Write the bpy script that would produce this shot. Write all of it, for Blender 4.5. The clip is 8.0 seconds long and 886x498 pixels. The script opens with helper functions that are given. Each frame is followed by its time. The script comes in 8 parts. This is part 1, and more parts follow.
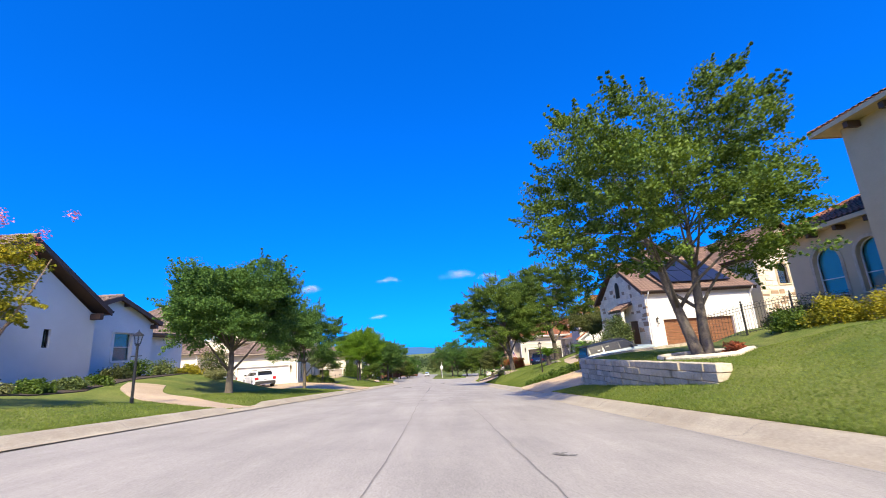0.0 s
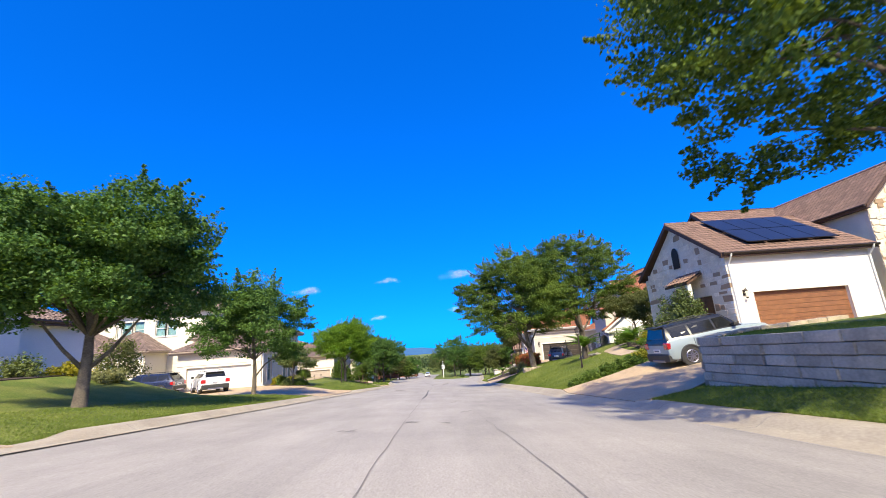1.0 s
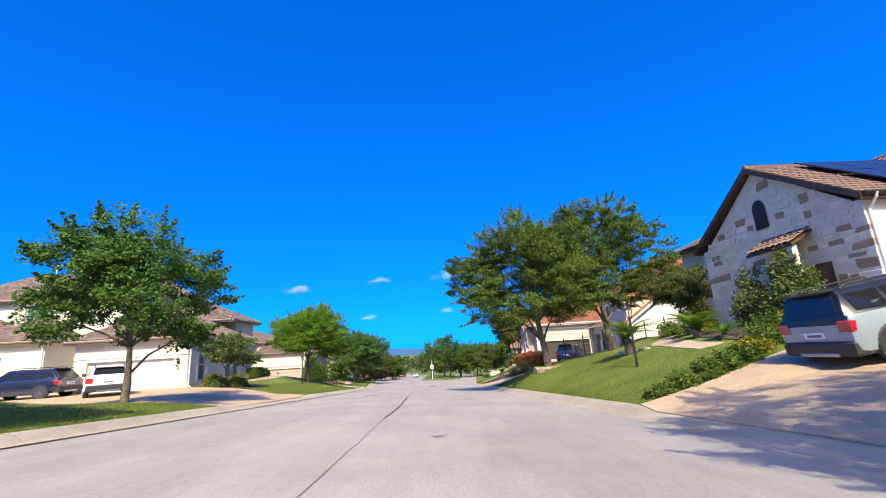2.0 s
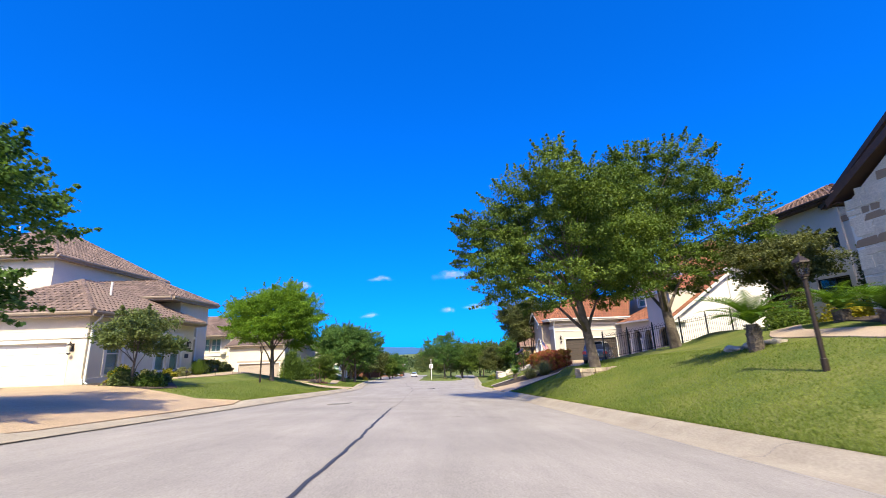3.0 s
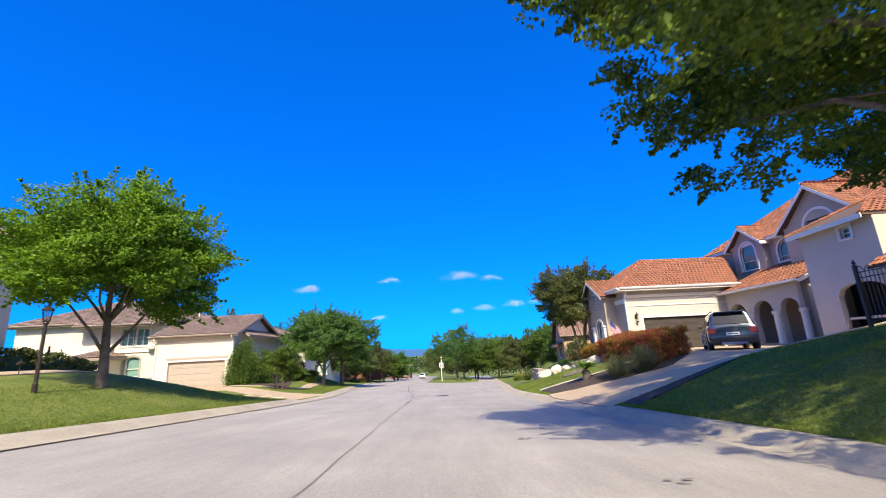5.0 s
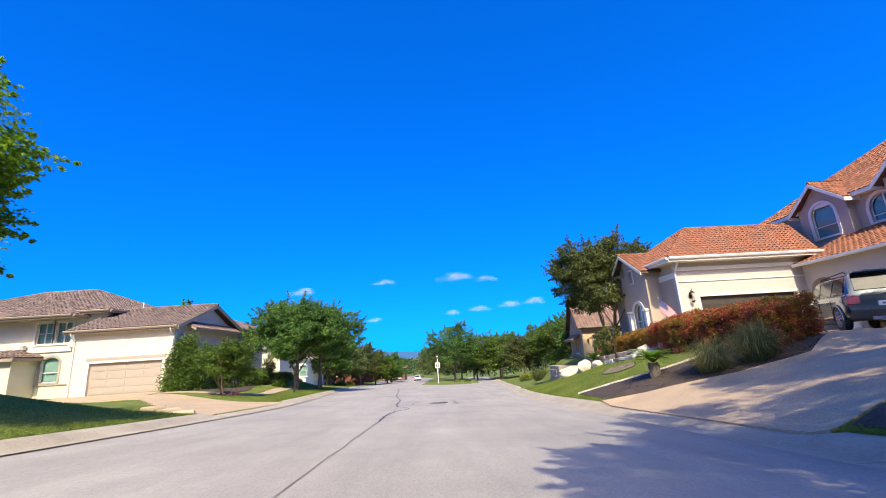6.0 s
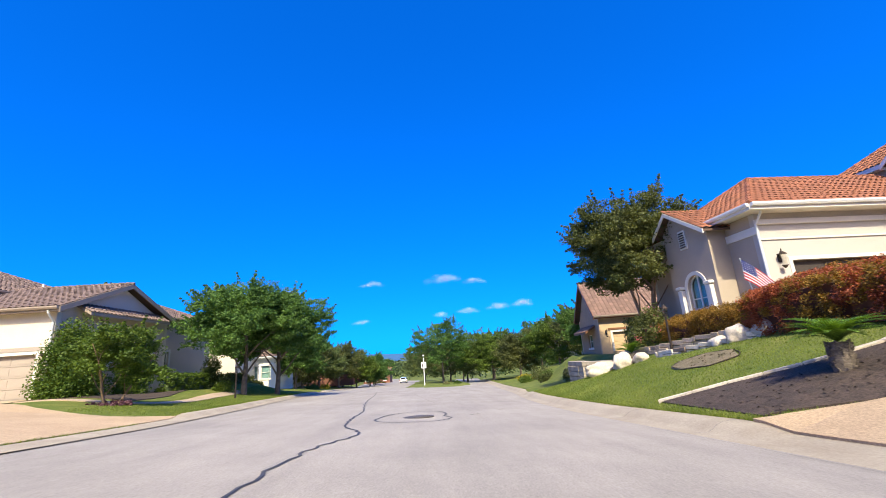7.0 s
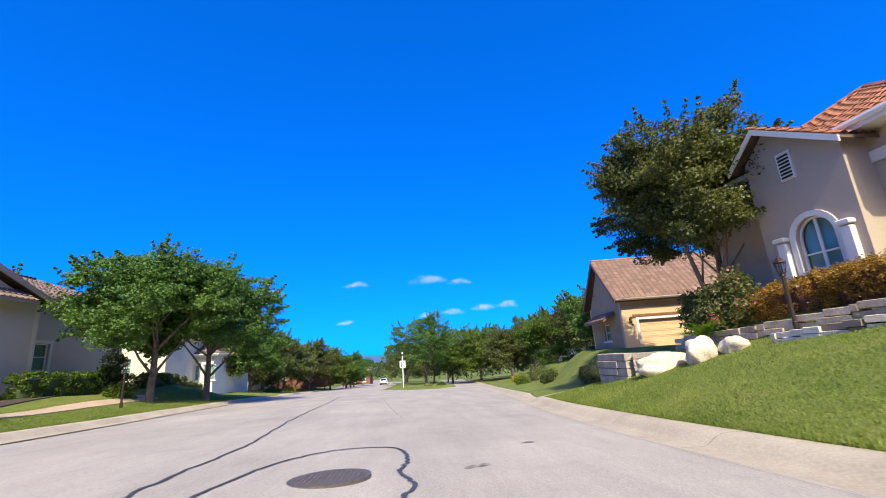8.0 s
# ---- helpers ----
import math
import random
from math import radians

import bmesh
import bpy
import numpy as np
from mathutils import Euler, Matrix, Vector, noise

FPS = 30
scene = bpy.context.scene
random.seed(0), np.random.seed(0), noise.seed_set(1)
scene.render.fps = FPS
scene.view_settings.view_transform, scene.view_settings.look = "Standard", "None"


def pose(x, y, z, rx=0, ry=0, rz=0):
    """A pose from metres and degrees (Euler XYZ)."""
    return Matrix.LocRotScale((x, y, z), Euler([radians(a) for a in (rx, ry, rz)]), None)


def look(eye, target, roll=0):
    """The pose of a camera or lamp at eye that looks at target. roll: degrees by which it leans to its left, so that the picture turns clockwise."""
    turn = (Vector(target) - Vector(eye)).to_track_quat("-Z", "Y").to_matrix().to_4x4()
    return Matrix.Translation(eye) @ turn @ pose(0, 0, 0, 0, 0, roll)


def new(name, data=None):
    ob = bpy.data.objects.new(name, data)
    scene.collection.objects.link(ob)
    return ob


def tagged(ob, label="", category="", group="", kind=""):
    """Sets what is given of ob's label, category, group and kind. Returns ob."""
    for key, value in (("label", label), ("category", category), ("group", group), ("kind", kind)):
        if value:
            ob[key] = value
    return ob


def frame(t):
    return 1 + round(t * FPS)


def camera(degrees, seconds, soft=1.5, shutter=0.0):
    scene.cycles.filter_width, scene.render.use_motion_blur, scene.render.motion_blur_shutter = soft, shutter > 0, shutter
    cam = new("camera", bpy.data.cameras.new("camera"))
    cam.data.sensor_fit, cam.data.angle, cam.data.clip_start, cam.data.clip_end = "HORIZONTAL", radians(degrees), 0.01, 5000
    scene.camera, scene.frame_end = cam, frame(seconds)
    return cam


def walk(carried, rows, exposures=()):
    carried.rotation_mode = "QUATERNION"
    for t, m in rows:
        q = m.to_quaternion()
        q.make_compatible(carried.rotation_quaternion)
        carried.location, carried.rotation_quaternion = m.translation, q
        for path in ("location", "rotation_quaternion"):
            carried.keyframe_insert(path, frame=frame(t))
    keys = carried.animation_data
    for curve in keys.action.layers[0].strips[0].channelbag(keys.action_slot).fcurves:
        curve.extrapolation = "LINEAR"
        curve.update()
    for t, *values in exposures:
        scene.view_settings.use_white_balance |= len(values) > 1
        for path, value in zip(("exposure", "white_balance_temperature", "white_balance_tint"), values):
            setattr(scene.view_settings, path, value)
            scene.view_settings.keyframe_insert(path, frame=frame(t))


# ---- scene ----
cam = camera(93.1, 8.0, soft=0.9, shutter=0.15)
METRES, EYE, TILT, LEAN, TURN = 62.0, 0.9, 13.5, 3.5, 0.0
ROWS = [
    (0.0, 0.0, 0.0, 0.0, 0.0, 0.0, 0.0),
    (0.5, -0.0019, 0.0709, -0.0224, 0.3, 0.05, 0.48),
    (1.0, -0.0017, 0.1397, -0.0437, -0.05, 0.04, 0.72),
    (1.5, 0.0001, 0.2062, -0.0642, -0.73, 0.12, 0.43),
    (3.0, 0.0026, 0.3908, -0.1183, -0.83, 0.16, -1.61),
    (3.5, 0.0021, 0.4501, -0.1366, -0.16, 0.09, -1.98),
    (4.0, 0.0016, 0.5075, -0.1539, 0.38, 0.05, -1.67),
    (4.5, 0.0012, 0.5657, -0.172, 0.56, 0.18, -0.93),
    (6.0, 0.0003, 0.7334, -0.2244, -0.4, 0.59, -0.07),
    (6.5, 0.001, 0.7889, -0.2415, -1.12, 0.74, -0.05),
    (7.0, 0.0031, 0.8449, -0.2591, -2.01, 0.9, -0.21),
    (7.5, 0.0068, 0.9004, -0.2754, -2.99, 0.98, -0.39),
    (8.0, 0.0124, 0.9559, -0.2919, -3.97, 1.06, -0.66),
]
walk(cam, [(t, pose(0, 0, EYE, TILT, LEAN, TURN) @ pose(METRES * x, METRES * y, METRES * z, 90 + pitch, roll, yaw)) for t, x, y, z, yaw, pitch, roll in ROWS])

# ---- sky, sun, exposure ----
SUN_TO = Vector((0.03, -1.0, 0.0)).normalized()      # level way towards the sun
SUN_UP = radians(46)
world = bpy.data.worlds.new("sky")
scene.world = world
world.use_nodes = True
wn = world.node_tree.nodes
wl = world.node_tree.links
wn.clear()
sky = wn.new("ShaderNodeTexSky")
sky.sky_type = "NISHITA"
sky.sun_disc = False
sky.sun_elevation = SUN_UP
sky.sun_rotation = math.atan2(SUN_TO.x, SUN_TO.y)
sky.altitude = 300
sky.air_density = 1.0
sky.dust_density = 0.2
sky.ozone_density = 2.5
gam = wn.new("ShaderNodeGamma")
gam.inputs["Gamma"].default_value = 0.68
tint = wn.new("ShaderNodeMix")
tint.data_type = "RGBA"
tint.blend_type = "MULTIPLY"
tint.inputs[0].default_value = 1.0
tint.inputs[7].default_value = (0.004, 0.62, 2.1, 1)
back = wn.new("ShaderNodeBackground")
back.inputs["Strength"].default_value = 0.137
wout = wn.new("ShaderNodeOutputWorld")
wl.new(sky.outputs[0], gam.inputs["Color"])
wl.new(gam.outputs[0], tint.inputs[6])
haze = wn.new("ShaderNodeTexSky")                   # bright dust glow round the sun
haze.sky_type = "NISHITA"
haze.sun_disc = False
haze.sun_elevation = SUN_UP
haze.sun_rotation = sky.sun_rotation
haze.altitude = 300
haze.air_density = 0.02
haze.dust_density = 4.0
haze.ozone_density = 0.0
both = wn.new("ShaderNodeMix")
both.data_type = "RGBA"
both.blend_type = "ADD"
both.inputs[0].default_value = 0.057
wl.new(tint.outputs[2], both.inputs[6])
glow = wn.new("ShaderNodeGamma")
glow.inputs["Gamma"].default_value = 2.0
wl.new(haze.outputs[0], glow.inputs["Color"])
warmth = wn.new("ShaderNodeMix")
warmth.data_type = "RGBA"
warmth.blend_type = "MULTIPLY"
warmth.inputs[0].default_value = 1.0
warmth.inputs[7].default_value = (0.95, 1.03, 0.78, 1)
wl.new(glow.outputs[0], warmth.inputs[6])
wl.new(warmth.outputs[2], both.inputs[7])
wl.new(both.outputs[2], back.inputs["Color"])
wl.new(back.outputs[0], wout.inputs["Surface"])
sun_data = bpy.data.lights.new("sun", "SUN")
sun_data.energy = 4.35
sun_data.angle = radians(0.53)
sun_data.color = (0.95, 0.86, 0.61)
sun = new("sun", sun_data)
sun.matrix_world = look((SUN_TO.x * 60, SUN_TO.y * 60, 60 * math.tan(SUN_UP)), (0, 0, 0))
scene.view_settings.exposure = 0.62


# ---- materials ----
def material(name, base, rough=0.8, second=None, grain=0.0, grain_size=0.05, blotch=0.0, blotch_size=1.5, bump=0.0, bump_size=0.02,
             metal=0.0, per_piece=0.0, islands=False, spec=0.4, odd=None):
    """A surface with a base colour, blotches towards a second colour, fine grain, relief, and a shade per piece."""
    m = bpy.data.materials.new(name)
    m.use_nodes = True
    n, l = m.node_tree.nodes, m.node_tree.links
    b = n["Principled BSDF"]
    b.inputs["Roughness"].default_value = rough
    b.inputs["Metallic"].default_value = metal
    b.inputs["Specular IOR Level"].default_value = spec
    tc = n.new("ShaderNodeTexCoord")
    geo = n.new("ShaderNodeNewGeometry")
    where = geo.outputs["Position"]
    colour = n.new("ShaderNodeMix")
    colour.data_type = "RGBA"
    colour.inputs[6].default_value = (*base, 1)
    colour.inputs[7].default_value = (*(second or base), 1)
    big = n.new("ShaderNodeTexNoise")
    big.inputs["Scale"].default_value = 1 / blotch_size
    big.inputs["Detail"].default_value = 6
    big.inputs["Roughness"].default_value = 0.65
    l.new(where, big.inputs["Vector"])
    ramp = n.new("ShaderNodeMapRange")
    ramp.inputs[1].default_value = 0.38
    ramp.inputs[2].default_value = 0.66
    ramp.inputs[3].default_value = 0.0
    ramp.inputs[4].default_value = blotch
    l.new(big.outputs[0], ramp.inputs[0])
    l.new(ramp.outputs[0], colour.inputs[0])
    out = colour.outputs[2]
    fine = n.new("ShaderNodeTexNoise")
    fine.inputs["Scale"].default_value = 1 / grain_size
    fine.inputs["Detail"].default_value = 4
    l.new(where, fine.inputs["Vector"])
    if grain > 0:
        vr = n.new("ShaderNodeMapRange")
        vr.inputs[1].default_value = 0.3
        vr.inputs[2].default_value = 0.7
        vr.inputs[3].default_value = 1 - grain
        vr.inputs[4].default_value = 1 + grain
        l.new(fine.outputs[0], vr.inputs[0])
        mul = n.new("ShaderNodeVectorMath")
        mul.operation = "SCALE"
        l.new(out, mul.inputs[0])
        l.new(vr.outputs[0], mul.inputs["Scale"])
        out = mul.outputs[0]
    if odd:                             # a share of the pieces in another colour
        pick = n.new("ShaderNodeMath")
        pick.operation = "LESS_THAN"
        pick.inputs[1].default_value = odd[1]
        l.new(n.new("ShaderNodeObjectInfo").outputs["Random"], pick.inputs[0])
        other = n.new("ShaderNodeMix")
        other.data_type = "RGBA"
        other.inputs[7].default_value = (*odd[0], 1)
        l.new(pick.outputs[0], other.inputs[0])
        l.new(out, other.inputs[6])
        out = other.outputs[2]
    if per_piece > 0:
        src = geo.outputs["Random Per Island"] if islands else n.new("ShaderNodeObjectInfo").outputs["Random"]
        pr = n.new("ShaderNodeMapRange")
        pr.inputs[3].default_value = 1 - per_piece
        pr.inputs[4].default_value = 1 + per_piece
        l.new(src, pr.inputs[0])
        mul = n.new("ShaderNodeVectorMath")
        mul.operation = "SCALE"
        l.new(out, mul.inputs[0])
        l.new(pr.outputs[0], mul.inputs["Scale"])
        out = mul.outputs[0]
    l.new(out, b.inputs["Base Color"])
    if bump > 0:
        bn = n.new("ShaderNodeTexNoise")
        bn.inputs["Scale"].default_value = 1 / bump_size
        bn.inputs["Detail"].default_value = 5
        l.new(where, bn.inputs["Vector"])
        bu = n.new("ShaderNodeBump")
        bu.inputs["Strength"].default_value = min(1.0, bump)
        bu.inputs["Distance"].default_value = bump_size * 0.6
        l.new(bn.outputs[0], bu.inputs["Height"])
        l.new(bu.outputs[0], b.inputs["Normal"])
    return m


def leaf_material(name, dark, light, through_light=0.35):
    m = bpy.data.materials.new(name)
    m.use_nodes = True
    n, l = m.node_tree.nodes, m.node_tree.links
    b = n["Principled BSDF"]
    b.inputs["Roughness"].default_value = 0.55
    b.inputs["Specular IOR Level"].default_value = 0.25
    geo = n.new("ShaderNodeNewGeometry")
    mix = n.new("ShaderNodeMix")
    mix.data_type = "RGBA"
    mix.inputs[6].default_value = (*dark, 1)
    mix.inputs[7].default_value = (*light, 1)
    big = n.new("ShaderNodeTexNoise")
    big.inputs["Scale"].default_value = 0.55
    l.new(geo.outputs["Position"], big.inputs["Vector"])
    ad = n.new("ShaderNodeMath")
    ad.operation = "MULTIPLY_ADD"
    ad.inputs[1].default_value = 1.5
    ad.inputs[2].default_value = -0.55
    l.new(big.outputs[0], ad.inputs[0])
    av = n.new("ShaderNodeMath")
    av.operation = "ADD"
    av.use_clamp = True
    half = n.new("ShaderNodeMath")
    half.operation = "MULTIPLY_ADD"
    half.inputs[1].default_value = 0.7
    half.inputs[2].default_value = -0.1
    l.new(geo.outputs["Random Per Island"], half.inputs[0])
    l.new(ad.outputs[0], av.inputs[0])
    l.new(half.outputs[0], av.inputs[1])
    l.new(av.outputs[0], mix.inputs[0])
    l.new(mix.outputs[2], b.inputs["Base Color"])
    tr = n.new("ShaderNodeBsdfTranslucent")
    warm = n.new("ShaderNodeMix")
    warm.data_type = "RGBA"
    warm.blend_type = "MULTIPLY"
    warm.inputs[0].default_value = 1.0
    warm.inputs[7].default_value = (1.5, 1.35, 0.5, 1)
    l.new(mix.outputs[2], warm.inputs[6])
    l.new(warm.outputs[2], tr.inputs["Color"])
    ms = n.new("ShaderNodeMixShader")
    ms.inputs[0].default_value = through_light
    l.new(b.outputs[0], ms.inputs[1])
    l.new(tr.outputs[0], ms.inputs[2])
    l.new(ms.outputs[0], n["Material Output"].inputs["Surface"])
    return m


def glass_material(name, tint):
    m = bpy.data.materials.new(name)
    m.use_nodes = True
    n, l = m.node_tree.nodes, m.node_tree.links
    n.remove(n["Principled BSDF"])
    tr = n.new("ShaderNodeBsdfTransparent")
    tr.inputs[0].default_value = (*tint, 1)
    gl = n.new("ShaderNodeBsdfGlossy")
    gl.inputs["Roughness"].default_value = 0.03
    fr = n.new("ShaderNodeLayerWeight")
    fr.inputs["Blend"].default_value = 0.5
    pw = n.new("ShaderNodeMath")
    pw.operation = "POWER"
    pw.inputs[1].default_value = 4.0
    l.new(fr.outputs["Facing"], pw.inputs[0])
    ma = n.new("ShaderNodeMath")
    ma.operation = "MULTIPLY_ADD"
    ma.inputs[1].default_value = 0.6
    ma.inputs[2].default_value = 0.04
    l.new(pw.outputs[0], ma.inputs[0])
    ms = n.new("ShaderNodeMixShader")
    l.new(ma.outputs[0], ms.inputs[0])
    l.new(tr.outputs[0], ms.inputs[1])
    l.new(gl.outputs[0], ms.inputs[2])
    l.new(ms.outputs[0], n["Material Output"].inputs["Surface"])
    return m


def plain(name, base, rough=0.5, metal=0.0, coat=0.0):
    m = bpy.data.materials.new(name)
    m.use_nodes = True
    b = m.node_tree.nodes["Principled BSDF"]
    b.inputs["Base Color"].default_value = (*base, 1)
    b.inputs["Roughness"].default_value = rough
    b.inputs["Metallic"].default_value = metal
    b.inputs["Coat Weight"].default_value = coat
    b.inputs["Coat Roughness"].default_value = 0.04
    return m


ROAD = material("road_concrete", (0.355, 0.32, 0.285), 0.85, (0.29, 0.262, 0.235), 0.2, 0.02, 0.9, 2.4, 0.3, 0.012)
KERB = material("kerb_concrete", (0.42, 0.36, 0.275), 0.85, (0.32, 0.265, 0.20), 0.15, 0.03, 0.9, 1.1, 0.25, 0.01)
DRIVE = material("exposed_aggregate", (0.50, 0.365, 0.23), 0.85, (0.41, 0.29, 0.18), 0.34, 0.022, 0.8, 1.3, 0.5, 0.012)
PATH = material("path_concrete", (0.47, 0.36, 0.26), 0.85, (0.41, 0.30, 0.21), 0.15, 0.03, 0.8, 1.0, 0.25, 0.012)
GRASS = material("lawn_grass", (0.105, 0.145, 0.028), 0.9, (0.19, 0.20, 0.052), 0.38, 0.035, 0.9, 1.6, 0.9, 0.03, spec=0.15)
BLADE = leaf_material("grass_blades", (0.115, 0.175, 0.03), (0.265, 0.315, 0.075), 0.46)
n, l = ROAD.node_tree.nodes, ROAD.node_tree.links
base_link = n["Principled BSDF"].inputs["Base Color"].links[0].from_socket
place = n.new("ShaderNodeNewGeometry")
squeeze = n.new("ShaderNodeMapping")
squeeze.inputs["Scale"].default_value = (1.1, 0.16, 1)
streak = n.new("ShaderNodeTexNoise")
streak.inputs["Scale"].default_value = 1.0
streak.inputs["Detail"].default_value = 7
streak.inputs["Roughness"].default_value = 0.7
wear = n.new("ShaderNodeMapRange")
for k, value in ((1, 0.32), (2, 0.70), (3, 0.86), (4, 1.14)):
    wear.inputs[k].default_value = value
worn = n.new("ShaderNodeVectorMath")
worn.operation = "SCALE"
pits = n.new("ShaderNodeTexVoronoi")
pits.inputs["Scale"].default_value = 26
pit = n.new("ShaderNodeMapRange")
for k, value in ((1, 0.05), (2, 0.22), (3, 0.72), (4, 1.0)):
    pit.inputs[k].default_value = value
pitted = n.new("ShaderNodeVectorMath")
pitted.operation = "SCALE"
l.new(place.outputs["Position"], squeeze.inputs["Vector"])
l.new(squeeze.outputs[0], streak.inputs["Vector"])
l.new(streak.outputs[0], wear.inputs[0])
l.new(base_link, worn.inputs[0])
l.new(wear.outputs[0], worn.inputs["Scale"])
l.new(place.outputs["Position"], pits.inputs["Vector"])
l.new(pits.outputs["Distance"], pit.inputs[0])
l.new(worn.outputs[0], pitted.inputs[0])
l.new(pit.outputs[0], pitted.inputs["Scale"])
l.new(pitted.outputs[0], n["Principled BSDF"].inputs["Base Color"])
TAR = plain("tar_seal", (0.05, 0.048, 0.05), 0.6)
DUST = material("joint_dirt", (0.20, 0.18, 0.165), 0.9, (0.28, 0.25, 0.23), 0.2, 0.05, 0.8, 0.4)
PATCHM = material("asphalt_patch", (0.17, 0.155, 0.14), 0.9, (0.24, 0.22, 0.20), 0.25, 0.02, 0.8, 0.5, 0.5, 0.01)
IRON = material("cast_iron", (0.075, 0.066, 0.062), 0.6, (0.11, 0.09, 0.08), 0.25, 0.02, 0.8, 0.1, 0.4, 0.01)
WHITE_STUCCO = material("white_stucco", (0.80, 0.77, 0.72), 0.85, (0.72, 0.69, 0.64), 0.05, 0.03, 0.5, 1.2, 0.25, 0.01)
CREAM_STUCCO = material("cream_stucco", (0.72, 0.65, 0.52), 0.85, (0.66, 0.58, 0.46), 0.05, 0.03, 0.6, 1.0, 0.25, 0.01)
SAND_STUCCO = material("sand_grey_stucco", (0.45, 0.37, 0.295), 0.85, (0.40, 0.33, 0.26), 0.05, 0.03, 0.6, 1.0, 0.25, 0.01)
BONE_STUCCO = material("bone_white_stucco", (0.50, 0.465, 0.43), 0.85, (0.45, 0.42, 0.39), 0.05, 0.03, 0.5, 1.2, 0.25, 0.01)
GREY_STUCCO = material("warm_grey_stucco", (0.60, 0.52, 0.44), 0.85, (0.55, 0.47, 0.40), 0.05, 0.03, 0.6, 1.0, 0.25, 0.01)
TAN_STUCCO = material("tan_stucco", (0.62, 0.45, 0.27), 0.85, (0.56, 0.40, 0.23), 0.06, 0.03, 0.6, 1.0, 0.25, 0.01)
TRIM = material("trim_paint", (0.76, 0.72, 0.65), 0.6, (0.70, 0.66, 0.60), 0.03, 0.05, 0.4, 0.8)
BROWN_WOOD = material("brown_timber", (0.10, 0.055, 0.035), 0.6, (0.065, 0.036, 0.024), 0.15, 0.02, 0.8, 0.4)
DOOR_WOOD = material("garage_timber", (0.25, 0.115, 0.055), 0.5, (0.17, 0.075, 0.038), 0.2, 0.02, 0.9, 0.25)
TAN_BOARD = material("brown_stained_board", (0.30, 0.17, 0.12), 0.8, (0.22, 0.125, 0.09), 0.2, 0.03, 0.6, 0.6)
FASCIA_TAN = material("tan_fascia", (0.34, 0.27, 0.21), 0.6, (0.29, 0.23, 0.18), 0.04, 0.05, 0.5, 0.6)
DOOR_BEIGE = material("garage_beige", (0.40, 0.34, 0.29), 0.55, (0.36, 0.31, 0.265), 0.04, 0.03, 0.5, 0.6)
DOOR_DARK = material("garage_dark", (0.066, 0.054, 0.048), 0.5, (0.051, 0.042, 0.037), 0.06, 0.03, 0.5, 0.6)
BRICK = material("dark_brick", (0.22, 0.095, 0.06), 0.9, (0.16, 0.075, 0.05), 0.2, 0.06, 0.8, 0.4)
SHADED_BROWN_STUCCO = material("shaded_brown_stucco", (0.38, 0.265, 0.17), 0.85, (0.31, 0.215, 0.14), 0.1, 0.05, 0.7, 0.6, 0.4, 0.03)
TILE_BROWN = material("brown_clay_tile", (0.215, 0.150, 0.122), 0.8, (0.155, 0.113, 0.098), 0.12, 0.05, 0.8, 0.7, per_piece=0.3, islands=True)
TILE_RED = material("terracotta_tile", (0.31, 0.12, 0.06), 0.8, (0.22, 0.088, 0.05), 0.12, 0.05, 0.8, 0.7, per_piece=0.28, islands=True)
TILE_FLAT = material("flat_clay_tile", (0.25, 0.155, 0.115), 0.8, (0.185, 0.115, 0.088), 0.12, 0.05, 0.8, 0.7, per_piece=0.2, islands=True)
ROOF_DECK = plain("roof_deck", (0.13, 0.08, 0.06), 0.9)
LIMESTONE = material("limestone", (0.62, 0.48, 0.32), 0.9, (0.42, 0.31, 0.20), 0.2, 0.04, 0.9, 0.5, 0.5, 0.03, per_piece=0.22)
STONE_WALL = material("rubble_stone", (0.80, 0.69, 0.54), 0.9, (0.66, 0.53, 0.38), 0.14, 0.05, 0.9, 0.7, 0.5, 0.03, per_piece=0.1, odd=((0.40, 0.27, 0.17), 0.2))
MORTAR = material("mortar", (0.76, 0.65, 0.50), 0.95, (0.66, 0.55, 0.42), 0.1, 0.03, 0.6, 0.5)
BOULDER = material("white_boulder", (0.66, 0.58, 0.48), 0.9, (0.45, 0.37, 0.29), 0.18, 0.06, 0.8, 0.45, 0.6, 0.05)
MULCH = material("dark_mulch", (0.055, 0.040, 0.033), 0.95, (0.10, 0.07, 0.055), 0.5, 0.03, 0.8, 0.3, 0.9, 0.03)
BARK = material("bark", (0.16, 0.13, 0.105), 0.95, (0.08, 0.063, 0.052), 0.3, 0.03, 0.9, 0.25, 0.9, 0.03)
BARK_PALE = material("smooth_bark", (0.30, 0.20, 0.14), 0.8, (0.20, 0.13, 0.09), 0.2, 0.03, 0.9, 0.2, 0.5, 0.03)
BLACK_METAL = plain("black_iron", (0.018, 0.018, 0.02), 0.45)
BRONZE = plain("dark_bronze", (0.045, 0.032, 0.026), 0.45, 0.4)
GALV = plain("white_metal", (0.78, 0.78, 0.76), 0.4)
GLASS = glass_material("window_glass", (0.86, 0.93, 0.92))
LAMP_GLASS = glass_material("lamp_glass", (0.9, 0.9, 0.88))
BLIND = material("window_blind", (0.30, 0.42, 0.40), 0.7, (0.22, 0.32, 0.31), 0.05, 0.05, 0.6, 0.3)
SHUTTER = material("teal_shutter", (0.10, 0.36, 0.38), 0.6, (0.08, 0.29, 0.31), 0.05, 0.05, 0.6, 0.3)
# near-black that stands in for the darkness of unlit rooms and the porch
DARK_ROOM = plain("dark_room", (0.03, 0.032, 0.035), 0.9)
SOLAR = plain("solar_cells", (0.018, 0.02, 0.032), 0.3, 0.0, 0.12)
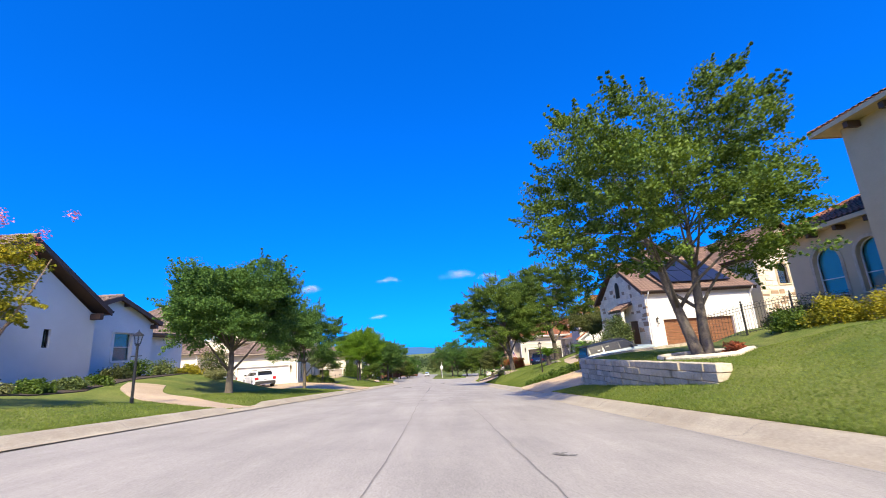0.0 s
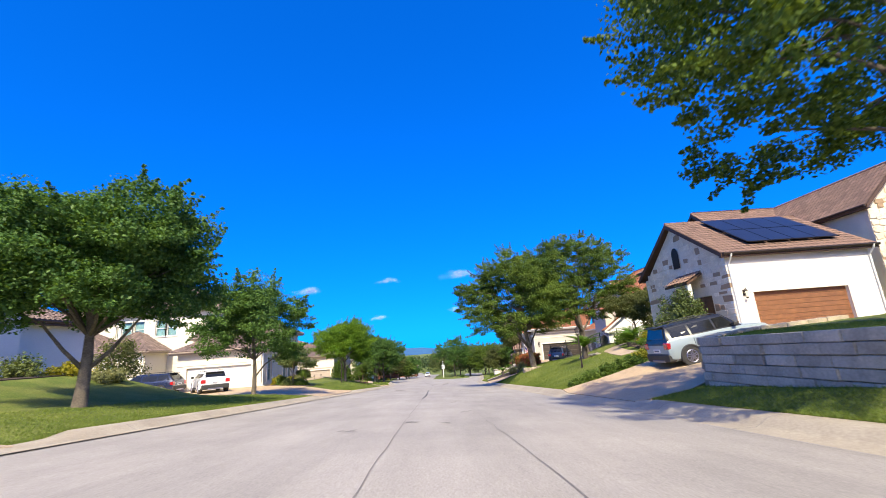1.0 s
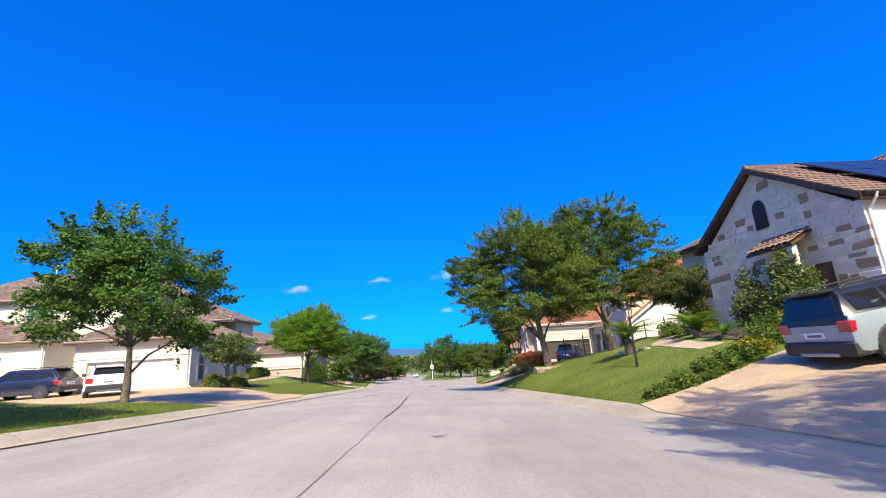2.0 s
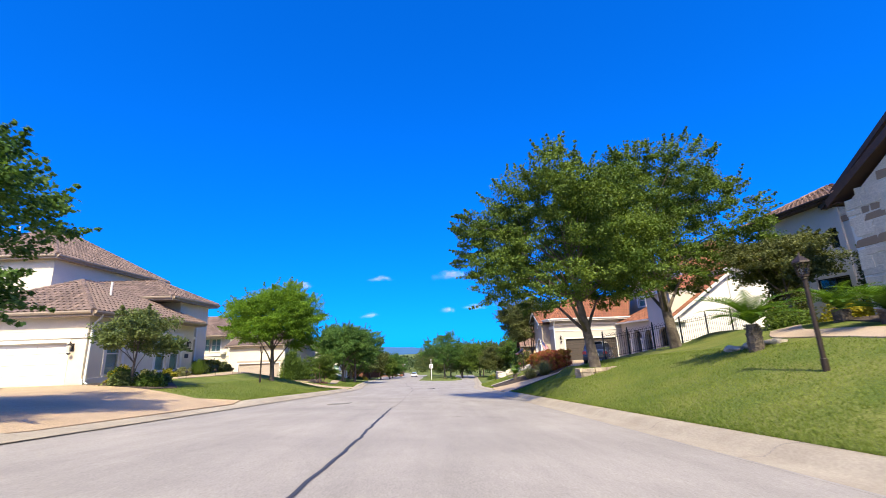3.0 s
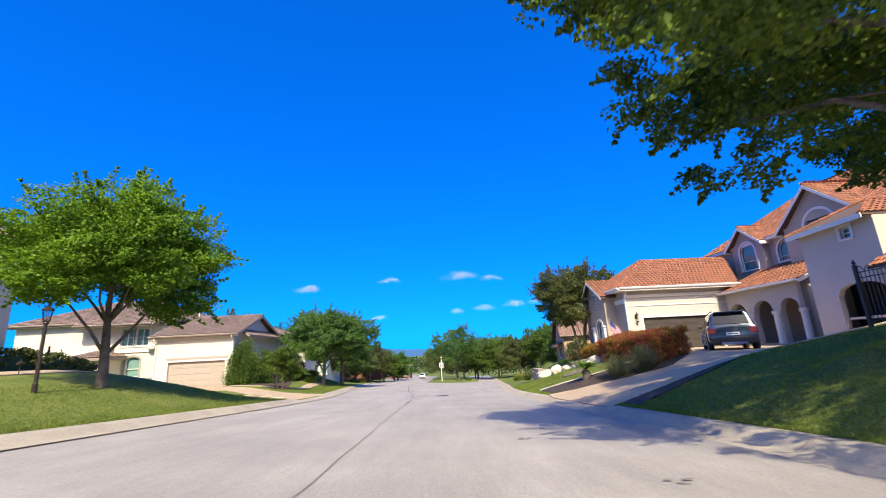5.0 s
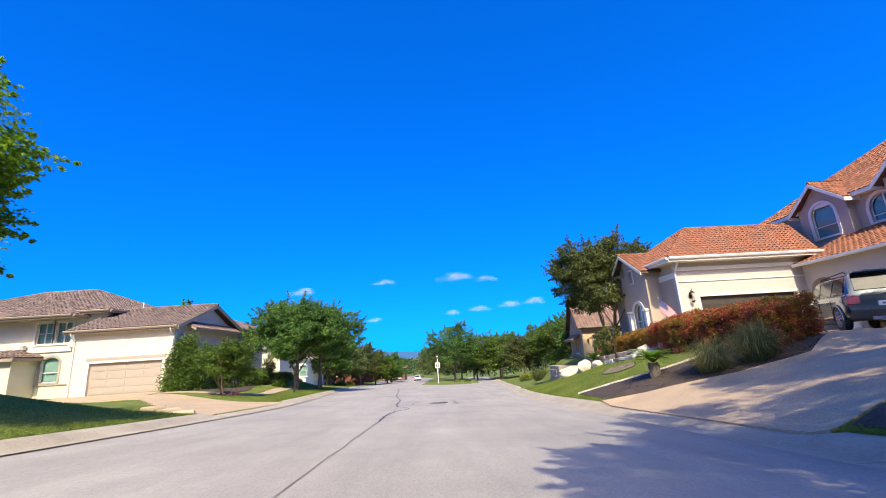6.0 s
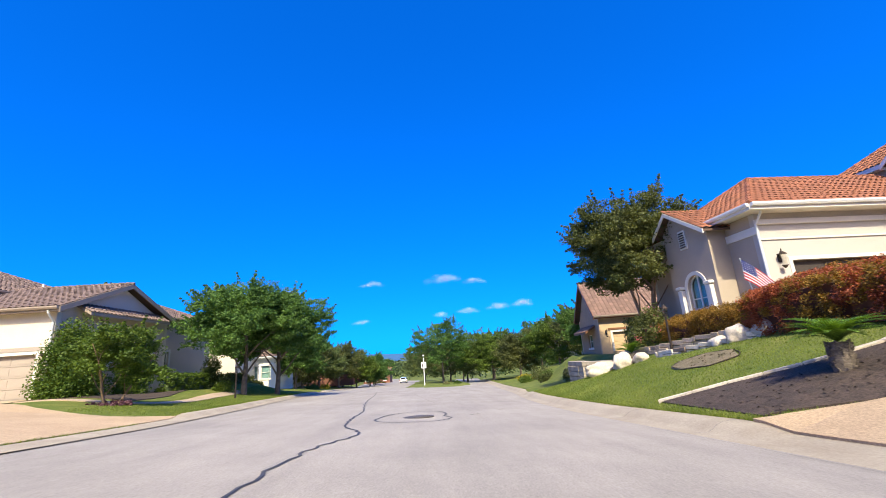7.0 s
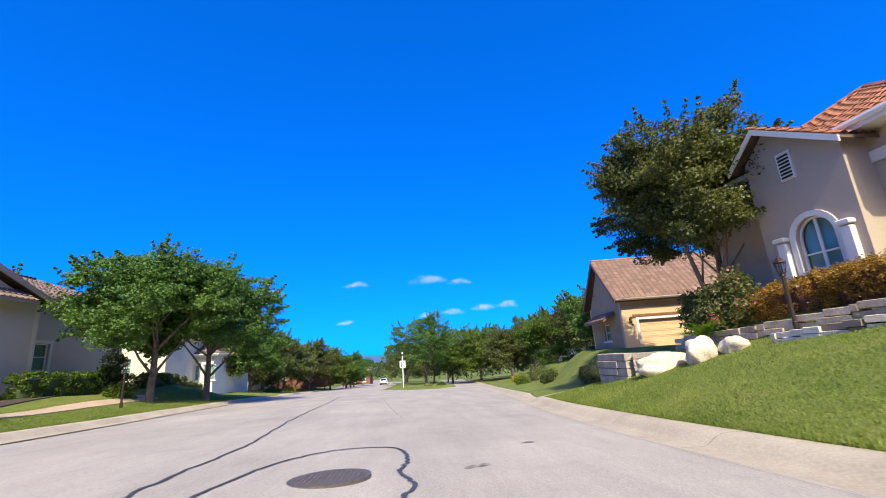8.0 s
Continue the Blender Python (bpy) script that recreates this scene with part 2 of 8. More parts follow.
SOLAR_EDGE = plain("solar_edge", (0.04, 0.04, 0.045), 0.4, 0.6)
LEAF_OAK = leaf_material("oak_leaves", (0.044, 0.090, 0.014), (0.165, 0.235, 0.036), 0.28)
LEAF_ELM = leaf_material("elm_leaves", (0.045, 0.112, 0.027), (0.142, 0.245, 0.056), 0.36)
LEAF_LIME = leaf_material("bright_leaves", (0.075, 0.165, 0.017), (0.225, 0.37, 0.035), 0.46)
LEAF_DARK = leaf_material("dark_leaves", (0.048, 0.07, 0.024), (0.165, 0.18, 0.06))
LEAF_OLIVE = leaf_material("olive_leaves", (0.06, 0.10, 0.035), (0.20, 0.24, 0.085))
LEAF_RED = leaf_material("red_hedge_leaves", (0.20, 0.05, 0.03), (0.54, 0.17, 0.08))
RED_TWIG = leaf_material("red_hedge_twigs", (0.07, 0.03, 0.02), (0.20, 0.08, 0.045), 0.15)
LEAF_PURPLE = leaf_material("purple_groundcover_leaves", (0.10, 0.04, 0.07), (0.28, 0.14, 0.20))
GREY_SLAB = material("grey_flagstone", (0.44, 0.38, 0.31), 0.92, (0.27, 0.23, 0.19), 0.15, 0.05, 0.9, 0.5, 0.5, 0.03, per_piece=0.2)
WALL_BLOCK = material("grey_limestone_block", (0.54, 0.455, 0.35), 0.92, (0.38, 0.315, 0.235), 0.16, 0.05, 0.9, 0.6, 0.5, 0.03, per_piece=0.14)
EDGE_STONE = material("weathered_edge_stone", (0.46, 0.37, 0.27), 0.92, (0.24, 0.19, 0.14), 0.15, 0.05, 0.9, 0.5, 0.5, 0.03, per_piece=0.25)
DRY_SOIL = material("dry_soil", (0.24, 0.19, 0.12), 0.95, (0.15, 0.13, 0.07), 0.4, 0.04, 0.9, 0.4, 0.7, 0.02)
LEAF_GOLD = leaf_material("gold_hedge_leaves", (0.13, 0.085, 0.018), (0.42, 0.24, 0.05))
LEAF_YELLOW = leaf_material("yellow_shrub_leaves", (0.15, 0.17, 0.02), (0.46, 0.38, 0.03))
LEAF_GREEN = leaf_material("shrub_leaves", (0.040, 0.085, 0.014), (0.15, 0.22, 0.035))
LEAF_GREYGREEN = leaf_material("grey_grass_leaves", (0.10, 0.12, 0.05), (0.32, 0.32, 0.15))
LEAF_PINK = leaf_material("pink_petals", (0.55, 0.12, 0.17), (0.85, 0.35, 0.38))
PALM = leaf_material("cycad_fronds", (0.045, 0.11, 0.016), (0.16, 0.29, 0.04), 0.3)
FAR_WOOD = leaf_material("far_woods", (0.035, 0.065, 0.025), (0.09, 0.125, 0.045), 0.2)
# distance haze is put into the hills' flat blue
HAZE_BLUE = plain("hazy_hills", (0.03, 0.095, 0.22), 1.0)
CLOUD = plain("cloud_white", (0.85, 0.88, 0.95), 1.0)
CLOUD.node_tree.nodes["Principled BSDF"].inputs["Alpha"].default_value = 0.07


# ---- mesh tools ----
class Shape:
    """Collects vertices and faces of one mesh."""

    def __init__(self):
        self.v, self.f = [], []

    def quad(self, a, b, c, d):
        i = len(self.v)
        self.v += [tuple(a), tuple(b), tuple(c), tuple(d)]
        self.f.append((i, i + 1, i + 2, i + 3))

    def poly(self, pts):
        i = len(self.v)
        self.v += [tuple(p) for p in pts]
        self.f.append(tuple(range(i, i + len(pts))))

    def box(self, x0, x1, y0, y1, z0, z1, m=None, bevel=0.0):
        e = bevel
        pts = []
        for z, k in ((z0, e), (z0 + e, 0), (z1 - e, 0), (z1, e)) if e else ((z0, 0), (z1, 0)):
            pts += [(x0 + k, y0 + k, z), (x1 - k, y0 + k, z), (x1 - k, y1 - k, z), (x0 + k, y1 - k, z)]
        i = len(self.v)
        self.v += [tuple(m @ Vector(p)) for p in pts] if m else pts
        rings = len(pts) // 4
        self.f.append((i + 3, i + 2, i + 1, i))
        for r in range(rings - 1):
            for k in range(4):
                a, b = i + r * 4 + k, i + r * 4 + (k + 1) % 4
                self.f.append((a, b, b + 4, a + 4))
        t = i + (rings - 1) * 4
        self.f.append((t, t + 1, t + 2, t + 3))

    def tube(self, path, radii, sides=8, caps=True):
        path = [Vector(p) for p in path]
        rings = []
        side = None
        for k, p in enumerate(path):
            way = (path[min(k + 1, len(path) - 1)] - path[max(k - 1, 0)]).normalized()
            if side is None or abs(side.dot(way)) > 0.95:
                side = way.orthogonal().normalized()
            side = (side - way * side.dot(way)).normalized()
            other = way.cross(side)
            r = radii[k] if isinstance(radii, (list, tuple)) else radii
            i = len(self.v)
            for s in range(sides):
                a = 2 * math.pi * s / sides
                self.v.append(tuple(p + side * (r * math.cos(a)) + other * (r * math.sin(a))))
            rings.append(i)
        for a, b in zip(rings, rings[1:]):
            for s in range(sides):
                t = (s + 1) % sides
                self.f.append((a + s, a + t, b + t, b + s))
        if caps:
            self.f.append(tuple(rings[0] + s for s in reversed(range(sides))))
            self.f.append(tuple(rings[-1] + s for s in range(sides)))

    def prism(self, outline, offset):
        """A flat outline (3D points) pushed along offset."""
        o = Vector(offset)
        a = [Vector(p) for p in outline]
        b = [p + o for p in a]
        self.poly(a)
        self.poly(list(reversed(b)))
        n = len(a)
        for k in range(n):
            j = (k + 1) % n
            self.quad(a[j], a[k], b[k], b[j])

    def blob(self, c, r, seed=0, rough=0.18, rings=8, segs=12):
        """An uneven rounded lump; r gives its three half sizes."""
        i = len(self.v)
        for a in range(rings + 1):
            th = math.pi * a / rings
            for s in range(segs):
                ph = 2 * math.pi * s / segs
                d = Vector((math.sin(th) * math.cos(ph), math.sin(th) * math.sin(ph), math.cos(th)))
                k = 1 + rough * noise.noise(d * 1.7 + Vector((seed * 7.1, seed * 3.3, 0))) * 2
                self.v.append((c[0] + d.x * r[0] * k, c[1] + d.y * r[1] * k, c[2] + d.z * r[2] * k))
        for a in range(rings):
            for s in range(segs):
                t = (s + 1) % segs
                self.f.append((i + a * segs + s, i + a * segs + t, i + (a + 1) * segs + t, i + (a + 1) * segs + s))

    def mesh(self, name, smooth=False):
        me = bpy.data.meshes.new(name)
        me.from_pydata(self.v, [], self.f)
        if smooth:
            me.shade_smooth()
        me.update()
        return me


def part(name, shape, mat, parent=None, label="", smooth=False, fix=True):
    me = shape.mesh(name, smooth) if isinstance(shape, Shape) else shape
    if isinstance(shape, Shape) and fix:
        bm = bmesh.new()
        bm.from_mesh(me)
        bmesh.ops.recalc_face_normals(bm, faces=bm.faces)
        bm.to_mesh(me)
        bm.free()
    if mat and not me.materials:
        me.materials.append(mat)
    ob = new(name, me)
    if parent:
        ob.parent = parent
    if label:
        ob["label"] = label
    return ob


def thing(name, m, label, category, group="", kind=""):
    ob = new(name)
    ob.matrix_world = m
    ob.empty_display_size = 0.2
    return tagged(ob, label, category, group, kind)


def smooth_step(a, b, x):
    u = np.clip((x - a) / (b - a), 0, 1)
    return u * u * (3 - 2 * u)


# ---- the lie of the land ----
BANK = -0.04


def centre_z(y):
    """The road's fall along the street."""
    y = np.asarray(y, float)
    return np.interp(y, [-3000, -120, -40, 0, 66, 76, 160, 240, 420, 3000], [6, 6, 2.4, 0, -4.013, -4.56, -8.5, -11.4, -14, -16])


def kerb_right(y):
    return 4.3 + 0.085 * np.maximum(0, np.asarray(y, float) - 66) * smooth_step(60, 84, y)


def kerb_left(y):
    return -6.8 - 0.10 * np.maximum(0, np.asarray(y, float) - 58) * smooth_step(52, 80, y)


DROPS_RIGHT = [(20.3, 27.2), (53.5, 60.6), (80.0, 83.0)]
DROPS_LEFT = [(14.4, 17.0), (33.0, 41.6), (61.0, 68.8), (98, 103)]


def kerb_rise(y, drops):
    y = np.asarray(y, float)
    h = np.full_like(y, 0.14)
    for a, b in drops:
        h = h - 0.11 * smooth_step(a - 0.6, a + 0.2, y) * (1 - smooth_step(b - 0.2, b + 0.6, y))
    return h


def road_z(x, y):
    far = 1 - smooth_step(90, 130, y)
    return centre_z(y) + BANK * np.asarray(x, float) * (0.4 + 0.6 * far)


PADS = [  # x0, x1, y0, y1, level, fade: the levelled ground round the houses
    (16, 45, -8, 21.5, 1.0, 4.0),
    (14.5, 34, 25.5, 46, -0.15, 2.5),
    (11.9, 36, 59.5, 76.0, -2.1, 3.0),
    (16.6, 36, 75.5, 80, -2.1, 2.5),
    (12.2, 30, 82.0, 90, -3.15, 3.2),
    (17.0, 34, 95, 108, -4.2, 6.0),
    (-50, -17.2, 8, 28.5, 0.45, 6.0),
    (-50, -14.6, 36.5, 55, -1.45, 8.0),
    (-50, -16.4, 66, 81, -3.2, 4.0),
    (-50, -16.4, 80, 92, -3.5, 5.0),
]


def land(x, y):
    """Height of the ground at x, y (arrays)."""
    x, y = np.broadcast_arrays(np.asarray(x, float), np.asarray(y, float))
    xr, xl = kerb_right(y), kerb_left(y)
    k1 = np.interp(y, [-30, 6, 9, 14, 20, 22, 27, 29.5, 32, 35, 50, 53, 58, 61, 66, 75, 81, 90, 200], [.3, .38, .36, .24, .14, .14, .155, .2, .28, .33, .36, .3, .22, .3, .35, .29, .13, .08, .05])
    k2 = np.interp(y, [-30, 11, 20, 27, 30, 36, 42, 46, 54, 60, 75, 82, 100, 200], [.15, .12, .12, .155, .17, .22, .21, .17, .16, .18, .15, .1, .08, .03])
    dr, dl = np.maximum(0, x - xr - 0.45), np.maximum(0, xl - 0.45 - x)
    right = road_z(xr, y) + kerb_rise(y, DROPS_RIGHT) + k1 * np.minimum(dr, 4) + k2 * np.clip(dr - 4, 0, 10) + 0.03 * np.clip(dr - 14, 0, 60)
    left = road_z(xl, y) + kerb_rise(y, DROPS_LEFT) + 0.11 * np.clip(dl, 0, 11) + 0.02 * np.clip(dl - 11, 0, 60)
    z = np.where(x > 0, right, left)
    for x0, x1, y0, y1, level, fade in PADS:
        d = np.hypot(np.maximum(0, np.maximum(x0 - x, x - x1)), np.maximum(0, np.maximum(y0 - y, y - y1)))
        w = 1 - smooth_step(0, fade, d)
        z = z * (1 - w) + level * w
    # the terrace behind the low stone wall
    edge = 6.2 + 0.02 * (y - 9.2)
    top = 0.18 - 0.012 * (y - 9.2) + 0.045 * np.clip(x - edge, 0, 9)
    north = np.interp(x, [6.3, 8.0, 10.0, 14.0, 18.0], [19.7, 21.3, 22.8, 23.9, 24.3])
    inside = smooth_step(0.0, 0.22, x - edge) * smooth_step(7.5, 9.6, y) * (1 - smooth_step(-0.15, 0.05, y - north)) * (1 - smooth_step(15, 18, x))
    z = np.where(inside > 0, z * (1 - inside) + np.maximum(z, top) * inside, z)
    # soil held up round the leaning street tree
    z = z + 0.34 * smooth_step(0.1, 1.0, dr) * smooth_step(38.5, 42.5, y) * (1 - smooth_step(45, 50, y)) * (1 - smooth_step(7.0, 10, x)) * (x > 0)
    soil = smooth_step(0.0, 0.15, x - 6.2) * smooth_step(0.0, 0.3, y - np.maximum(42.2, 42.95 - 0.75 * (x - 6.2))) * (1 - smooth_step(45, 49, y)) * (1 - smooth_step(7.6, 8.8, x))
    z = z * (1 - soil) + np.maximum(z, -1.54) * soil
    # the traffic island and what lies past it
    isl = island_weight(x, y)
    flat = road_z(x, y)
    between = (x > xl - 0.5) & (x < xr + 0.5)
    z = np.where(between, flat - 0.12 + isl * 0.3, z)
    far = smooth_step(150, 260, y) + smooth_step(60, 140, np.abs(x)) + (1 - smooth_step(-70, -30, y))
    far = np.clip(far, 0, 1)
    z = z * (1 - far) + (centre_z(y) + 0.2) * far
    return z


def island_weight(x, y):
    cx, half = 1.2 + 0.012 * (y - 108), 4.6
    u = smooth_step(0, 0.5, half * np.sqrt(np.clip((y - 106.5) / 9, 0, 1)) - np.abs(x - cx))
    return u


def at(x, y):
    return float(land(x, y))


def sheet(name, xs, ys, zfun, mat, label="", kind="structure"):
    X, Y = np.meshgrid(xs, ys)
    Z = zfun(X, Y)
    nx, ny = len(xs), len(ys)
    me = bpy.data.meshes.new(name)
    idx = np.arange(nx * ny).reshape(ny, nx)
    faces = np.stack([idx[:-1, :-1], idx[:-1, 1:], idx[1:, 1:], idx[1:, :-1]], -1).reshape(-1, 4)
    me.from_pydata(np.stack([X, Y, Z], -1).reshape(-1, 3).tolist(), [], faces.tolist())
    me.shade_smooth()
    me.materials.append(mat)
    return tagged(new(name, me), label, name, kind=kind)


gx = np.concatenate([[-3000, -1500, -700, -350, -200, -140, -100, -80], np.arange(-64, -18, 2.0), np.arange(-18, -5, 0.4), np.arange(-5, 3.6, 1.4),
                     np.arange(3.6, 4.2, 0.2), np.arange(4.2, 5.4, 0.08), np.arange(5.4, 16, 0.2), np.arange(16, 50, 2.0), [52, 64, 80, 110, 160, 240, 400, 800, 1600, 3000]])
gy = np.concatenate([[-1500, -700, -300, -150, -90, -60], np.arange(-40, 0, 4.0), np.arange(0, 100, 0.5), np.arange(100, 164, 1.5), np.arange(166, 260, 8),
                     [280, 340, 420, 600, 900, 1400, 2200, 3200]])
sheet("ground", gx, gy, land, GRASS, "mown green lawn sloping down beside the street", "structure")

# road: one sheet between the gutters
ry = np.concatenate([np.arange(-60, 0, 4.0), np.arange(0, 100, 0.75), np.arange(100, 260, 2.0)])
ru = np.linspace(0, 1, 17)
U, V = np.meshgrid(ru, ry)
X = kerb_left(V) + (kerb_right(V) - kerb_left(V)) * U
Z = road_z(X, V) - 0.004
ok = island_weight(X, V)
Z = np.where(ok > 0.02, Z - 0.3, Z)
idx = np.arange(X.size).reshape(X.shape)
rf = np.stack([idx[:-1, :-1], idx[:-1, 1:], idx[1:, 1:], idx[1:, :-1]], -1).reshape(-1, 4)
me = bpy.data.meshes.new("road")
me.from_pydata(np.stack([X, V, Z], -1).reshape(-1, 3).tolist(), [], rf.tolist())
me.shade_smooth()
me.materials.append(ROAD)
road_ob = tagged(new("road", me), "pale worn concrete street with dark crack seals", "road", kind="structure")


def kerb_strip(name, edge, drops, out, y0, y1, label):
    """Gutter and rolled kerb; out is +1 for the right side."""
    ys = np.arange(y0, y1, 0.5)
    prof = [(-0.42, 0.0, 0.0), (-0.40, 0.012, 0), (-0.08, 0.006, 0), (0.0, 0.02, 0.15), (0.10, 0.01, 0.72), (0.2, 0.01, 0.95), (0.32, 0.012, 1.0), (0.50, 0.012, 1.0), (0.52, -0.12, 1.0)]
    s = Shape()
    ex, ez, kr = edge(ys), road_z(edge(ys), ys), kerb_rise(ys, drops)
    for k, y in enumerate(ys):
        wob = 0.008 * noise.noise(Vector((y * 0.6, out * 9, 0)))
        for d, dz, f in prof:
            s.v.append((ex[k] + out * d + wob, y, ez[k] + dz + f * kr[k]))
    n = len(prof)
    for k in range(len(ys) - 1):
        for j in range(n - 1):
            a = k * n + j
            s.f.append((a, a + 1, a + n + 1, a + n))
    ob = part(name, s, KERB, smooth=True)
    tagged(ob, label, "kerb", kind="structure")
    # joints cut across kerb and gutter
    for y in np.arange(y0 + 1, min(y1, 100), 3.05):
        j = Shape()
        k = int((y - y0) / 0.5)
        pts = [(ex[k] + out * d, ez[k] + dz + f * kr[k] + 0.004) for d, dz, f in prof[1:-1]]
        for (xa, za), (xb, zb) in zip(pts, pts[1:]):
            j.quad((xa, ys[k] - 0.008, za), (xb, ys[k] - 0.008, zb), (xb, ys[k] + 0.008, zb), (xa, ys[k] + 0.008, za))
        part("joint", j, DUST, ob)
    return ob


kerb_strip("kerb_right", kerb_right, DROPS_RIGHT, 1, -40, 150, "beige rolled concrete kerb and gutter along the lawn")
kerb_strip("kerb_left", kerb_left, DROPS_LEFT, -1, -40, 150, "beige rolled concrete kerb along the lower lawns")


PAVED = []           # plan outlines with no turf


def draped(name, outline, mat, lift, label, category, kind="structure", step=0.5, fn=None):
    """A paved patch that follows the ground, inside a plan outline."""
    PAVED.append(outline)
    fn = fn or (lambda x, y: land(np.where(x > 0, np.maximum(x, kerb_right(y) + 0.58), np.minimum(x, kerb_left(y) - 0.58)), y))
    bm = bmesh.new()
    vs = [bm.verts.new((x, y, 0)) for x, y in outline]
    bm.faces.new(vs)
    xs = [p[0] for p in outline]
    ys = [p[1] for p in outline]
    for a in np.arange(math.floor(min(xs)), max(xs), step):
        bmesh.ops.bisect_plane(bm, geom=bm.verts[:] + bm.edges[:] + bm.faces[:], plane_co=(a, 0, 0), plane_no=(1, 0, 0))
    for a in np.arange(math.floor(min(ys)), max(ys), step):
        bmesh.ops.bisect_plane(bm, geom=bm.verts[:] + bm.edges[:] + bm.faces[:], plane_co=(0, a, 0), plane_no=(0, 1, 0))
    co = np.array([v.co for v in bm.verts])
    zz = fn(co[:, 0], co[:, 1])
    off_kerb = np.maximum(co[:, 0] - kerb_right(co[:, 1]), kerb_left(co[:, 1]) - co[:, 0])
    for v, z, d in zip(bm.verts, zz, off_kerb):
        v.co.z = z + 0.012 + (lift - 0.012) * min(1.0, max(0.0, (d - 0.46) / 0.5))
    bmesh.ops.recalc_face_normals(bm, faces=bm.faces)
    if sum(f.normal.z for f in bm.faces) < 0:
        bmesh.ops.reverse_faces(bm, faces=bm.faces)
    # a skirt, so that the slab has thickness
    rim = [e for e in bm.edges if len(e.link_faces) == 1]
    ext = bmesh.ops.extrude_edge_only(bm, edges=rim)
    for v in (g for g in ext["geom"] if isinstance(g, bmesh.types.BMVert)):
        v.co.z -= 0.12 + lift
    me = bpy.data.meshes.new(name)
    bm.to_mesh(me)
    bm.free()
    me.materials.append(mat)
    return tagged(new(name, me), label, category, kind=kind)


def curve_pts(pts, n=8):
    """A smooth line through plan points."""
    out = []
    P = [pts[0]] + list(pts) + [pts[-1]]
    for i in range(1, len(P) - 2):
        a, b, c, d = (np.array(P[i + k], float) for k in (-1, 0, 1, 2))
        for u in np.linspace(0, 1, n, endpoint=False):
            out.append(0.5 * (2 * b + (c - a) * u + (2 * a - 5 * b + 4 * c - d) * u * u + (3 * b - a - 3 * c + d) * u ** 3))
    out.append(np.array(pts[-1], float))
    return out


def road_line(name, pts, width, mat, label, seed=1, jitter=0.03):
    """A crack seal on the road."""
    line = curve_pts(pts, 14)
    s = Shape()
    prev = None
    for k, p in enumerate(line):
        q = line[min(k + 1, len(line) - 1)] - line[max(k - 1, 0)]
        q = q / (np.linalg.norm(q) + 1e-9)
        nrm = np.array((-q[1], q[0]))
        p = p + nrm * jitter * noise.noise(Vector((k * 0.55, seed * 5.0, 0))) * 2
        w = width * (0.75 + 0.6 * abs(noise.noise(Vector((k * 0.4, seed * 3.0, 7)))))
        a, b = p + nrm * w / 2, p - nrm * w / 2
        cur = [(c[0], c[1], float(road_z(c[0], c[1])) + 0.004) for c in (a, b)]
        if prev:
            s.quad(prev[0], prev[1], cur[1], cur[0])
        prev = cur
    return tagged(part(name, s, mat), label, "crack seal", kind="structure")


# ---- roofs, walls, openings ----
def tile_unit(high):
    """One barrel tile, a unit wide and a unit long."""
    u = Shape()
    for du, h in ((0, 0), (0.2, 0.7), (0.45, 1.0), (0.7, 0.7), (0.9, 0.0)):
        u.v += [(du, 0, high * h + 0.045), (du, 1, high * h + 0.012)]
    u.f = [(2 * j, 2 * j + 2, 2 * j + 3, 2 * j + 1) for j in range(4)]
    return u.mesh("tile")


def tile_face(tiles, pts, width=0.28, course=0.36, high=0.055, singles=None):
    """Fills a roof plane (pts[0] to pts[1] is its eave) with barrel tiles. singles: (roof, how many, material) for tiles of their own, from the eave up."""
    p = [Vector(q) for q in pts]
    e = (p[1] - p[0]).normalized()
    nrm = Vector((0, 0, 0))
    for k in range(len(p)):
        nrm += p[k].cross(p[(k + 1) % len(p)])
    nrm.normalize()
    if nrm.z < 0:
        nrm = -nrm
    up = nrm.cross(e).normalized()
    if up.z < 0:
        up = -up
    uv = [((q - p[0]).dot(e), (q - p[0]).dot(up)) for q in p]

    def span(v):
        xs = []
        for (ua, va), (ub, vb) in zip(uv, uv[1:] + uv[:1]):
            if (va <= v < vb) or (vb <= v < va):
                xs.append(ua + (ub - ua) * (v - va) / (vb - va))
        return (min(xs), max(xs)) if len(xs) >= 2 else None

    top = max(v for _, v in uv)
    row = 0
    v = 0.0
    while v < top - 0.06:
        s = span(min(v + course * 0.4, top - 0.02))
        if s:
            u0, u1 = s
            n = max(1, int(round((u1 - u0) / width)))
            w = (u1 - u0) / n
            for k in range(n):
                u = u0 + k * w
                base = p[0] + e * u + up * (v - 0.03)
                if singles and singles[1] > 0:
                    singles[1] -= 1
                    ob = part("tile", singles[3], singles[2], singles[0])
                    m3 = Matrix((e * w, up * (course + 0.03), nrm)).transposed().to_4x4()
                    m3.translation = base
                    ob.matrix_local = m3
                    continue
                lift0, lift1 = nrm * 0.045, nrm * 0.012
                i = len(tiles.v)
                for du, h in ((0, 0), (0.2, 0.7), (0.45, 1.0), (0.7, 0.7), (0.9, 0.0)):
                    a = base + e * (w * du) + nrm * (high * h)
                    tiles.v.append(tuple(a + lift0))
                    tiles.v.append(tuple(a + up * (course + 0.03) + lift1))
                for j in range(4):
                    b = i + j * 2
                    tiles.f.append((b, b + 2, b + 3, b + 1))
        v += course
        row += 1


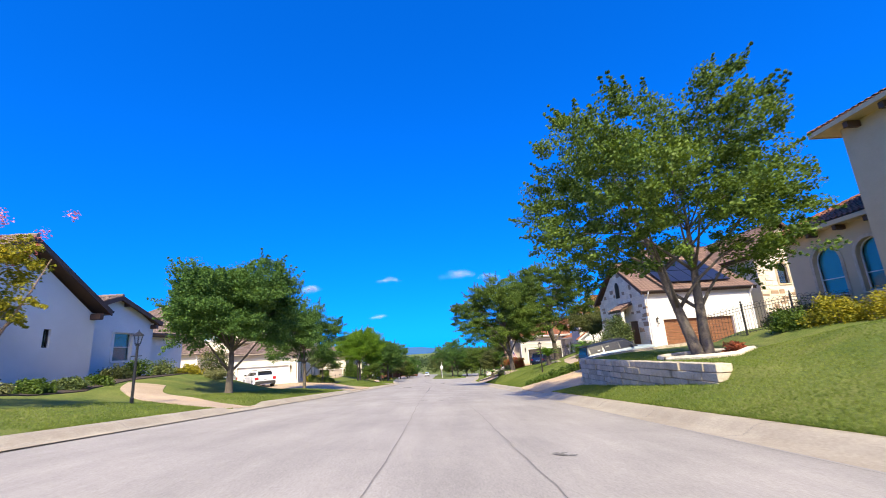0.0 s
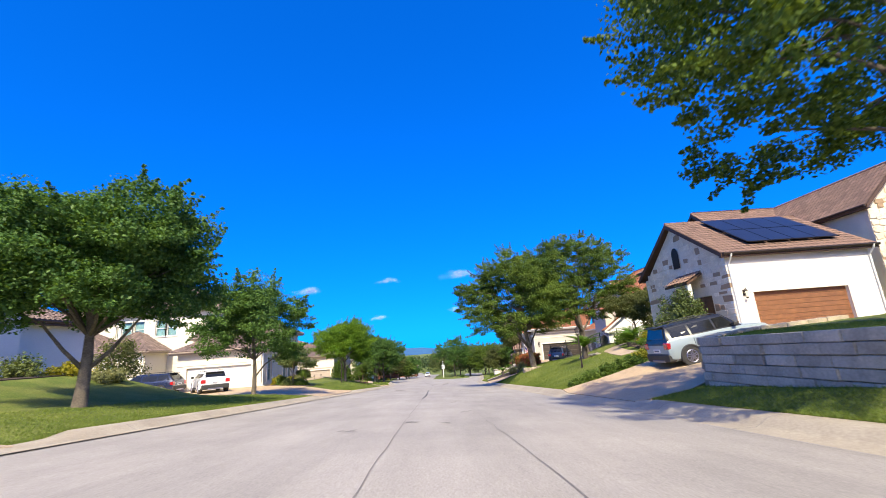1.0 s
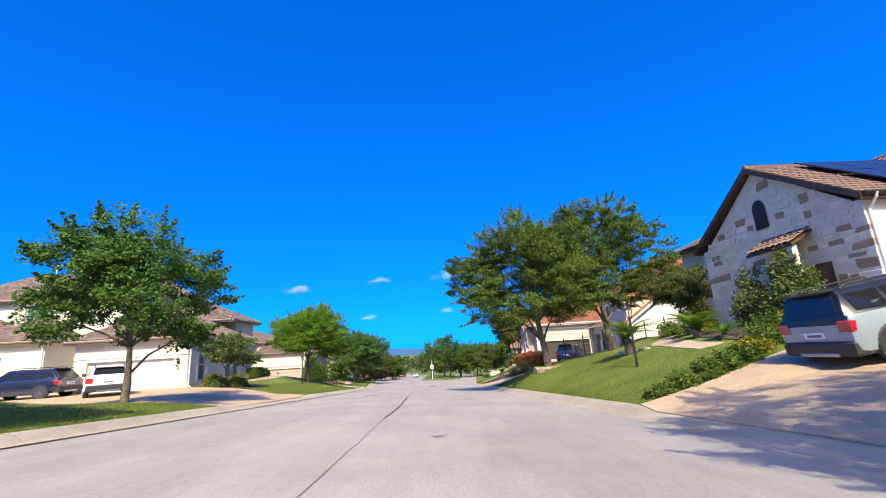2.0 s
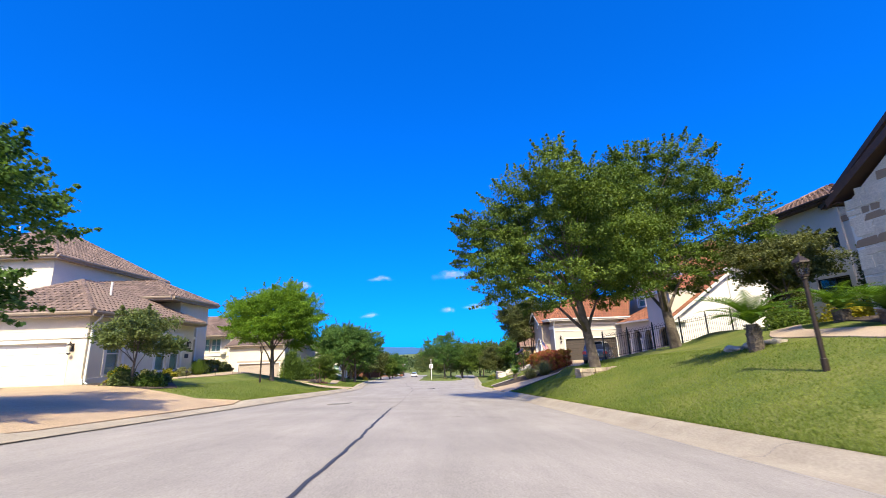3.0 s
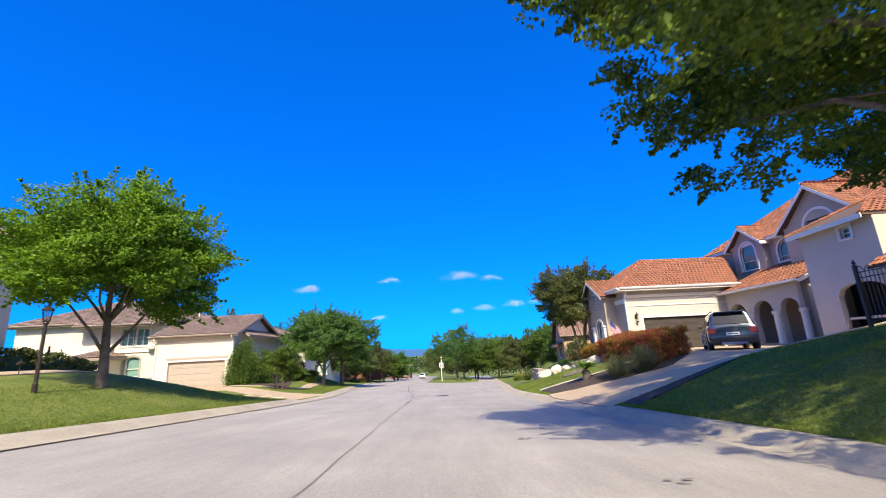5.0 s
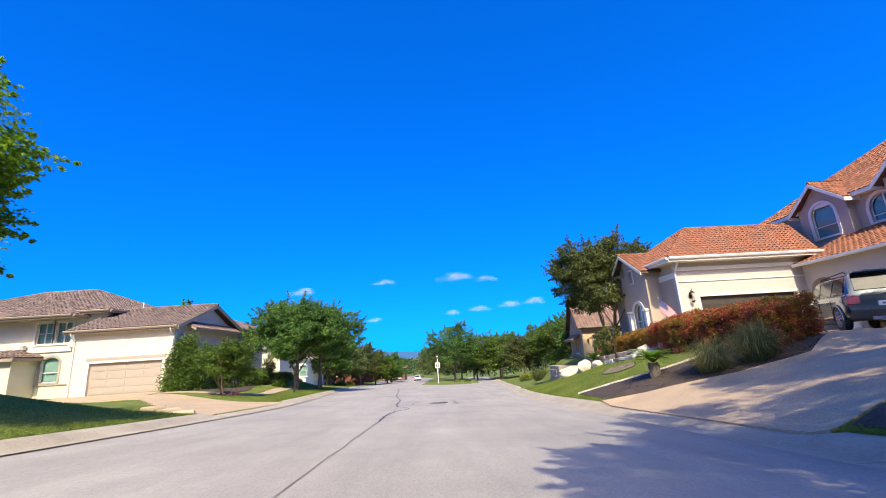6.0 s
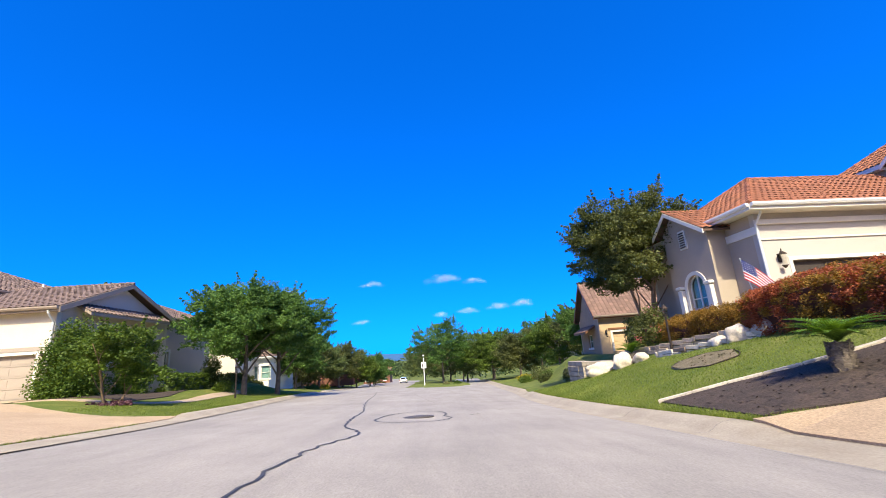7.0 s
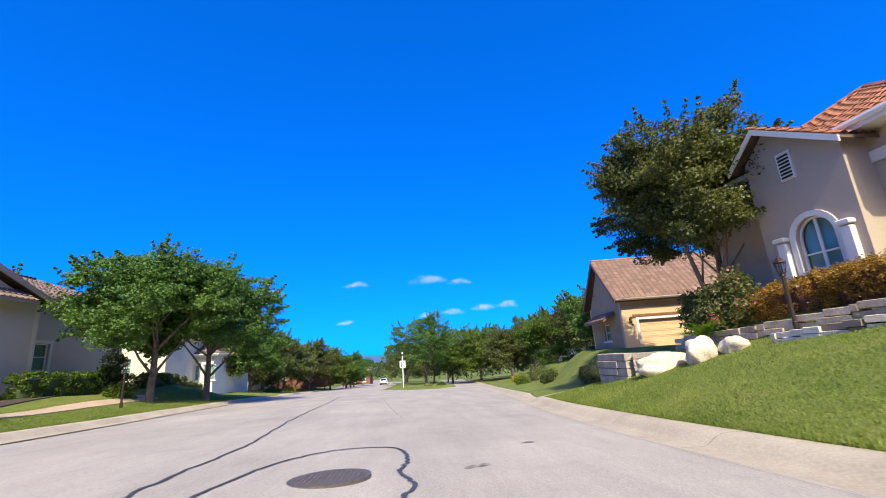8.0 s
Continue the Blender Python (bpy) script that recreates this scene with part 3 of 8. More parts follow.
def ridge_caps(caps, a, b, r=0.11, step=0.38):
    a, b = Vector(a), Vector(b)
    n = max(1, int((b - a).length / step))
    for k in range(n):
        p, q = a.lerp(b, k / n), a.lerp(b, (k + 1.12) / n)
        caps.tube([p + Vector((0, 0, 0.03)), q + Vector((0, 0, 0.015))], [r, r * 0.86], 6)


def roof_planes(kind, x0, x1, y0, y1, z, pitch):
    """The planes of a hip or gable roof over a rectangle, its ridges and its top."""
    t = math.tan(radians(pitch))
    if kind == "hip":
        w, d = x1 - x0, y1 - y0
        if w >= d:
            h = d / 2 * t
            a, b = (x0 + d / 2, (y0 + y1) / 2, z + h), (x1 - d / 2, (y0 + y1) / 2, z + h)
            planes = [[(x0, y0, z), (x1, y0, z), b, a], [(x1, y1, z), (x0, y1, z), a, b], [(x1, y0, z), (x1, y1, z), b], [(x0, y1, z), (x0, y0, z), a]]
        else:
            h = w / 2 * t
            a, b = ((x0 + x1) / 2, y0 + w / 2, z + h), ((x0 + x1) / 2, y1 - w / 2, z + h)
            planes = [[(x0, y0, z), (x1, y0, z), a], [(x1, y1, z), (x0, y1, z), b], [(x1, y0, z), (x1, y1, z), b, a], [(x0, y1, z), (x0, y0, z), a, b]]
        ridges = [(a, b)] if (Vector(a) - Vector(b)).length > 0.3 else []
        for c in ((x0, y0, z), (x0, y1, z), (x1, y0, z), (x1, y1, z)):
            near = a if (Vector(c) - Vector(a)).length < (Vector(c) - Vector(b)).length else b
            ridges.append((c, near))
        return planes, ridges, z + h
    if kind == "gable_x":       # ridge along x
        ym, h = (y0 + y1) / 2, (y1 - y0) / 2 * t
        a, b = (x0, ym, z + h), (x1, ym, z + h)
        return [[(x0, y0, z), (x1, y0, z), b, a], [(x1, y1, z), (x0, y1, z), a, b]], [(a, b)], z + h
    xm, h = (x0 + x1) / 2, (x1 - x0) / 2 * t
    a, b = (xm, y0, z + h), (xm, y1, z + h)
    return [[(x1, y0, z), (x1, y1, z), b, a], [(x0, y1, z), (x0, y0, z), a, b]], [(a, b)], z + h


def add_roof(house, kind, x0, x1, y0, y1, z, pitch, over, tile, fascia, gutter=None, tile_w=0.28, high=0.055, near=(), soffit=True):
    """near: planes whose lowest tiles are pieces of their own, with their number."""
    X0, X1, Y0, Y1 = x0 - over, x1 + over, y0 - over, y1 + over
    planes, ridges, top = roof_planes(kind, X0, X1, Y0, Y1, z, pitch)
    deck, tiles, caps = Shape(), Shape(), Shape()
    for pl in planes:
        deck.prism(pl, (0, 0, -0.10))
    for a, b in ridges:
        ridge_caps(caps, a, b)
    roof = part("roof", deck, ROOF_DECK, house)
    unit = tile_unit(high)
    unit.materials.append(tile)
    for k, pl in enumerate(planes):
        tile_face(tiles, pl, tile_w, 0.36, high, [roof, dict(near)[k], None, unit] if k in dict(near) else None)
    t = part("roof_tiles", tiles, tile, roof, fix=False)
    t["kind"] = "stuff"
    c = part("ridge_tiles", caps, tile, roof)
    c["kind"] = "stuff"
    f = Shape()
    zz = z - 0.02
    eaves = [((X0, Y0), (X1, Y0)), ((X1, Y0), (X1, Y1)), ((X1, Y1), (X0, Y1)), ((X0, Y1), (X0, Y0))]
    if kind == "gable_x":
        eaves = [eaves[0], eaves[2]]
    elif kind == "gable_y":
        eaves = [eaves[1], eaves[3]]
    for a, b in eaves:
        va, vb = Vector((*a, zz)), Vector((*b, zz))
        u = (vb - va).normalized()
        n = Vector((u.y, -u.x, 0))
        f.prism([va + n * 0.03, vb + n * 0.03, vb + n * 0.03 - Vector((0, 0, 0.2)), va + n * 0.03 - Vector((0, 0, 0.2))], -n * 0.05)
        if gutter:
            g = Shape()
            prof = [(0.04, 0.02), (0.15, 0.03), (0.16, -0.03), (0.12, -0.10), (0.04, -0.11)]
            g.prism([va + n * d + Vector((0, 0, h)) for d, h in prof], vb - va)
            part("gutter", g, gutter, house)
    # verge boards on gables
    if kind != "hip":
        for pl in planes:
            for a, b in ((pl[1], pl[2]), (pl[3], pl[0])):
                a, b = Vector(a), Vector(b)
                d = 0.04 * (1 if (a.x > (X0 + X1) / 2 if kind == "gable_x" else a.y > (Y0 + Y1) / 2) else -1)
                n = Vector((d, 0, 0)) if kind == "gable_x" else Vector((0, d, 0))
                f.prism([a + n, b + n, b + n - Vector((0, 0, 0.26)), a + n - Vector((0, 0, 0.26))], -n * 1.5)
    part("fascia", f, fascia, house)
    if soffit:
        s = Shape()
        if kind == "gable_x":
            s.box(X0 + 0.06, X1 - 0.06, Y0 + 0.06, y0 + 0.02, z - 0.2, z - 0.17)
            s.box(X0 + 0.06, X1 - 0.06, y1 - 0.02, Y1 - 0.06, z - 0.2, z - 0.17)
        elif kind == "gable_y":
            s.box(X0 + 0.06, x0 + 0.02, Y0 + 0.06, Y1 - 0.06, z - 0.2, z - 0.17)
            s.box(x1 - 0.02, X1 - 0.06, Y0 + 0.06, Y1 - 0.06, z - 0.2, z - 0.17)
        else:
            s.box(X0 + 0.06, X1 - 0.06, Y0 + 0.06, Y1 - 0.06, z - 0.2, z - 0.17)
        part("soffit", s, fascia, house)
    return roof, top


def roof_from_planes(house, planes, ridges, tile, fascia=(), trim=None, gutter=None, near=0):
    """A roof of any planes, each with its eave first; fascia: eave or verge lines that get a board; near: tiles of their own on the first plane."""
    deck, tiles, caps = Shape(), Shape(), Shape()
    for pl in planes:
        deck.prism(pl, (0, 0, -0.10))
    for a, b in ridges:
        ridge_caps(caps, a, b)
    roof = part("roof", deck, ROOF_DECK, house)
    unit = tile_unit(0.055)
    unit.materials.append(tile)
    for k, pl in enumerate(planes):
        tile_face(tiles, pl, singles=[roof, near, None, unit] if k == 0 and near else None)
    part("roof_tiles", tiles, tile, roof, fix=False)["kind"] = "stuff"
    part("ridge_tiles", caps, tile, roof)["kind"] = "stuff"
    for a, b, n in fascia:
        a, b, n = Vector(a), Vector(b), Vector(n)
        f = Shape()
        f.prism([a + n * 0.03, b + n * 0.03, b + n * 0.03 - Vector((0, 0, 0.22)), a + n * 0.03 - Vector((0, 0, 0.22))], -n * 0.05)
        part("fascia", f, trim or TRIM, house)
        if gutter and abs(a.z - b.z) < 1e-3:
            g = Shape()
            g.prism([a + n * d + Vector((0, 0, h)) for d, h in [(0.04, 0.02), (0.15, 0.03), (0.16, -0.03), (0.12, -0.10), (0.04, -0.11)]], b - a)
            part("gutter", g, gutter, house)
    return roof


def wall_shape(p0, p1, z0, z1, th, ops, gable=None):
    """A wall with openings through it. ops: (u0, u1, v0, v1, arch). The outside lies to the right of p0 to p1."""
    p0, p1 = Vector((*p0, 0)), Vector((*p1, 0))
    L = (p1 - p0).length
    u = (p1 - p0) / L
    n = Vector((u.y, -u.x, 0))

    def at3(a, z, back):
        q = p0 + u * a - n * (th if back else 0)
        return (q.x, q.y, z)

    cuts = {0.0, L}
    for a, b, v0, v1, arch in ops:
        cuts |= {a, b}
        if arch:
            cuts |= {a + (b - a) * k / 12 for k in range(1, 12)}
    cuts = sorted(c for c in cuts if -1e-6 <= c <= L + 1e-6)
    s = Shape()
    for a, b in zip(cuts, cuts[1:]):
        if b - a < 1e-5:
            continue
        holes = []
        for oa, ob, v0, v1, arch in ops:
            if oa - 1e-6 <= a and b <= ob + 1e-6:
                m, h = (oa + ob) / 2, (ob - oa) / 2
                ta = v1 + (arch * math.sqrt(max(0, 1 - ((a - m) / h) ** 2)) if arch else 0)
                tb = v1 + (arch * math.sqrt(max(0, 1 - ((b - m) / h) ** 2)) if arch else 0)
                holes.append((v0, v0, ta, tb))
        holes.sort()
        lo = (z0, z0)
        for ba, bb, ta, tb in holes + [(z1, z1, z1, z1)]:
            if ba - lo[0] > 1e-4 or bb - lo[1] > 1e-4:
                s.quad(at3(a, lo[0], 0), at3(b, lo[1], 0), at3(b, bb, 0), at3(a, ba, 0))
                s.quad(at3(b, lo[1], 1), at3(a, lo[0], 1), at3(a, ba, 1), at3(b, bb, 1))
                if ba < z1:
                    s.quad(at3(a, ba, 0), at3(b, bb, 0), at3(b, bb, 1), at3(a, ba, 1))
            if ba < z1:
                s.quad(at3(a, ta, 1), at3(b, tb, 1), at3(b, tb, 0), at3(a, ta, 0))
            lo = (ta, tb)
    for oa, ob, v0, v1, arch in ops:
        s.quad(at3(oa, v0, 0), at3(oa, v0, 1), at3(oa, v1, 1), at3(oa, v1, 0))
        s.quad(at3(ob, v0, 1), at3(ob, v0, 0), at3(ob, v1, 0), at3(ob, v1, 1))
    for a in (0.0, L):
        s.quad(at3(a, z0, 0), at3(a, z0, 1), at3(a, z1, 1), at3(a, z1, 0))
    if gable:
        tri = [at3(0, z1, 0), at3(L, z1, 0), at3(gable[0], gable[1], 0)]
        s.prism(tri, -n * th)
    s.quad(at3(0, z1, 0), at3(L, z1, 0), at3(L, z1, 1), at3(0, z1, 1))
    return s, at3, n


def outline_of(a, b, v0, v1, arch, inset=0.0):
    pts = [(a + inset, v0 + inset), (b - inset, v0 + inset), (b - inset, v1 - (0 if arch else inset))]
    if arch:
        m, h = (a + b) / 2, (b - a) / 2 - inset
        pts += [(m + h * math.cos(t), v1 + (arch - inset) * math.sin(t)) for t in np.linspace(0, math.pi, 13)[1:-1]]
    pts.append((a + inset, v1 - (0 if arch else inset)))
    return pts


def add_window(house, at3, n, op, sash=2, bars=1, deep=0.10, colour=None, inside=None, surround=None, sill=True):
    """Frame, panes and what stands behind them, in an opening."""
    a, b, v0, v1, arch = op
    colour = colour or TRIM
    outer, inner = outline_of(a, b, v0, v1, arch), outline_of(a, b, v0, v1, arch, 0.055)

    def at_d(q, d):
        x, y, _ = at3(q[0], 0, 0)
        return Vector((x - n.x * d, y - n.y * d, q[1]))

    s = Shape()
    k = len(outer)
    for i in range(k):
        j = (i + 1) % k
        s.quad(at_d(outer[i], deep), at_d(outer[j], deep), at_d(inner[j], deep), at_d(inner[i], deep))
        s.quad(at_d(inner[i], deep), at_d(inner[j], deep), at_d(inner[j], deep + 0.06), at_d(inner[i], deep + 0.06))
    top = v1 + (arch or 0)
    for c in range(1, sash):
        m = a + (b - a) * c / sash
        s.prism([at_d((m - 0.04, v0 + 0.04), deep + 0.004), at_d((m + 0.04, v0 + 0.04), deep + 0.004), at_d((m + 0.04, top - 0.05), deep + 0.004), at_d((m - 0.04, top - 0.05), deep + 0.004)], -n * 0.05)
    for c in range(1, bars + 1):
        z = v0 + (v1 - v0) * c / (bars + 1)
        s.prism([at_d((a + 0.05, z - 0.025), deep + 0.008), at_d((b - 0.05, z - 0.025), deep + 0.008), at_d((b - 0.05, z + 0.025), deep + 0.008), at_d((a + 0.05, z + 0.025), deep + 0.008)], -n * 0.04)
    win = part("window", s, colour, house, "painted window in the wall")
    g = Shape()
    g.prism([at_d(q, deep + 0.03) for q in inner], -n * 0.006)
    pane = part("pane", g, GLASS, win)
    pane.visible_shadow = False
    back = Shape()
    back.prism([at_d(q, deep + 0.12) for q in inner], -n * 0.02)
    part("blind", back, inside or BLIND, win)
    if sill:
        q = Shape()
        q.prism([at_d((a - 0.12, v0 - 0.10), -0.07), at_d((b + 0.12, v0 - 0.10), -0.07), at_d((b + 0.12, v0), -0.07), at_d((a - 0.12, v0), -0.07)], -n * 0.17)
        part("sill", q, surround or TRIM, win)
    if surround:
        wide = outline_of(a - 0.16, b + 0.16, v0 - 0.02, v1 + (0 if arch else 0.16), (arch + 0.16) if arch else 0)
        r = Shape()
        near = outline_of(a, b, v0 - 0.02, v1, arch)
        for i in range(1, len(near)):
            j = (i + 1) % len(near)
            r.quad(at_d(wide[i], -0.035), at_d(wide[j], -0.035), at_d(near[j], -0.035), at_d(near[i], -0.035))
            r.quad(at_d(wide[i], 0.01), at_d(wide[j], 0.01), at_d(wide[j], -0.035), at_d(wide[i], -0.035))
            r.quad(at_d(near[i], -0.035), at_d(near[j], -0.035), at_d(near[j], 0.01), at_d(near[i], 0.01))
        part("surround", r, surround, win)
    return win


def add_garage_door(house, at3, n, op, mat, label, deep=0.16, sections=4, across=4):
    a, b, v0, v1, _ = op

    def at_d(u, z, d):
        x, y, _ = at3(u, 0, 0)
        return Vector((x - n.x * d, y - n.y * d, z))

    fr = Shape()
    for u0, u1, z0, z1 in ((a - 0.14, a, v0, v1 + 0.14), (b, b + 0.14, v0, v1 + 0.14), (a, b, v1, v1 + 0.14)):
        fr.prism([at_d(u0, z0, -0.03), at_d(u1, z0, -0.03), at_d(u1, z1, -0.03), at_d(u0, z1, -0.03)], -n * 0.05)
    door = part("garage_door", fr, TRIM, house, label)
    h = (v1 - v0) / sections
    for k in range(sections):
        s = Shape()
        z0, z1 = v0 + k * h + 0.006, v0 + (k + 1) * h - 0.006
        s.prism([at_d(a, z0, deep), at_d(b, z0, deep), at_d(b, z1, deep), at_d(a, z1, deep)], -n * 0.05)
        m = across
        for i in range(m):
            u0, u1 = a + (b - a) * (i + 0.06) / m, a + (b - a) * (i + 0.94) / m
            s.prism([at_d(u0, z0 + 0.08, deep - 0.012), at_d(u1, z0 + 0.08, deep - 0.012), at_d(u1, z1 - 0.08, deep - 0.012), at_d(u0, z1 - 0.08, deep - 0.012)], -n * 0.012)
        part("panel", s, mat, door)
    return door


def add_block(house, x0, x1, y0, y1, z0, z1, mat, ops=None, gables=None, th=0.25, foot=0.6):
    """Four walls over a rectangle; ops and gables by side: S, E, N, W. Gives back the pieces that windows need."""
    ops, gables = ops or {}, gables or {}
    corners = {"S": ((x0, y0), (x1, y0)), "E": ((x1, y0), (x1, y1)), "N": ((x1, y1), (x0, y1)), "W": ((x0, y1), (x0, y0))}
    got = {}
    for side, (a, b) in corners.items():
        ins = th if side in "EW" else 0
        va, vb = Vector(a), Vector(b)
        u = (vb - va).normalized()
        a2, b2 = va + u * ins, vb - u * ins
        mm = mat.get(side, mat["all"]) if isinstance(mat, dict) else mat
        o = [(p - ins, q - ins, r, s, t) for p, q, r, s, t in ops.get(side, [])]
        g = gables.get(side)
        shape, at3, n = wall_shape(a2, b2, z0 - foot, z1, th, o, (g[0] - ins, g[1]) if g else None)
        part("wall", shape, mm, house)
        got[side] = (at3, n, o)
    s = Shape()
    s.box(x0 + th, x1 - th, y0 + th, y1 - th, z0 - 0.1, z0)
    part("floor_slab", s, MORTAR, house)
    return got


# ---- plants ----
def leaf_mesh(name, centres, spreads, per, size, mat, seed, flat=0.5, aspect=0.6, curl=0.25):
    """Many small folded leaves scattered round clump centres."""
    rng = np.random.default_rng(seed)
    c = np.repeat(np.asarray(centres, float), per, 0)
    sp = np.repeat(np.asarray(spreads, float), per, 0)
    n = len(c)
    d = rng.normal(size=(n, 3))
    d /= np.linalg.norm(d, axis=1, keepdims=True)
    r = rng.random(n) ** 0.45
    p = c + d * (r * 1.0)[:, None] * sp
    up = rng.normal(size=(n, 3)) * 0.75 + np.array((0, 0, flat)) + d * 0.5
    up /= np.linalg.norm(up, axis=1, keepdims=True)
    a = np.cross(up, rng.normal(size=(n, 3)))
    a /= np.linalg.norm(a, axis=1, keepdims=True) + 1e-9
    b = np.cross(up, a)
    s = size * (0.6 + 0.8 * rng.random(n))[:, None]
    tip, root = p + a * s, p - a * s
    left, right = p + b * s * aspect + up * s * curl, p - b * s * aspect + up * s * curl
    v = np.stack([root, right, tip, left], 1).reshape(-1, 3)
    me = bpy.data.meshes.new(name)
    me.vertices.add(4 * n)
    me.vertices.foreach_set("co", v.ravel())
    me.loops.add(4 * n)
    me.polygons.add(n)
    me.loops.foreach_set("vertex_index", np.arange(4 * n, dtype=np.int32))
    me.polygons.foreach_set("loop_start", np.arange(0, 4 * n, 4, dtype=np.int32))
    me.update()
    me.validate()
    me.materials.append(mat)
    return me


def crown_clumps(rng, centre, r, rz, lobes, count, clump):
    """Clump centres on and inside many uneven lobes, for a ragged outline with gaps."""
    cs, L = [], []
    for k in range(lobes):
        a = 2 * math.pi * (k * 0.618 + rng.random() * 0.12)
        h = -0.75 + 1.6 * ((k + rng.random()) / lobes)
        q = (math.sqrt(max(0.12, 1 - (h * 0.85) ** 2)) if h > 0 else 1 - 0.3 * h * h) * rng.uniform(0.78, 1.1)
        size = rng.uniform(0.24, 0.42) * min(1.0, (14 / lobes) ** 0.33)
        L.append((np.array((math.cos(a) * r * 0.66 * q, math.sin(a) * r * 0.66 * q, h * rz * 0.72)), size))
    L.append((np.array((0, 0, rz * 0.25)), 0.5))
    weights = np.array([s * s for _, s in L])
    weights /= weights.sum()
    for _ in range(count):
        o, k = L[rng.choice(len(L), p=weights)]
        d = rng.normal(size=3)
        d /= np.linalg.norm(d)
        q = rng.random() ** 0.33
        cs.append(centre + o + d * q * np.array((r * k, r * k, rz * k * 0.95)))
    spread = np.stack([np.array((clump, clump, clump * 0.5)) * rng.uniform(0.55, 1.35) for _ in cs])
    return np.array(cs), spread, [centre + o for o, _ in L]


def tree(x, y, height, r, clear, trunk_r, seed, mat, label, name="tree", stems=1, leaves=(520, 88), size=0.079, clump=0.62, bark=None, lean=(0, 0), group="street trees", base=None, squash=1.0, lobes=9):
    """A broad-leaved tree: tapered trunk, limbs into the crown, thousands of leaves. clear: height of the crown's underside."""
    rng = np.random.default_rng(seed)
    z = at(x, y) if base is None else base
    root = thing(name, pose(x, y, z - 0.05), label, "tree", group)
    rz = (height - clear) / 2
    centre = np.array((lean[0], lean[1], clear + rz))
    cs, spread, lobes_at = crown_clumps(rng, centre, r, rz * squash, lobes, leaves[0], clump)
    wood = Shape()
    top_at = centre + np.array((0, 0, rz * 0.25))
    ways = sorted(lobes_at[:-1], key=lambda q: q[2])
    for k in range(stems):
        a = k * 2.1 + 0.6
        off = np.array((math.cos(a), math.sin(a), 0)) * (0.16 if stems > 1 else 0)
        end = top_at + off * 6 * (stems > 1)
        axis = []
        for u in (0, 0.03, 0.16, 0.34, 0.55, 0.78, 1.0):
            bend = np.array((math.sin(u * 5 + seed), math.cos(u * 4 + seed), 0)) * 0.16 * u * (1.2 - u)
            axis.append(off * (1 + 2 * u) + np.array((end[0] * u ** 1.15, end[1] * u ** 1.15, -0.25 + (end[2] + 0.25) * u)) + bend)
        wood.tube(axis, [trunk_r * f for f in (1.6, 1.2, 0.98, 0.8, 0.55, 0.3, 0.1)], 10)
        mine = [q for i, q in enumerate(ways) if i % stems == k]
        for i, q in enumerate(mine):
            u = 0.30 + 0.5 * i / max(1, len(mine))
            lo = min(5, 1 + int(np.searchsorted((0.03, 0.16, 0.34, 0.55, 0.78, 1.0), u)))
            b0 = axis[lo - 1] * 0.5 + axis[lo] * 0.5
            thick = trunk_r * (0.42 - 0.28 * i / max(1, len(mine)))
            mid = b0 + (q - b0) * 0.55 + np.array((*rng.uniform(-0.25, 0.25, 2), 0.12 * np.linalg.norm(q - b0)))
            wood.tube([b0, b0 + (mid - b0) * 0.5 + rng.uniform(-0.1, 0.1, 3), mid, q], [thick, thick * 0.75, thick * 0.5, thick * 0.2], 7)
            for _ in range(6):
                tgt = cs[rng.integers(len(cs))]
                if np.linalg.norm(tgt - mid) < r * 0.5:
                    wood.tube([mid, mid + (tgt - mid) * 0.5 + rng.uniform(-0.15, 0.15, 3), tgt], [thick * 0.35, thick * 0.22, thick * 0.08], 5)
    part("trunk", wood, bark or BARK, root, smooth=True)
    part("crown", leaf_mesh("crown", cs, spread, leaves[1], size, mat, seed + 1), None, root)
    # young shoots that stand out of the crown
    q = (cs - centre) / np.array((r, r, rz))
    far = np.linalg.norm(q, axis=1)
    outer = np.nonzero(far > np.quantile(far, 0.72))[0]
    tips, wide = [], []
    for k in outer[rng.permutation(len(outer))[: leaves[0] // 7]]:
        d = q[k] / far[k] + rng.normal(size=3) * 0.3 + np.array((0, 0, 0.35))
        d = d / np.linalg.norm(d) * rng.uniform(0.5, 1.1) * clump
        for j in range(4):
            tips.append(cs[k] + d * (0.5 + 0.38 * j))
            wide.append(np.array((1, 1, 0.8)) * clump * (0.3 - 0.06 * j))
    part("outer_foliage", leaf_mesh("outer_foliage", tips, wide, 16, size, mat, seed + 5), None, root)
    return root


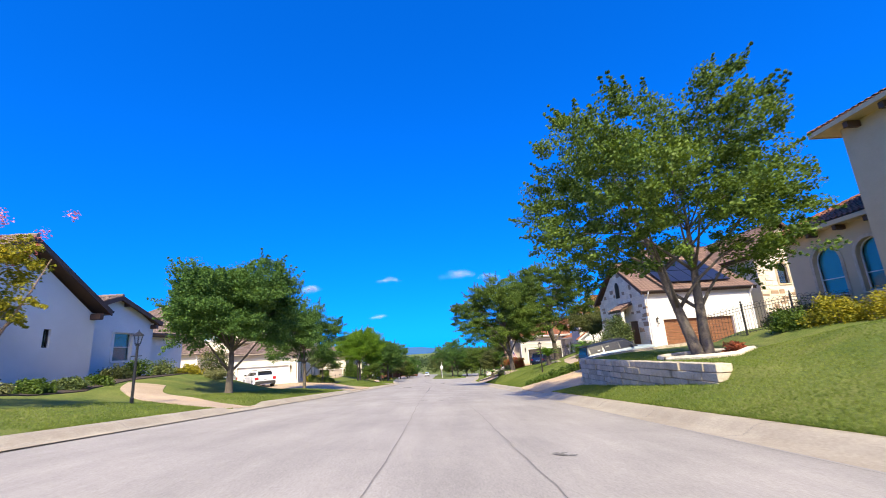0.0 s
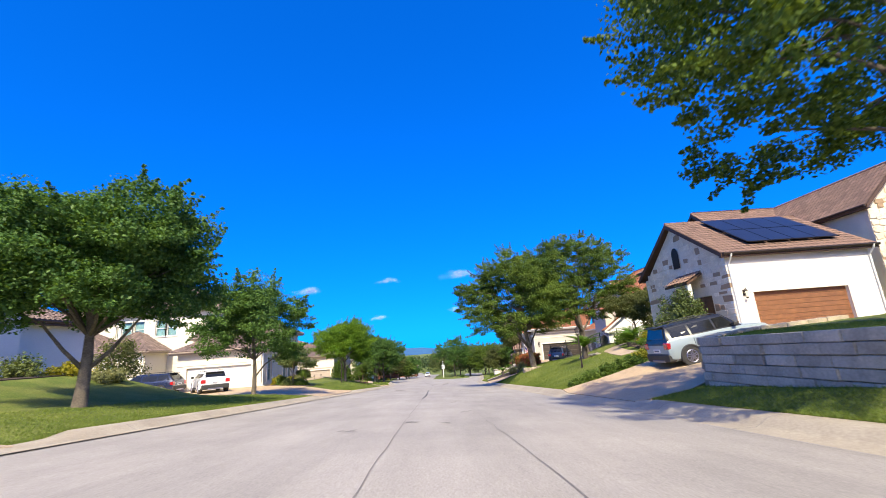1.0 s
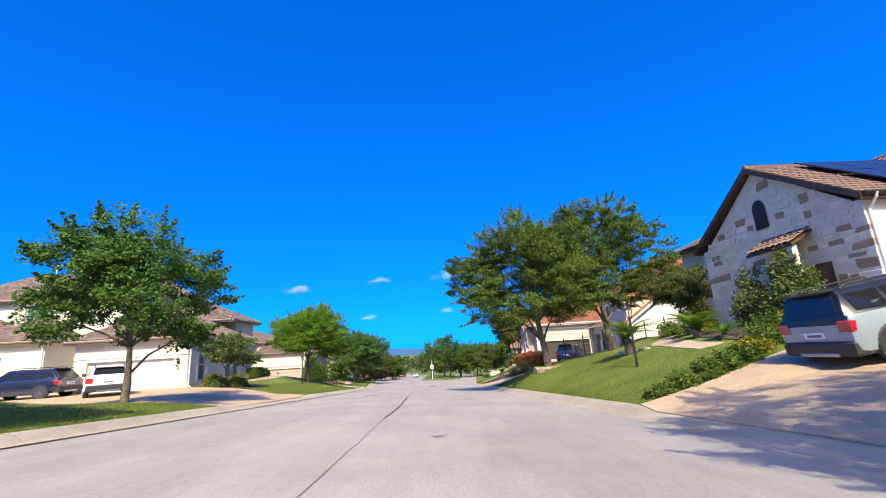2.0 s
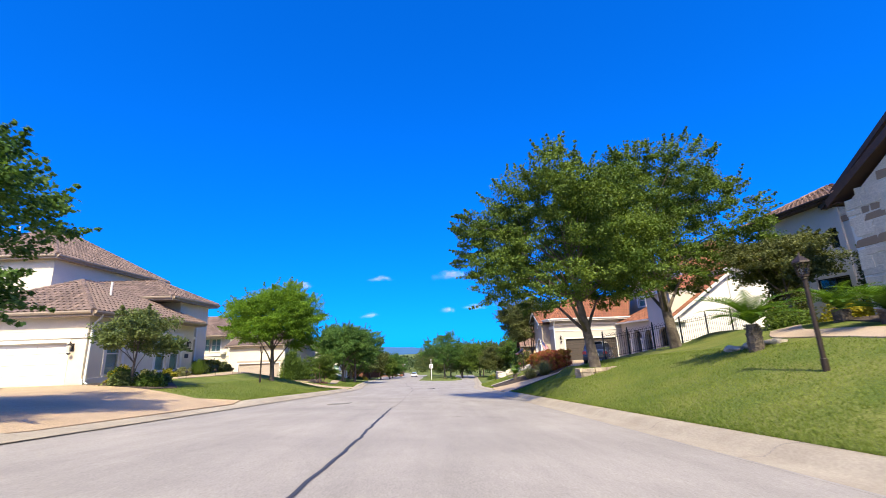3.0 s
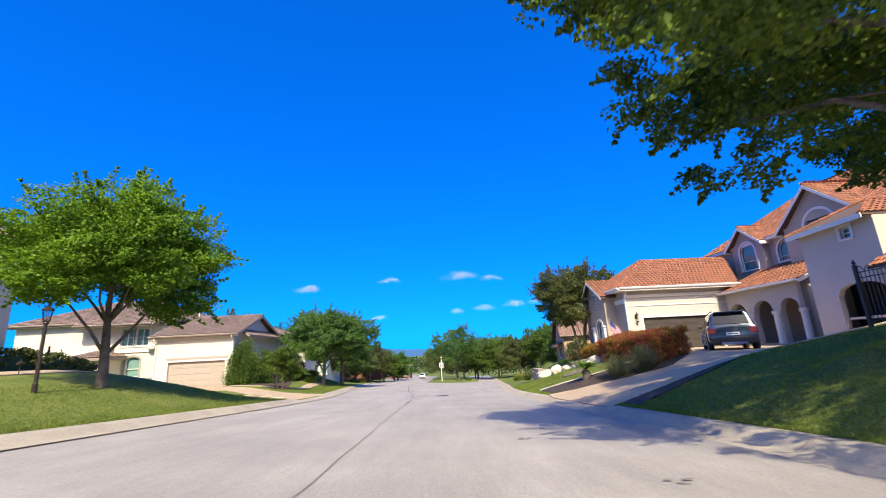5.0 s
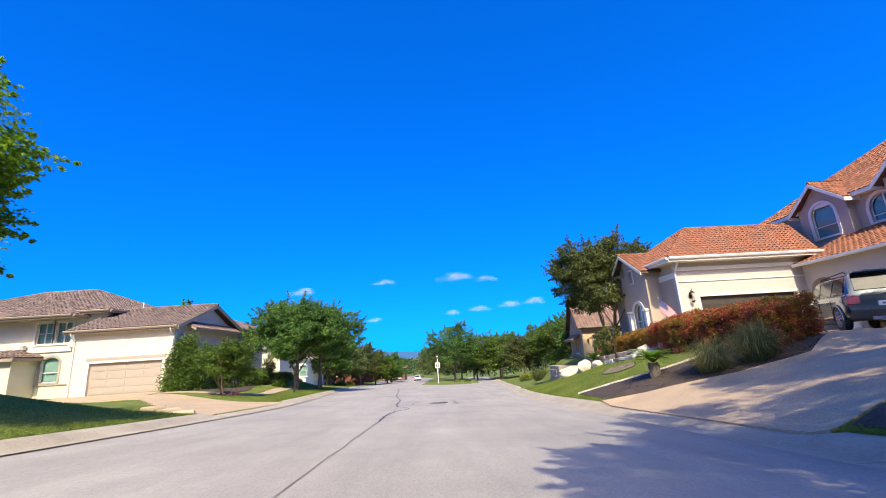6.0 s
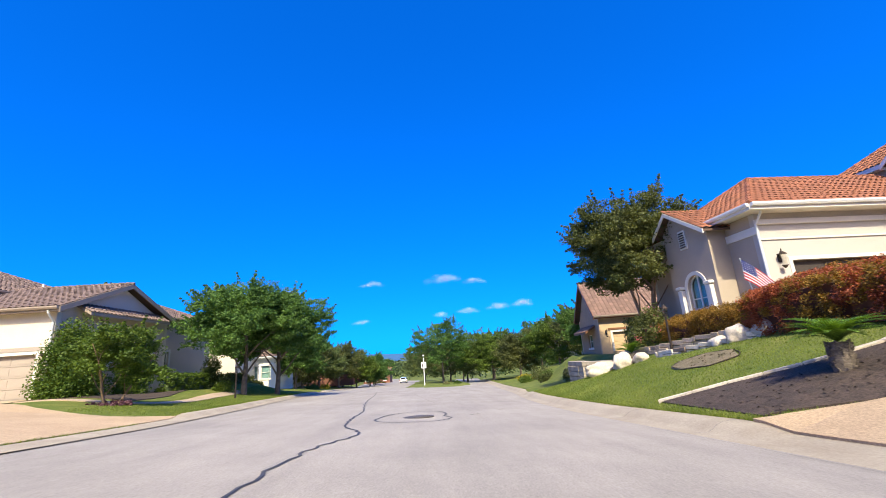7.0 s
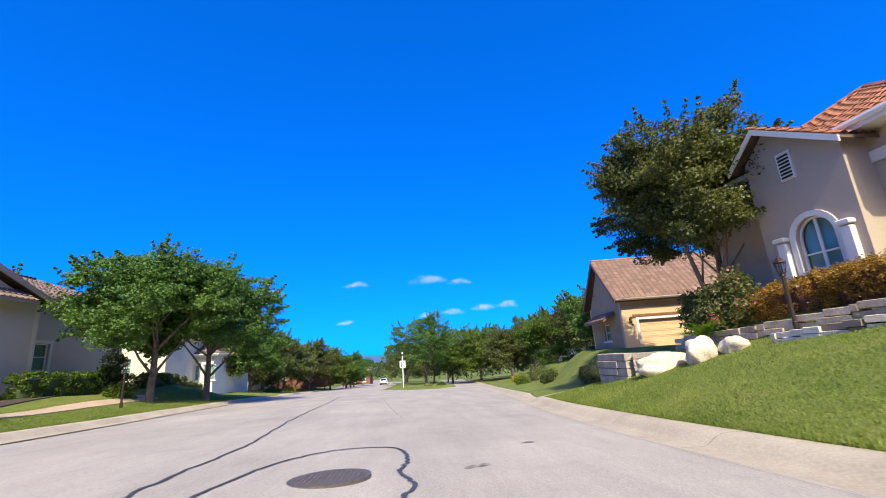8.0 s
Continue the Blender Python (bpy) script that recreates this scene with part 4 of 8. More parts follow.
def shrub(x, y, rx, ry, h, seed, mat, label, name="shrub", per=38, count=60, size=0.055, lift=0.0, group="", category="shrub", base=None, flowers=None):
    """A rounded bush of small leaves on thin stems."""
    rng = np.random.default_rng(seed)
    z = at(x, y) if base is None else base
    root = thing(name, pose(x, y, z - 0.03), label, category, group)
    d = rng.normal(size=(count, 3))
    d /= np.linalg.norm(d, axis=1, keepdims=True)
    d[:, 2] = np.abs(d[:, 2])
    q = rng.random(count) ** 0.3
    cs = np.array((0, 0, lift)) + d * q[:, None] * np.array((rx, ry, (h - lift))) * 0.86 * (0.85 + 0.3 * rng.random((count, 1)))
    cl = 0.32 * min(rx, ry, h)
    wood = Shape()
    for k in range(6):
        t = cs[rng.integers(count)]
        wood.tube([(t[0] * 0.1, t[1] * 0.1, -0.05), (t[0] * 0.5, t[1] * 0.5, t[2] * 0.6), t], [0.03, 0.02, 0.008], 5)
    part("branchwork", wood, BARK, root)["kind"] = "stuff"
    part("foliage", leaf_mesh("foliage", cs, np.full((count, 3), cl), per, size, mat, seed + 3, 0.4), None, root)
    if flowers:
        pick = cs[rng.integers(count, size=max(6, count // 3))] * 1.08
        part("blossom", leaf_mesh("blossom", pick, np.full((len(pick), 3), cl * 0.5), 6, size * 0.9, flowers, seed + 5, 0.3), None, root)
    return root


def hedge(pts, width, h, seed, mat, label, per=30, density=26, size=0.055, second=None, name="hedge", twigs=None):
    """A clipped hedge along a plan line."""
    rng = np.random.default_rng(seed)
    line = curve_pts(pts, 10)
    x, y = line[len(line) // 2]
    z0 = at(*line[0])
    root = thing(name, pose(line[0][0], line[0][1], z0), label, "hedge")
    cs, cs2 = [], []
    core = Shape()
    prev = None
    for k, p in enumerate(line):
        q = line[min(k + 1, len(line) - 1)] - line[max(k - 1, 0)]
        q = q / np.linalg.norm(q)
        nrm = np.array((-q[1], q[0])) * width * (0.3 if 0 < k < len(line) - 1 else 0.08)
        zz = at(*p) - z0
        top = h * (0.72 if 0 < k < len(line) - 1 else 0.3)
        a, b = p - line[0] + nrm, p - line[0] - nrm
        cur = [(a[0], a[1], zz - 0.1), (a[0], a[1], zz + top), (b[0], b[1], zz + top), (b[0], b[1], zz - 0.1)]
        if prev:
            for i in range(3):
                core.quad(prev[i], prev[i + 1], cur[i + 1], cur[i])
        else:
            core.quad(*cur)
        prev = cur
    core.quad(*prev[::-1])
    for a, b in zip(line, line[1:]):
        L = np.linalg.norm(b - a)
        q = (b - a) / L
        nrm = np.array((-q[1], q[0]))
        for _ in range(max(1, int(L * density * width))):
            if rng.random() < 0.45:
                u, t = rng.uniform(-1, 1), h * (0.88 + 0.12 * rng.random())
            else:
                u, t = rng.choice((-1, 1)) * rng.uniform(0.78, 1.0), h * (0.02 + 0.93 * rng.random())
            bulge = 1 + 0.10 * noise.noise(Vector((a[0] * 0.9, a[1] * 0.9, t)))
            p = a + (b - a) * rng.random() + nrm * u * width / 2 * bulge
            c = np.array((p[0] - line[0][0], p[1] - line[0][1], at(*p) - z0 + t * bulge))
            (cs2 if second and noise.noise(Vector((p[0] * 1.3, p[1] * 1.3, t * 1.5))) + rng.uniform(-0.3, 0.3) > 0.12 else cs).append(c)
    for p, q in ((line[0], line[0] - line[1]), (line[-1], line[-1] - line[-2])):
        q = q / np.linalg.norm(q)
        for _ in range(int(density * width * h * 1.1)):
            w = p + q * rng.uniform(-0.05, 0.14) + np.array((-q[1], q[0])) * rng.uniform(-0.5, 0.5) * width
            c = np.array((w[0] - line[0][0], w[1] - line[0][1], at(*w) - z0 + h * (0.04 + 0.92 * rng.random())))
            (cs2 if second and rng.random() < 0.4 else cs).append(c)
    part("branchwork", core, twigs or FAR_WOOD, root)["kind"] = "stuff"
    for group_c, m in ((cs, mat), (cs2, second)):
        if group_c:
            part("foliage", leaf_mesh("foliage", group_c, np.full((len(group_c), 3), 0.15), per, size, m, seed + 2, 0.4), None, root)
    return root


def cycad(x, y, trunk_h, r, seed, label, fronds=34, name="sago_palm", trunk_r=0.2):
    """A sago palm: rough stubby trunk under a rosette of arching feathered fronds."""
    rng = np.random.default_rng(seed)
    root = thing(name, pose(x, y, at(x, y) - 0.04), label, "palm", "sago palms")
    t = Shape()
    t.tube([(0, 0, -0.1), (0, 0, trunk_h * 0.5), (0, 0, trunk_h)], [trunk_r * 1.05, trunk_r * 1.1, trunk_r * 0.9], 10)
    for k in range(70):
        a, zz = rng.random() * 6.28, rng.random() * trunk_h
        p = Vector((math.cos(a) * trunk_r, math.sin(a) * trunk_r, zz))
        t.tube([p, p + Vector((math.cos(a) * 0.03, math.sin(a) * 0.03, 0.04))], [0.032, 0.012], 4)
    part("trunk", t, BARK, root)
    f = Shape()
    for k in range(fronds):
        a = 2.4 * k
        rise = rng.uniform(0.5, 1.4)
        L = r * rng.uniform(0.85, 1.1)
        out = Vector((math.cos(a), math.sin(a), 0))
        side = Vector((-out.y, out.x, 0))
        mid = []
        for i in range(11):
            u = i / 10
            mid.append(Vector((0, 0, trunk_h)) + out * (L * u * math.cos(rise * (1 - 0.6 * u))) + Vector((0, 0, L * (1.15 * math.sin(rise) * u - 0.52 * u * u))))
        for i in range(1, 11):
            p, q = mid[i - 1], mid[i]
            w = r * 0.19 * math.sin(math.pi * min(1, (i + 0.6) / 11.2)) + 0.015
            for sgn in (-1, 1):
                for j in range(2):
                    m = p.lerp(q, j * 0.5)
                    m2 = p.lerp(q, j * 0.5 + 0.44)
                    tip = m + side * (sgn * w) + (q - p) * 0.9 + Vector((0, 0, 0.25 * w))
                    f.poly([m, m2, tip])
    part("fronds", f, PALM, root, fix=False)
    return root


def grass_tuft(x, y, r, h, seed, mat, label, blades=1100, name="ornamental_grass"):
    rng = np.random.default_rng(seed)
    root = thing(name, pose(x, y, at(x, y) - 0.02), label, "grass")
    s = Shape()
    for k in range(blades):
        a, q = rng.random() * 6.28, rng.random() ** 0.5 * r * 0.35
        p = Vector((math.cos(a) * q, math.sin(a) * q, 0))
        b = a + rng.uniform(-0.5, 0.5)
        o = Vector((math.cos(b), math.sin(b), 0))
        L = rng.uniform(0.45, 1.25)
        w = Vector((-o.y, o.x, 0)) * 0.0042
        steep = rng.uniform(0.05, 1.15)
        p1 = p + o * r * 0.5 * L * steep + Vector((0, 0, h * (1.1 - 0.5 * steep) * L))
        p2 = p + o * r * 1.05 * L * (0.3 + 0.7 * steep) + Vector((0, 0, h * (1.15 - 0.85 * steep) * L))
        s.quad(p - w, p + w, p1 + w, p1 - w)
        s.poly([p1 - w, p1 + w, p2])
    part("blades", s, mat, root, fix=False)
    return root


tree(8.25, 13.6, 9.6, 5.5, 1.2, 0.165, 11, LEAF_OAK, "tall broad street tree with a forked trunk behind the stone wall", stems=2, leaves=(850, 104), size=0.053, clump=0.42, lean=(-0.3, 0.2), base=0.30, lobes=28)
tree(-10.7, 21.8, 6.9, 3.5, 1.5, 0.17, 12, LEAF_ELM, "dense green shade tree on the lawn by the path", leaves=(1000, 125), size=0.052, clump=0.50, lobes=18)
tree(-10.4, 32.5, 6.6, 3.1, 0.9, 0.12, 13, LEAF_ELM, "small airy tree at the edge of the driveway", leaves=(520, 88), size=0.056, clump=0.45, lobes=12)
tree(-10.3, 53.3, 6.3, 3.2, 1.7, 0.14, 14, LEAF_LIME, "bright green spreading tree on the lawn", leaves=(900, 120), size=0.046, clump=0.44, lobes=17)
tree(6.9, 43.6, 10.0, 5.2, 1.3, 0.21, 15, LEAF_OAK, "large leaning street tree with a mottled trunk", leaves=(1150, 115), size=0.052, clump=0.44, lean=(-0.75, 0.5), lobes=28)
tree(12.2, 46.6, 11.6, 6.3, 1.6, 0.25, 16, LEAF_OAK, "large dark tree on the upper lawn by the fence", leaves=(1150, 115), size=0.055, clump=0.46, lean=(-0.3, 1.0), lobes=32)
tree(11.4, 75.8, 7.9, 3.9, 1.5, 0.10, 17, LEAF_DARK, "dense dark crape myrtle with many smooth stems", stems=4, leaves=(1250, 100), size=0.055, clump=0.5, bark=BARK_PALE, lobes=20)
tree(-12.3, 84.4, 8.2, 4.1, 1.6, 0.18, 18, LEAF_ELM, "leafy street tree beside the low hedge", leaves=(640, 88), size=0.073, clump=0.58, lobes=13)
tree(-11.4, 88.2, 8.4, 4.3, 1.7, 0.18, 19, LEAF_ELM, "leafy street tree casting shade on the road", leaves=(640, 88), size=0.073, clump=0.58, lobes=13)
tree(-15.4, 106, 6.4, 4.0, 1.4, 0.15, 20, LEAF_ELM, "low spreading tree at the kerb", leaves=(420, 75), size=0.079, clump=0.58, lobes=11)
FAR_TREES = [(2.4, 128, 11.5, 6.2), (7.0, 134, 10.0, 5.6), (13.4, 118, 7.2, 3.6), (17.5, 112, 8.0, 4.6), (19.0, 127, 9.5, 5.0), (13.0, 141, 9.5, 5.4), (-17.5, 116, 7.0, 4.2), (-20.0, 128, 7.5, 4.6),
             (-17, 142, 7, 4.6), (24, 140, 9, 5.4), (18, 104, 7.0, 3.4), (-27, 108, 8, 5), (-24, 100, 7, 4.2), (-1.0, 150, 9, 5.6), (8, 156, 9, 5.4), (-24, 88, 7, 4.2), (15.5, 92, 6.5, 3.6), (-17.0, 123, 7.0, 4.4), (-15.6, 131, 7.5, 4.6), (-14.0, 140, 7.0, 4.4), (-12.6, 149, 7.0, 4.2), (-19.5, 104, 7.5, 4.2), (4.5, 146, 9.5, 5.4), (10.5, 126, 8.5, 4.6), (-13.5, 166, 8, 5), (-1, 172, 9, 5.4)]
for k, (x, y, h, r) in enumerate(FAR_TREES):
    tree(x, y, h, r, h * 0.05, 0.17, 40 + k, (LEAF_ELM, LEAF_OLIVE, LEAF_DARK, LEAF_OAK)[k % 4], "distant leafy tree at the end of the street", leaves=(420, 75), size=0.092, clump=0.68, group="distant trees", lobes=12)

# woods that close the view
rng = np.random.default_rng(77)
wc = []
for k in range(900):
    x, y = rng.uniform(-170, 190), rng.uniform(165, 330)
    if abs(x + 6) < 10 and y < 230:
        continue
    wc.append((x, y, float(centre_z(y)) + rng.uniform(1.2, 6.5)))
tagged(part("far_woods", leaf_mesh("far_woods", wc, np.full((len(wc), 3), 3.2) * np.array((1.2, 1.2, 0.8)), 44, 0.5, FAR_WOOD, 78), None), "dark green woods closing the far end of the street", "trees", kind="stuff")

wc = [(x, y, float(centre_z(y)) + rng.uniform(1.0, 7.0)) for x, y in zip(rng.uniform(-260, 320, 800), rng.uniform(300, 620, 800))]
tagged(part("distant_woods", leaf_mesh("distant_woods", wc, np.full((len(wc), 3), 6.5) * np.array((1.3, 1.3, 0.7)), 40, 1.1, FAR_WOOD, 79), None), "hazy dark woods below the far hills", "trees", kind="stuff")


# ---- houses ----
def house_at(x, y, z, yaw, label):
    return thing("house", pose(x, y, z, 0, 0, yaw), label, "house")


def downspout(house, x, y, top, n=(0, -1), mat=None):
    """A bent pipe from the gutter down the wall."""
    s = Shape()
    nx, ny = n
    s.tube([(x + nx * 0.45, y + ny * 0.45, top), (x + nx * 0.40, y + ny * 0.40, top - 0.15), (x + nx * 0.08, y + ny * 0.08, top - 0.5), (x + nx * 0.07, y + ny * 0.07, 0.12), (x + nx * 0.22, y + ny * 0.22, 0.03)], 0.045, 8)
    return part("downspout", s, mat or GALV, house)


def wall_lantern(house, x, y, z, n=(0, -1), big=1.0):
    nx, ny = n
    p = Vector((x + nx * 0.16, y + ny * 0.16, z))
    s = Shape()
    s.box(x - 0.06, x + 0.06, y - 0.02 if ny else y - 0.06, y + 0.02 if ny else y + 0.06, z - 0.12, z + 0.2)
    l = part("wall_lantern", s, BRONZE, house, "dark bronze wall lantern")
    s = Shape()
    s.tube([(x, y, z + 0.1), p + Vector((0, 0, 0.28 * big)), p + Vector((0, 0, 0.16 * big))], 0.018, 6)
    part("arm", s, BRONZE, l)
    s = Shape()
    s.tube([p + Vector((0, 0, 0.20 * big)), p + Vector((0, 0, 0.12 * big))], [0.03, 0.12 * big], 6)
    part("cap", s, BRONZE, l)
    s = Shape()
    s.tube([p - Vector((0, 0, 0.2 * big)), p - Vector((0, 0, 0.28 * big))], [0.09 * big, 0.03], 6)
    part("base", s, BRONZE, l)
    g = Shape()
    g.tube([p + Vector((0, 0, 0.11 * big)), p - Vector((0, 0, 0.19 * big))], [0.09 * big, 0.07 * big], 6)
    part("lantern_glass", g, LAMP_GLASS, l)
    return l


def stone_mesh(seed=None):
    """A unit stone with worn edges; with a seed, an uneven one."""
    s = Shape()
    s.box(-0.5, 0.5, -0.5, 0.5, -0.5, 0.5, bevel=0.06)
    if seed is not None:
        g = np.random.default_rng(seed)
        off = {(a, c): (g.uniform(-0.16, 0.04) * a, g.uniform(-0.2, 0.04) * c) for a in (-1, 1) for c in (-1, 1)}
        s.v = [(x + off[(1 if x > 0 else -1, 1 if z > 0 else -1)][0], y, z + off[(1 if x > 0 else -1, 1 if z > 0 else -1)][1]) for x, y, z in s.v]
    return s.mesh("stone")


def stone_face(owner, p0, p1, z0, top, seed, mat, rows=(0.18, 0.46), cols=(0.28, 0.75), depth=0.10, proud=0.04, holes=(), most=320):
    """Rough stones over a wall face, each a piece of its own. top(u): the wall's upper edge."""
    rng = np.random.default_rng(seed)
    kinds = [stone_mesh(seed * 10 + k) for k in range(7)]
    for me in kinds:
        me.materials.append(mat)
    p0, p1 = Vector((*p0, 0)), Vector((*p1, 0))
    L = (p1 - p0).length
    u = (p1 - p0) / L
    n = Vector((u.y, -u.x, 0))
    z, made = z0, 0
    highest = max(top(a) for a in np.linspace(0, L, 9))
    while z < highest and made < most:
        h = rng.uniform(*rows)
        a = 0.0
        while a < L - 0.05:
            w = min(rng.uniform(*cols), L - a)
            if L - a - w < cols[0] * 0.6:
                w = L - a
            m = a + w / 2
            if z + h <= min(top(a + 0.05), top(a + w - 0.05)) + 0.12 and not any(a < q1 and a + w > q0 and z < v1 and z + h > v0 for q0, q1, v0, v1 in holes):
                ob = part("stone", kinds[rng.integers(7)], None, owner)
                out = proud + rng.uniform(-0.012, 0.02)
                c = p0 + u * m + n * (out - depth / 2) + Vector((0, 0, z + h / 2 + rng.uniform(-0.05, 0.05)))
                m3 = Matrix((u * (w + 0.02), -n * depth, Vector((0, 0, (h + 0.02) * rng.uniform(0.8, 1.15))))).transposed().to_4x4()
                m3.translation = c
                ob.matrix_local = m3
                made += 1
            a += w
        z += h


def trim_band(house, x0, x1, y0, y1, z0, z1, mat=None):
    s = Shape()
    s.box(x0, x1, y0, y1, z0, z1, bevel=0.008)
    return part("trim_band", s, mat or TRIM, house)


# stone and white house with the solar roof: garage wing, stone gable, tall rear part
S = house_at(15.0, 30.8, -0.15, 2.0, "white and stone house with brown garage door and solar roof")
got = add_block(S, 0, 8.0, 0, 8.2, 0, 4.15, {"all": WHITE_STUCCO, "W": MORTAR}, {"S": [(1.1, 6.3, 0.0, 2.2, 0)], "W": [(5.3, 6.6, 0.0, 2.3, 0)]}, {"W": (4.1, 6.95), "E": (4.1, 6.95)})
a3, n3, o3 = got["S"]
add_garage_door(S, a3, n3, o3[0], DOOR_WOOD, "brown timber garage door of horizontal planks", sections=9, across=0)
stone_face(S, (0, 8.2), (0, 0), 0.0, lambda u: 4.15 + 2.75 * (1 - abs(u - 4.1) / 4.1), 5, STONE_WALL, (0.2, 0.46), (0.26, 0.8), proud=0.014, holes=[(3.6, 4.45, 4.15, 5.75), (5.2, 6.7, 0, 2.4)], most=330)
s = Shape()
s.poly([(-0.05, y, z) for y, z in [(4.5, 4.3), (3.8, 4.3), (3.8, 5.2)] + [(4.15 - 0.35 * math.cos(t), 5.2 + 0.42 * math.sin(t)) for t in np.linspace(0.2, math.pi - 0.2, 7)] + [(4.5, 5.2)]])
part("louvre", s, BRONZE, S, "dark arched gable louvre")
sd = Shape()
sd.box(0.10, 0.15, 1.62, 2.88, 0.0, 2.28)
for z0_, z1_ in ((0.15, 1.0), (1.12, 2.12)):
    sd.box(0.085, 0.10, 1.78, 2.18, z0_, z1_, bevel=0.006)
    sd.box(0.085, 0.10, 2.32, 2.72, z0_, z1_, bevel=0.006)
side_door = part("side_door", sd, DOOR_WOOD, S, "brown panelled side door")
kn = Shape()
kn.tube([(0.10, 1.72, 1.02), (0.05, 1.72, 1.02), (0.03, 1.72, 1.02)], [0.012, 0.03, 0.02], 8)
part("door_handle", kn, BRONZE, side_door)
# small tiled canopy over the side door
can = Shape()
can.prism([(0.0, 4.3, 3.7), (0.0, 2.0, 3.7), (-1.0, 2.0, 3.15), (-1.0, 4.3, 3.15)], (0, 0, -0.12))
canopy = part("canopy", can, BROWN_WOOD, S, "small tiled door canopy")
ct = Shape()
tile_face(ct, [(-1.05, 4.3, 3.18), (-1.05, 2.0, 3.18), (0, 2.0, 3.75), (0, 4.3, 3.75)], 0.28, 0.36, 0.05)
part("canopy_tiles", ct, TILE_FLAT, canopy, fix=False)
post = Shape()
post.box(-0.95, -0.72, 2.1, 2.33, -0.3, 3.1, bevel=0.02)
part("post", post, TRIM, canopy)
add_roof(S, "gable_x", 0, 8.0, 0, 8.2, 4.3, 33, 0.32, TILE_FLAT, BROWN_WOOD, BRONZE, 0.3, 0.03, near=((0, 120),))
downspout(S, 0.1, 0, 4.25)
downspout(S, 7.95, 0, 4.25)
wall_lantern(S, 0.62, -0.02, 2.15)
t33 = math.tan(radians(33))
for i in range(4):
    for j in range(2):
        q = Shape()
        x0, y0 = 1.7 + i * 1.32, 0.25 + j * 1.72
        q.box(0, 1.28, 0, 1.98, 0, 0.045, Matrix.Translation((x0, y0, 4.3 + (y0 + 0.45) * t33 + 0.16)) @ Matrix.Rotation(radians(33), 4, "X"))
        pan = part("solar_panel", q, SOLAR_EDGE, S, "dark blue solar panel on the tiles")
        q = Shape()
        for cx in range(6):
            for cy in range(10):
                mm = Matrix.Translation((x0, y0, 4.3 + (y0 + 0.45) * t33 + 0.16)) @ Matrix.Rotation(radians(33), 4, "X")
                a, b = 0.035 + cx * 0.202, 0.03 + cy * 0.193
                q.quad(*[mm @ Vector(c + (0.049,)) for c in ((a, b), (a + 0.194, b), (a + 0.194, b + 0.186), (a, b + 0.186))])
        part("cell_grid", q, SOLAR, pan, fix=False)
# tall stone gable behind
got = add_block(S, 5.8, 17, 5.6, 13.6, 0, 5.9, CREAM_STUCCO, {"W": [(0.4, 0.9, 3.8, 4.8, 0)]}, {"W": (4.0, 9.0)})
a3, n3, o3 = got["W"]
add_window(S, a3, n3, o3[0], 1, 0, 0.1, BRONZE, DARK_ROOM, sill=False)
stone_face(S, (5.8, 13.6), (5.8, 5.6), 5.0, lambda u: 5.9 + 3.1 * (1 - abs(u - 4.0) / 4.0), 7, STONE_WALL, (0.14, 0.36), (0.24, 0.8), most=200)
add_roof(S, "gable_x", 5.8, 17, 5.6, 13.6, 6.0, 37, 0.45, TILE_FLAT, BROWN_WOOD, BRONZE, 0.3, 0.03)
got = add_block(S, 5.7, 12, 13.6, 18.6, 0, 6.2, CREAM_STUCCO, {"W": [(3.3, 3.8, 3.8, 4.8, 0), (4.2, 4.7, 3.8, 4.8, 0), (3.0, 4.8, 1.2, 2.4, 0)]})
a3, n3, o3 = got["W"]
for o in o3:
    add_window(S, a3, n3, o, 2 if o[1] - o[0] > 1.5 else 1, 0, 0.1, BRONZE, DARK_ROOM, sill=False)
add_roof(S, "hip", 5.7, 12, 13.6, 18.6, 6.3, 26, 0.5, TILE_FLAT, BROWN_WOOD, BRONZE, 0.3, 0.03)
# stone gable beyond the gate, facing the street's start
got = add_block(S, 9.6, 14.6, 0.8, 9, 0, 6.6, {"all": CREAM_STUCCO, "S": MORTAR}, {"S": [(1.6, 2.4, 4.4, 5.6, 0.4)]}, {"S": (2.5, 9.0)})
a3, n3, o3 = got["S"]
add_window(S, a3, n3, o3[0], 1, 1, 0.12, BRONZE, DARK_ROOM, LIMESTONE)
stone_face(S, (9.6, 0.8), (14.6, 0.8), 1.2, lambda u: 6.6 + 2.3 * (1 - abs(u - 2.5) / 2.5), 9, STONE_WALL, holes=[(1.4, 2.6, 4.2, 6.2)], most=230)
add_roof(S, "gable_y", 9.6, 14.6, 0.8, 9, 6.7, 43, 0.35, TILE_FLAT, BROWN_WOOD, BRONZE, 0.3, 0.03)
# rear tower with balcony rail
got = add_block(S, 8.0, 9.6, 3.0, 9, 0, 5.0, GREY_STUCCO, {"S": [(0.2, 1.4, 2.6, 4.2, 0)]})
a3, n3, o3 = got["S"]
add_window(S, a3, n3, o3[0], 1, 1, 0.12, BRONZE, DARK_ROOM, sill=False)
add_roof(S, "hip", 7.2, 12.4, 4.0, 12, 6.0, 26, 0.6, TILE_FLAT, BROWN_WOOD, BRONZE, 0.3, 0.03)

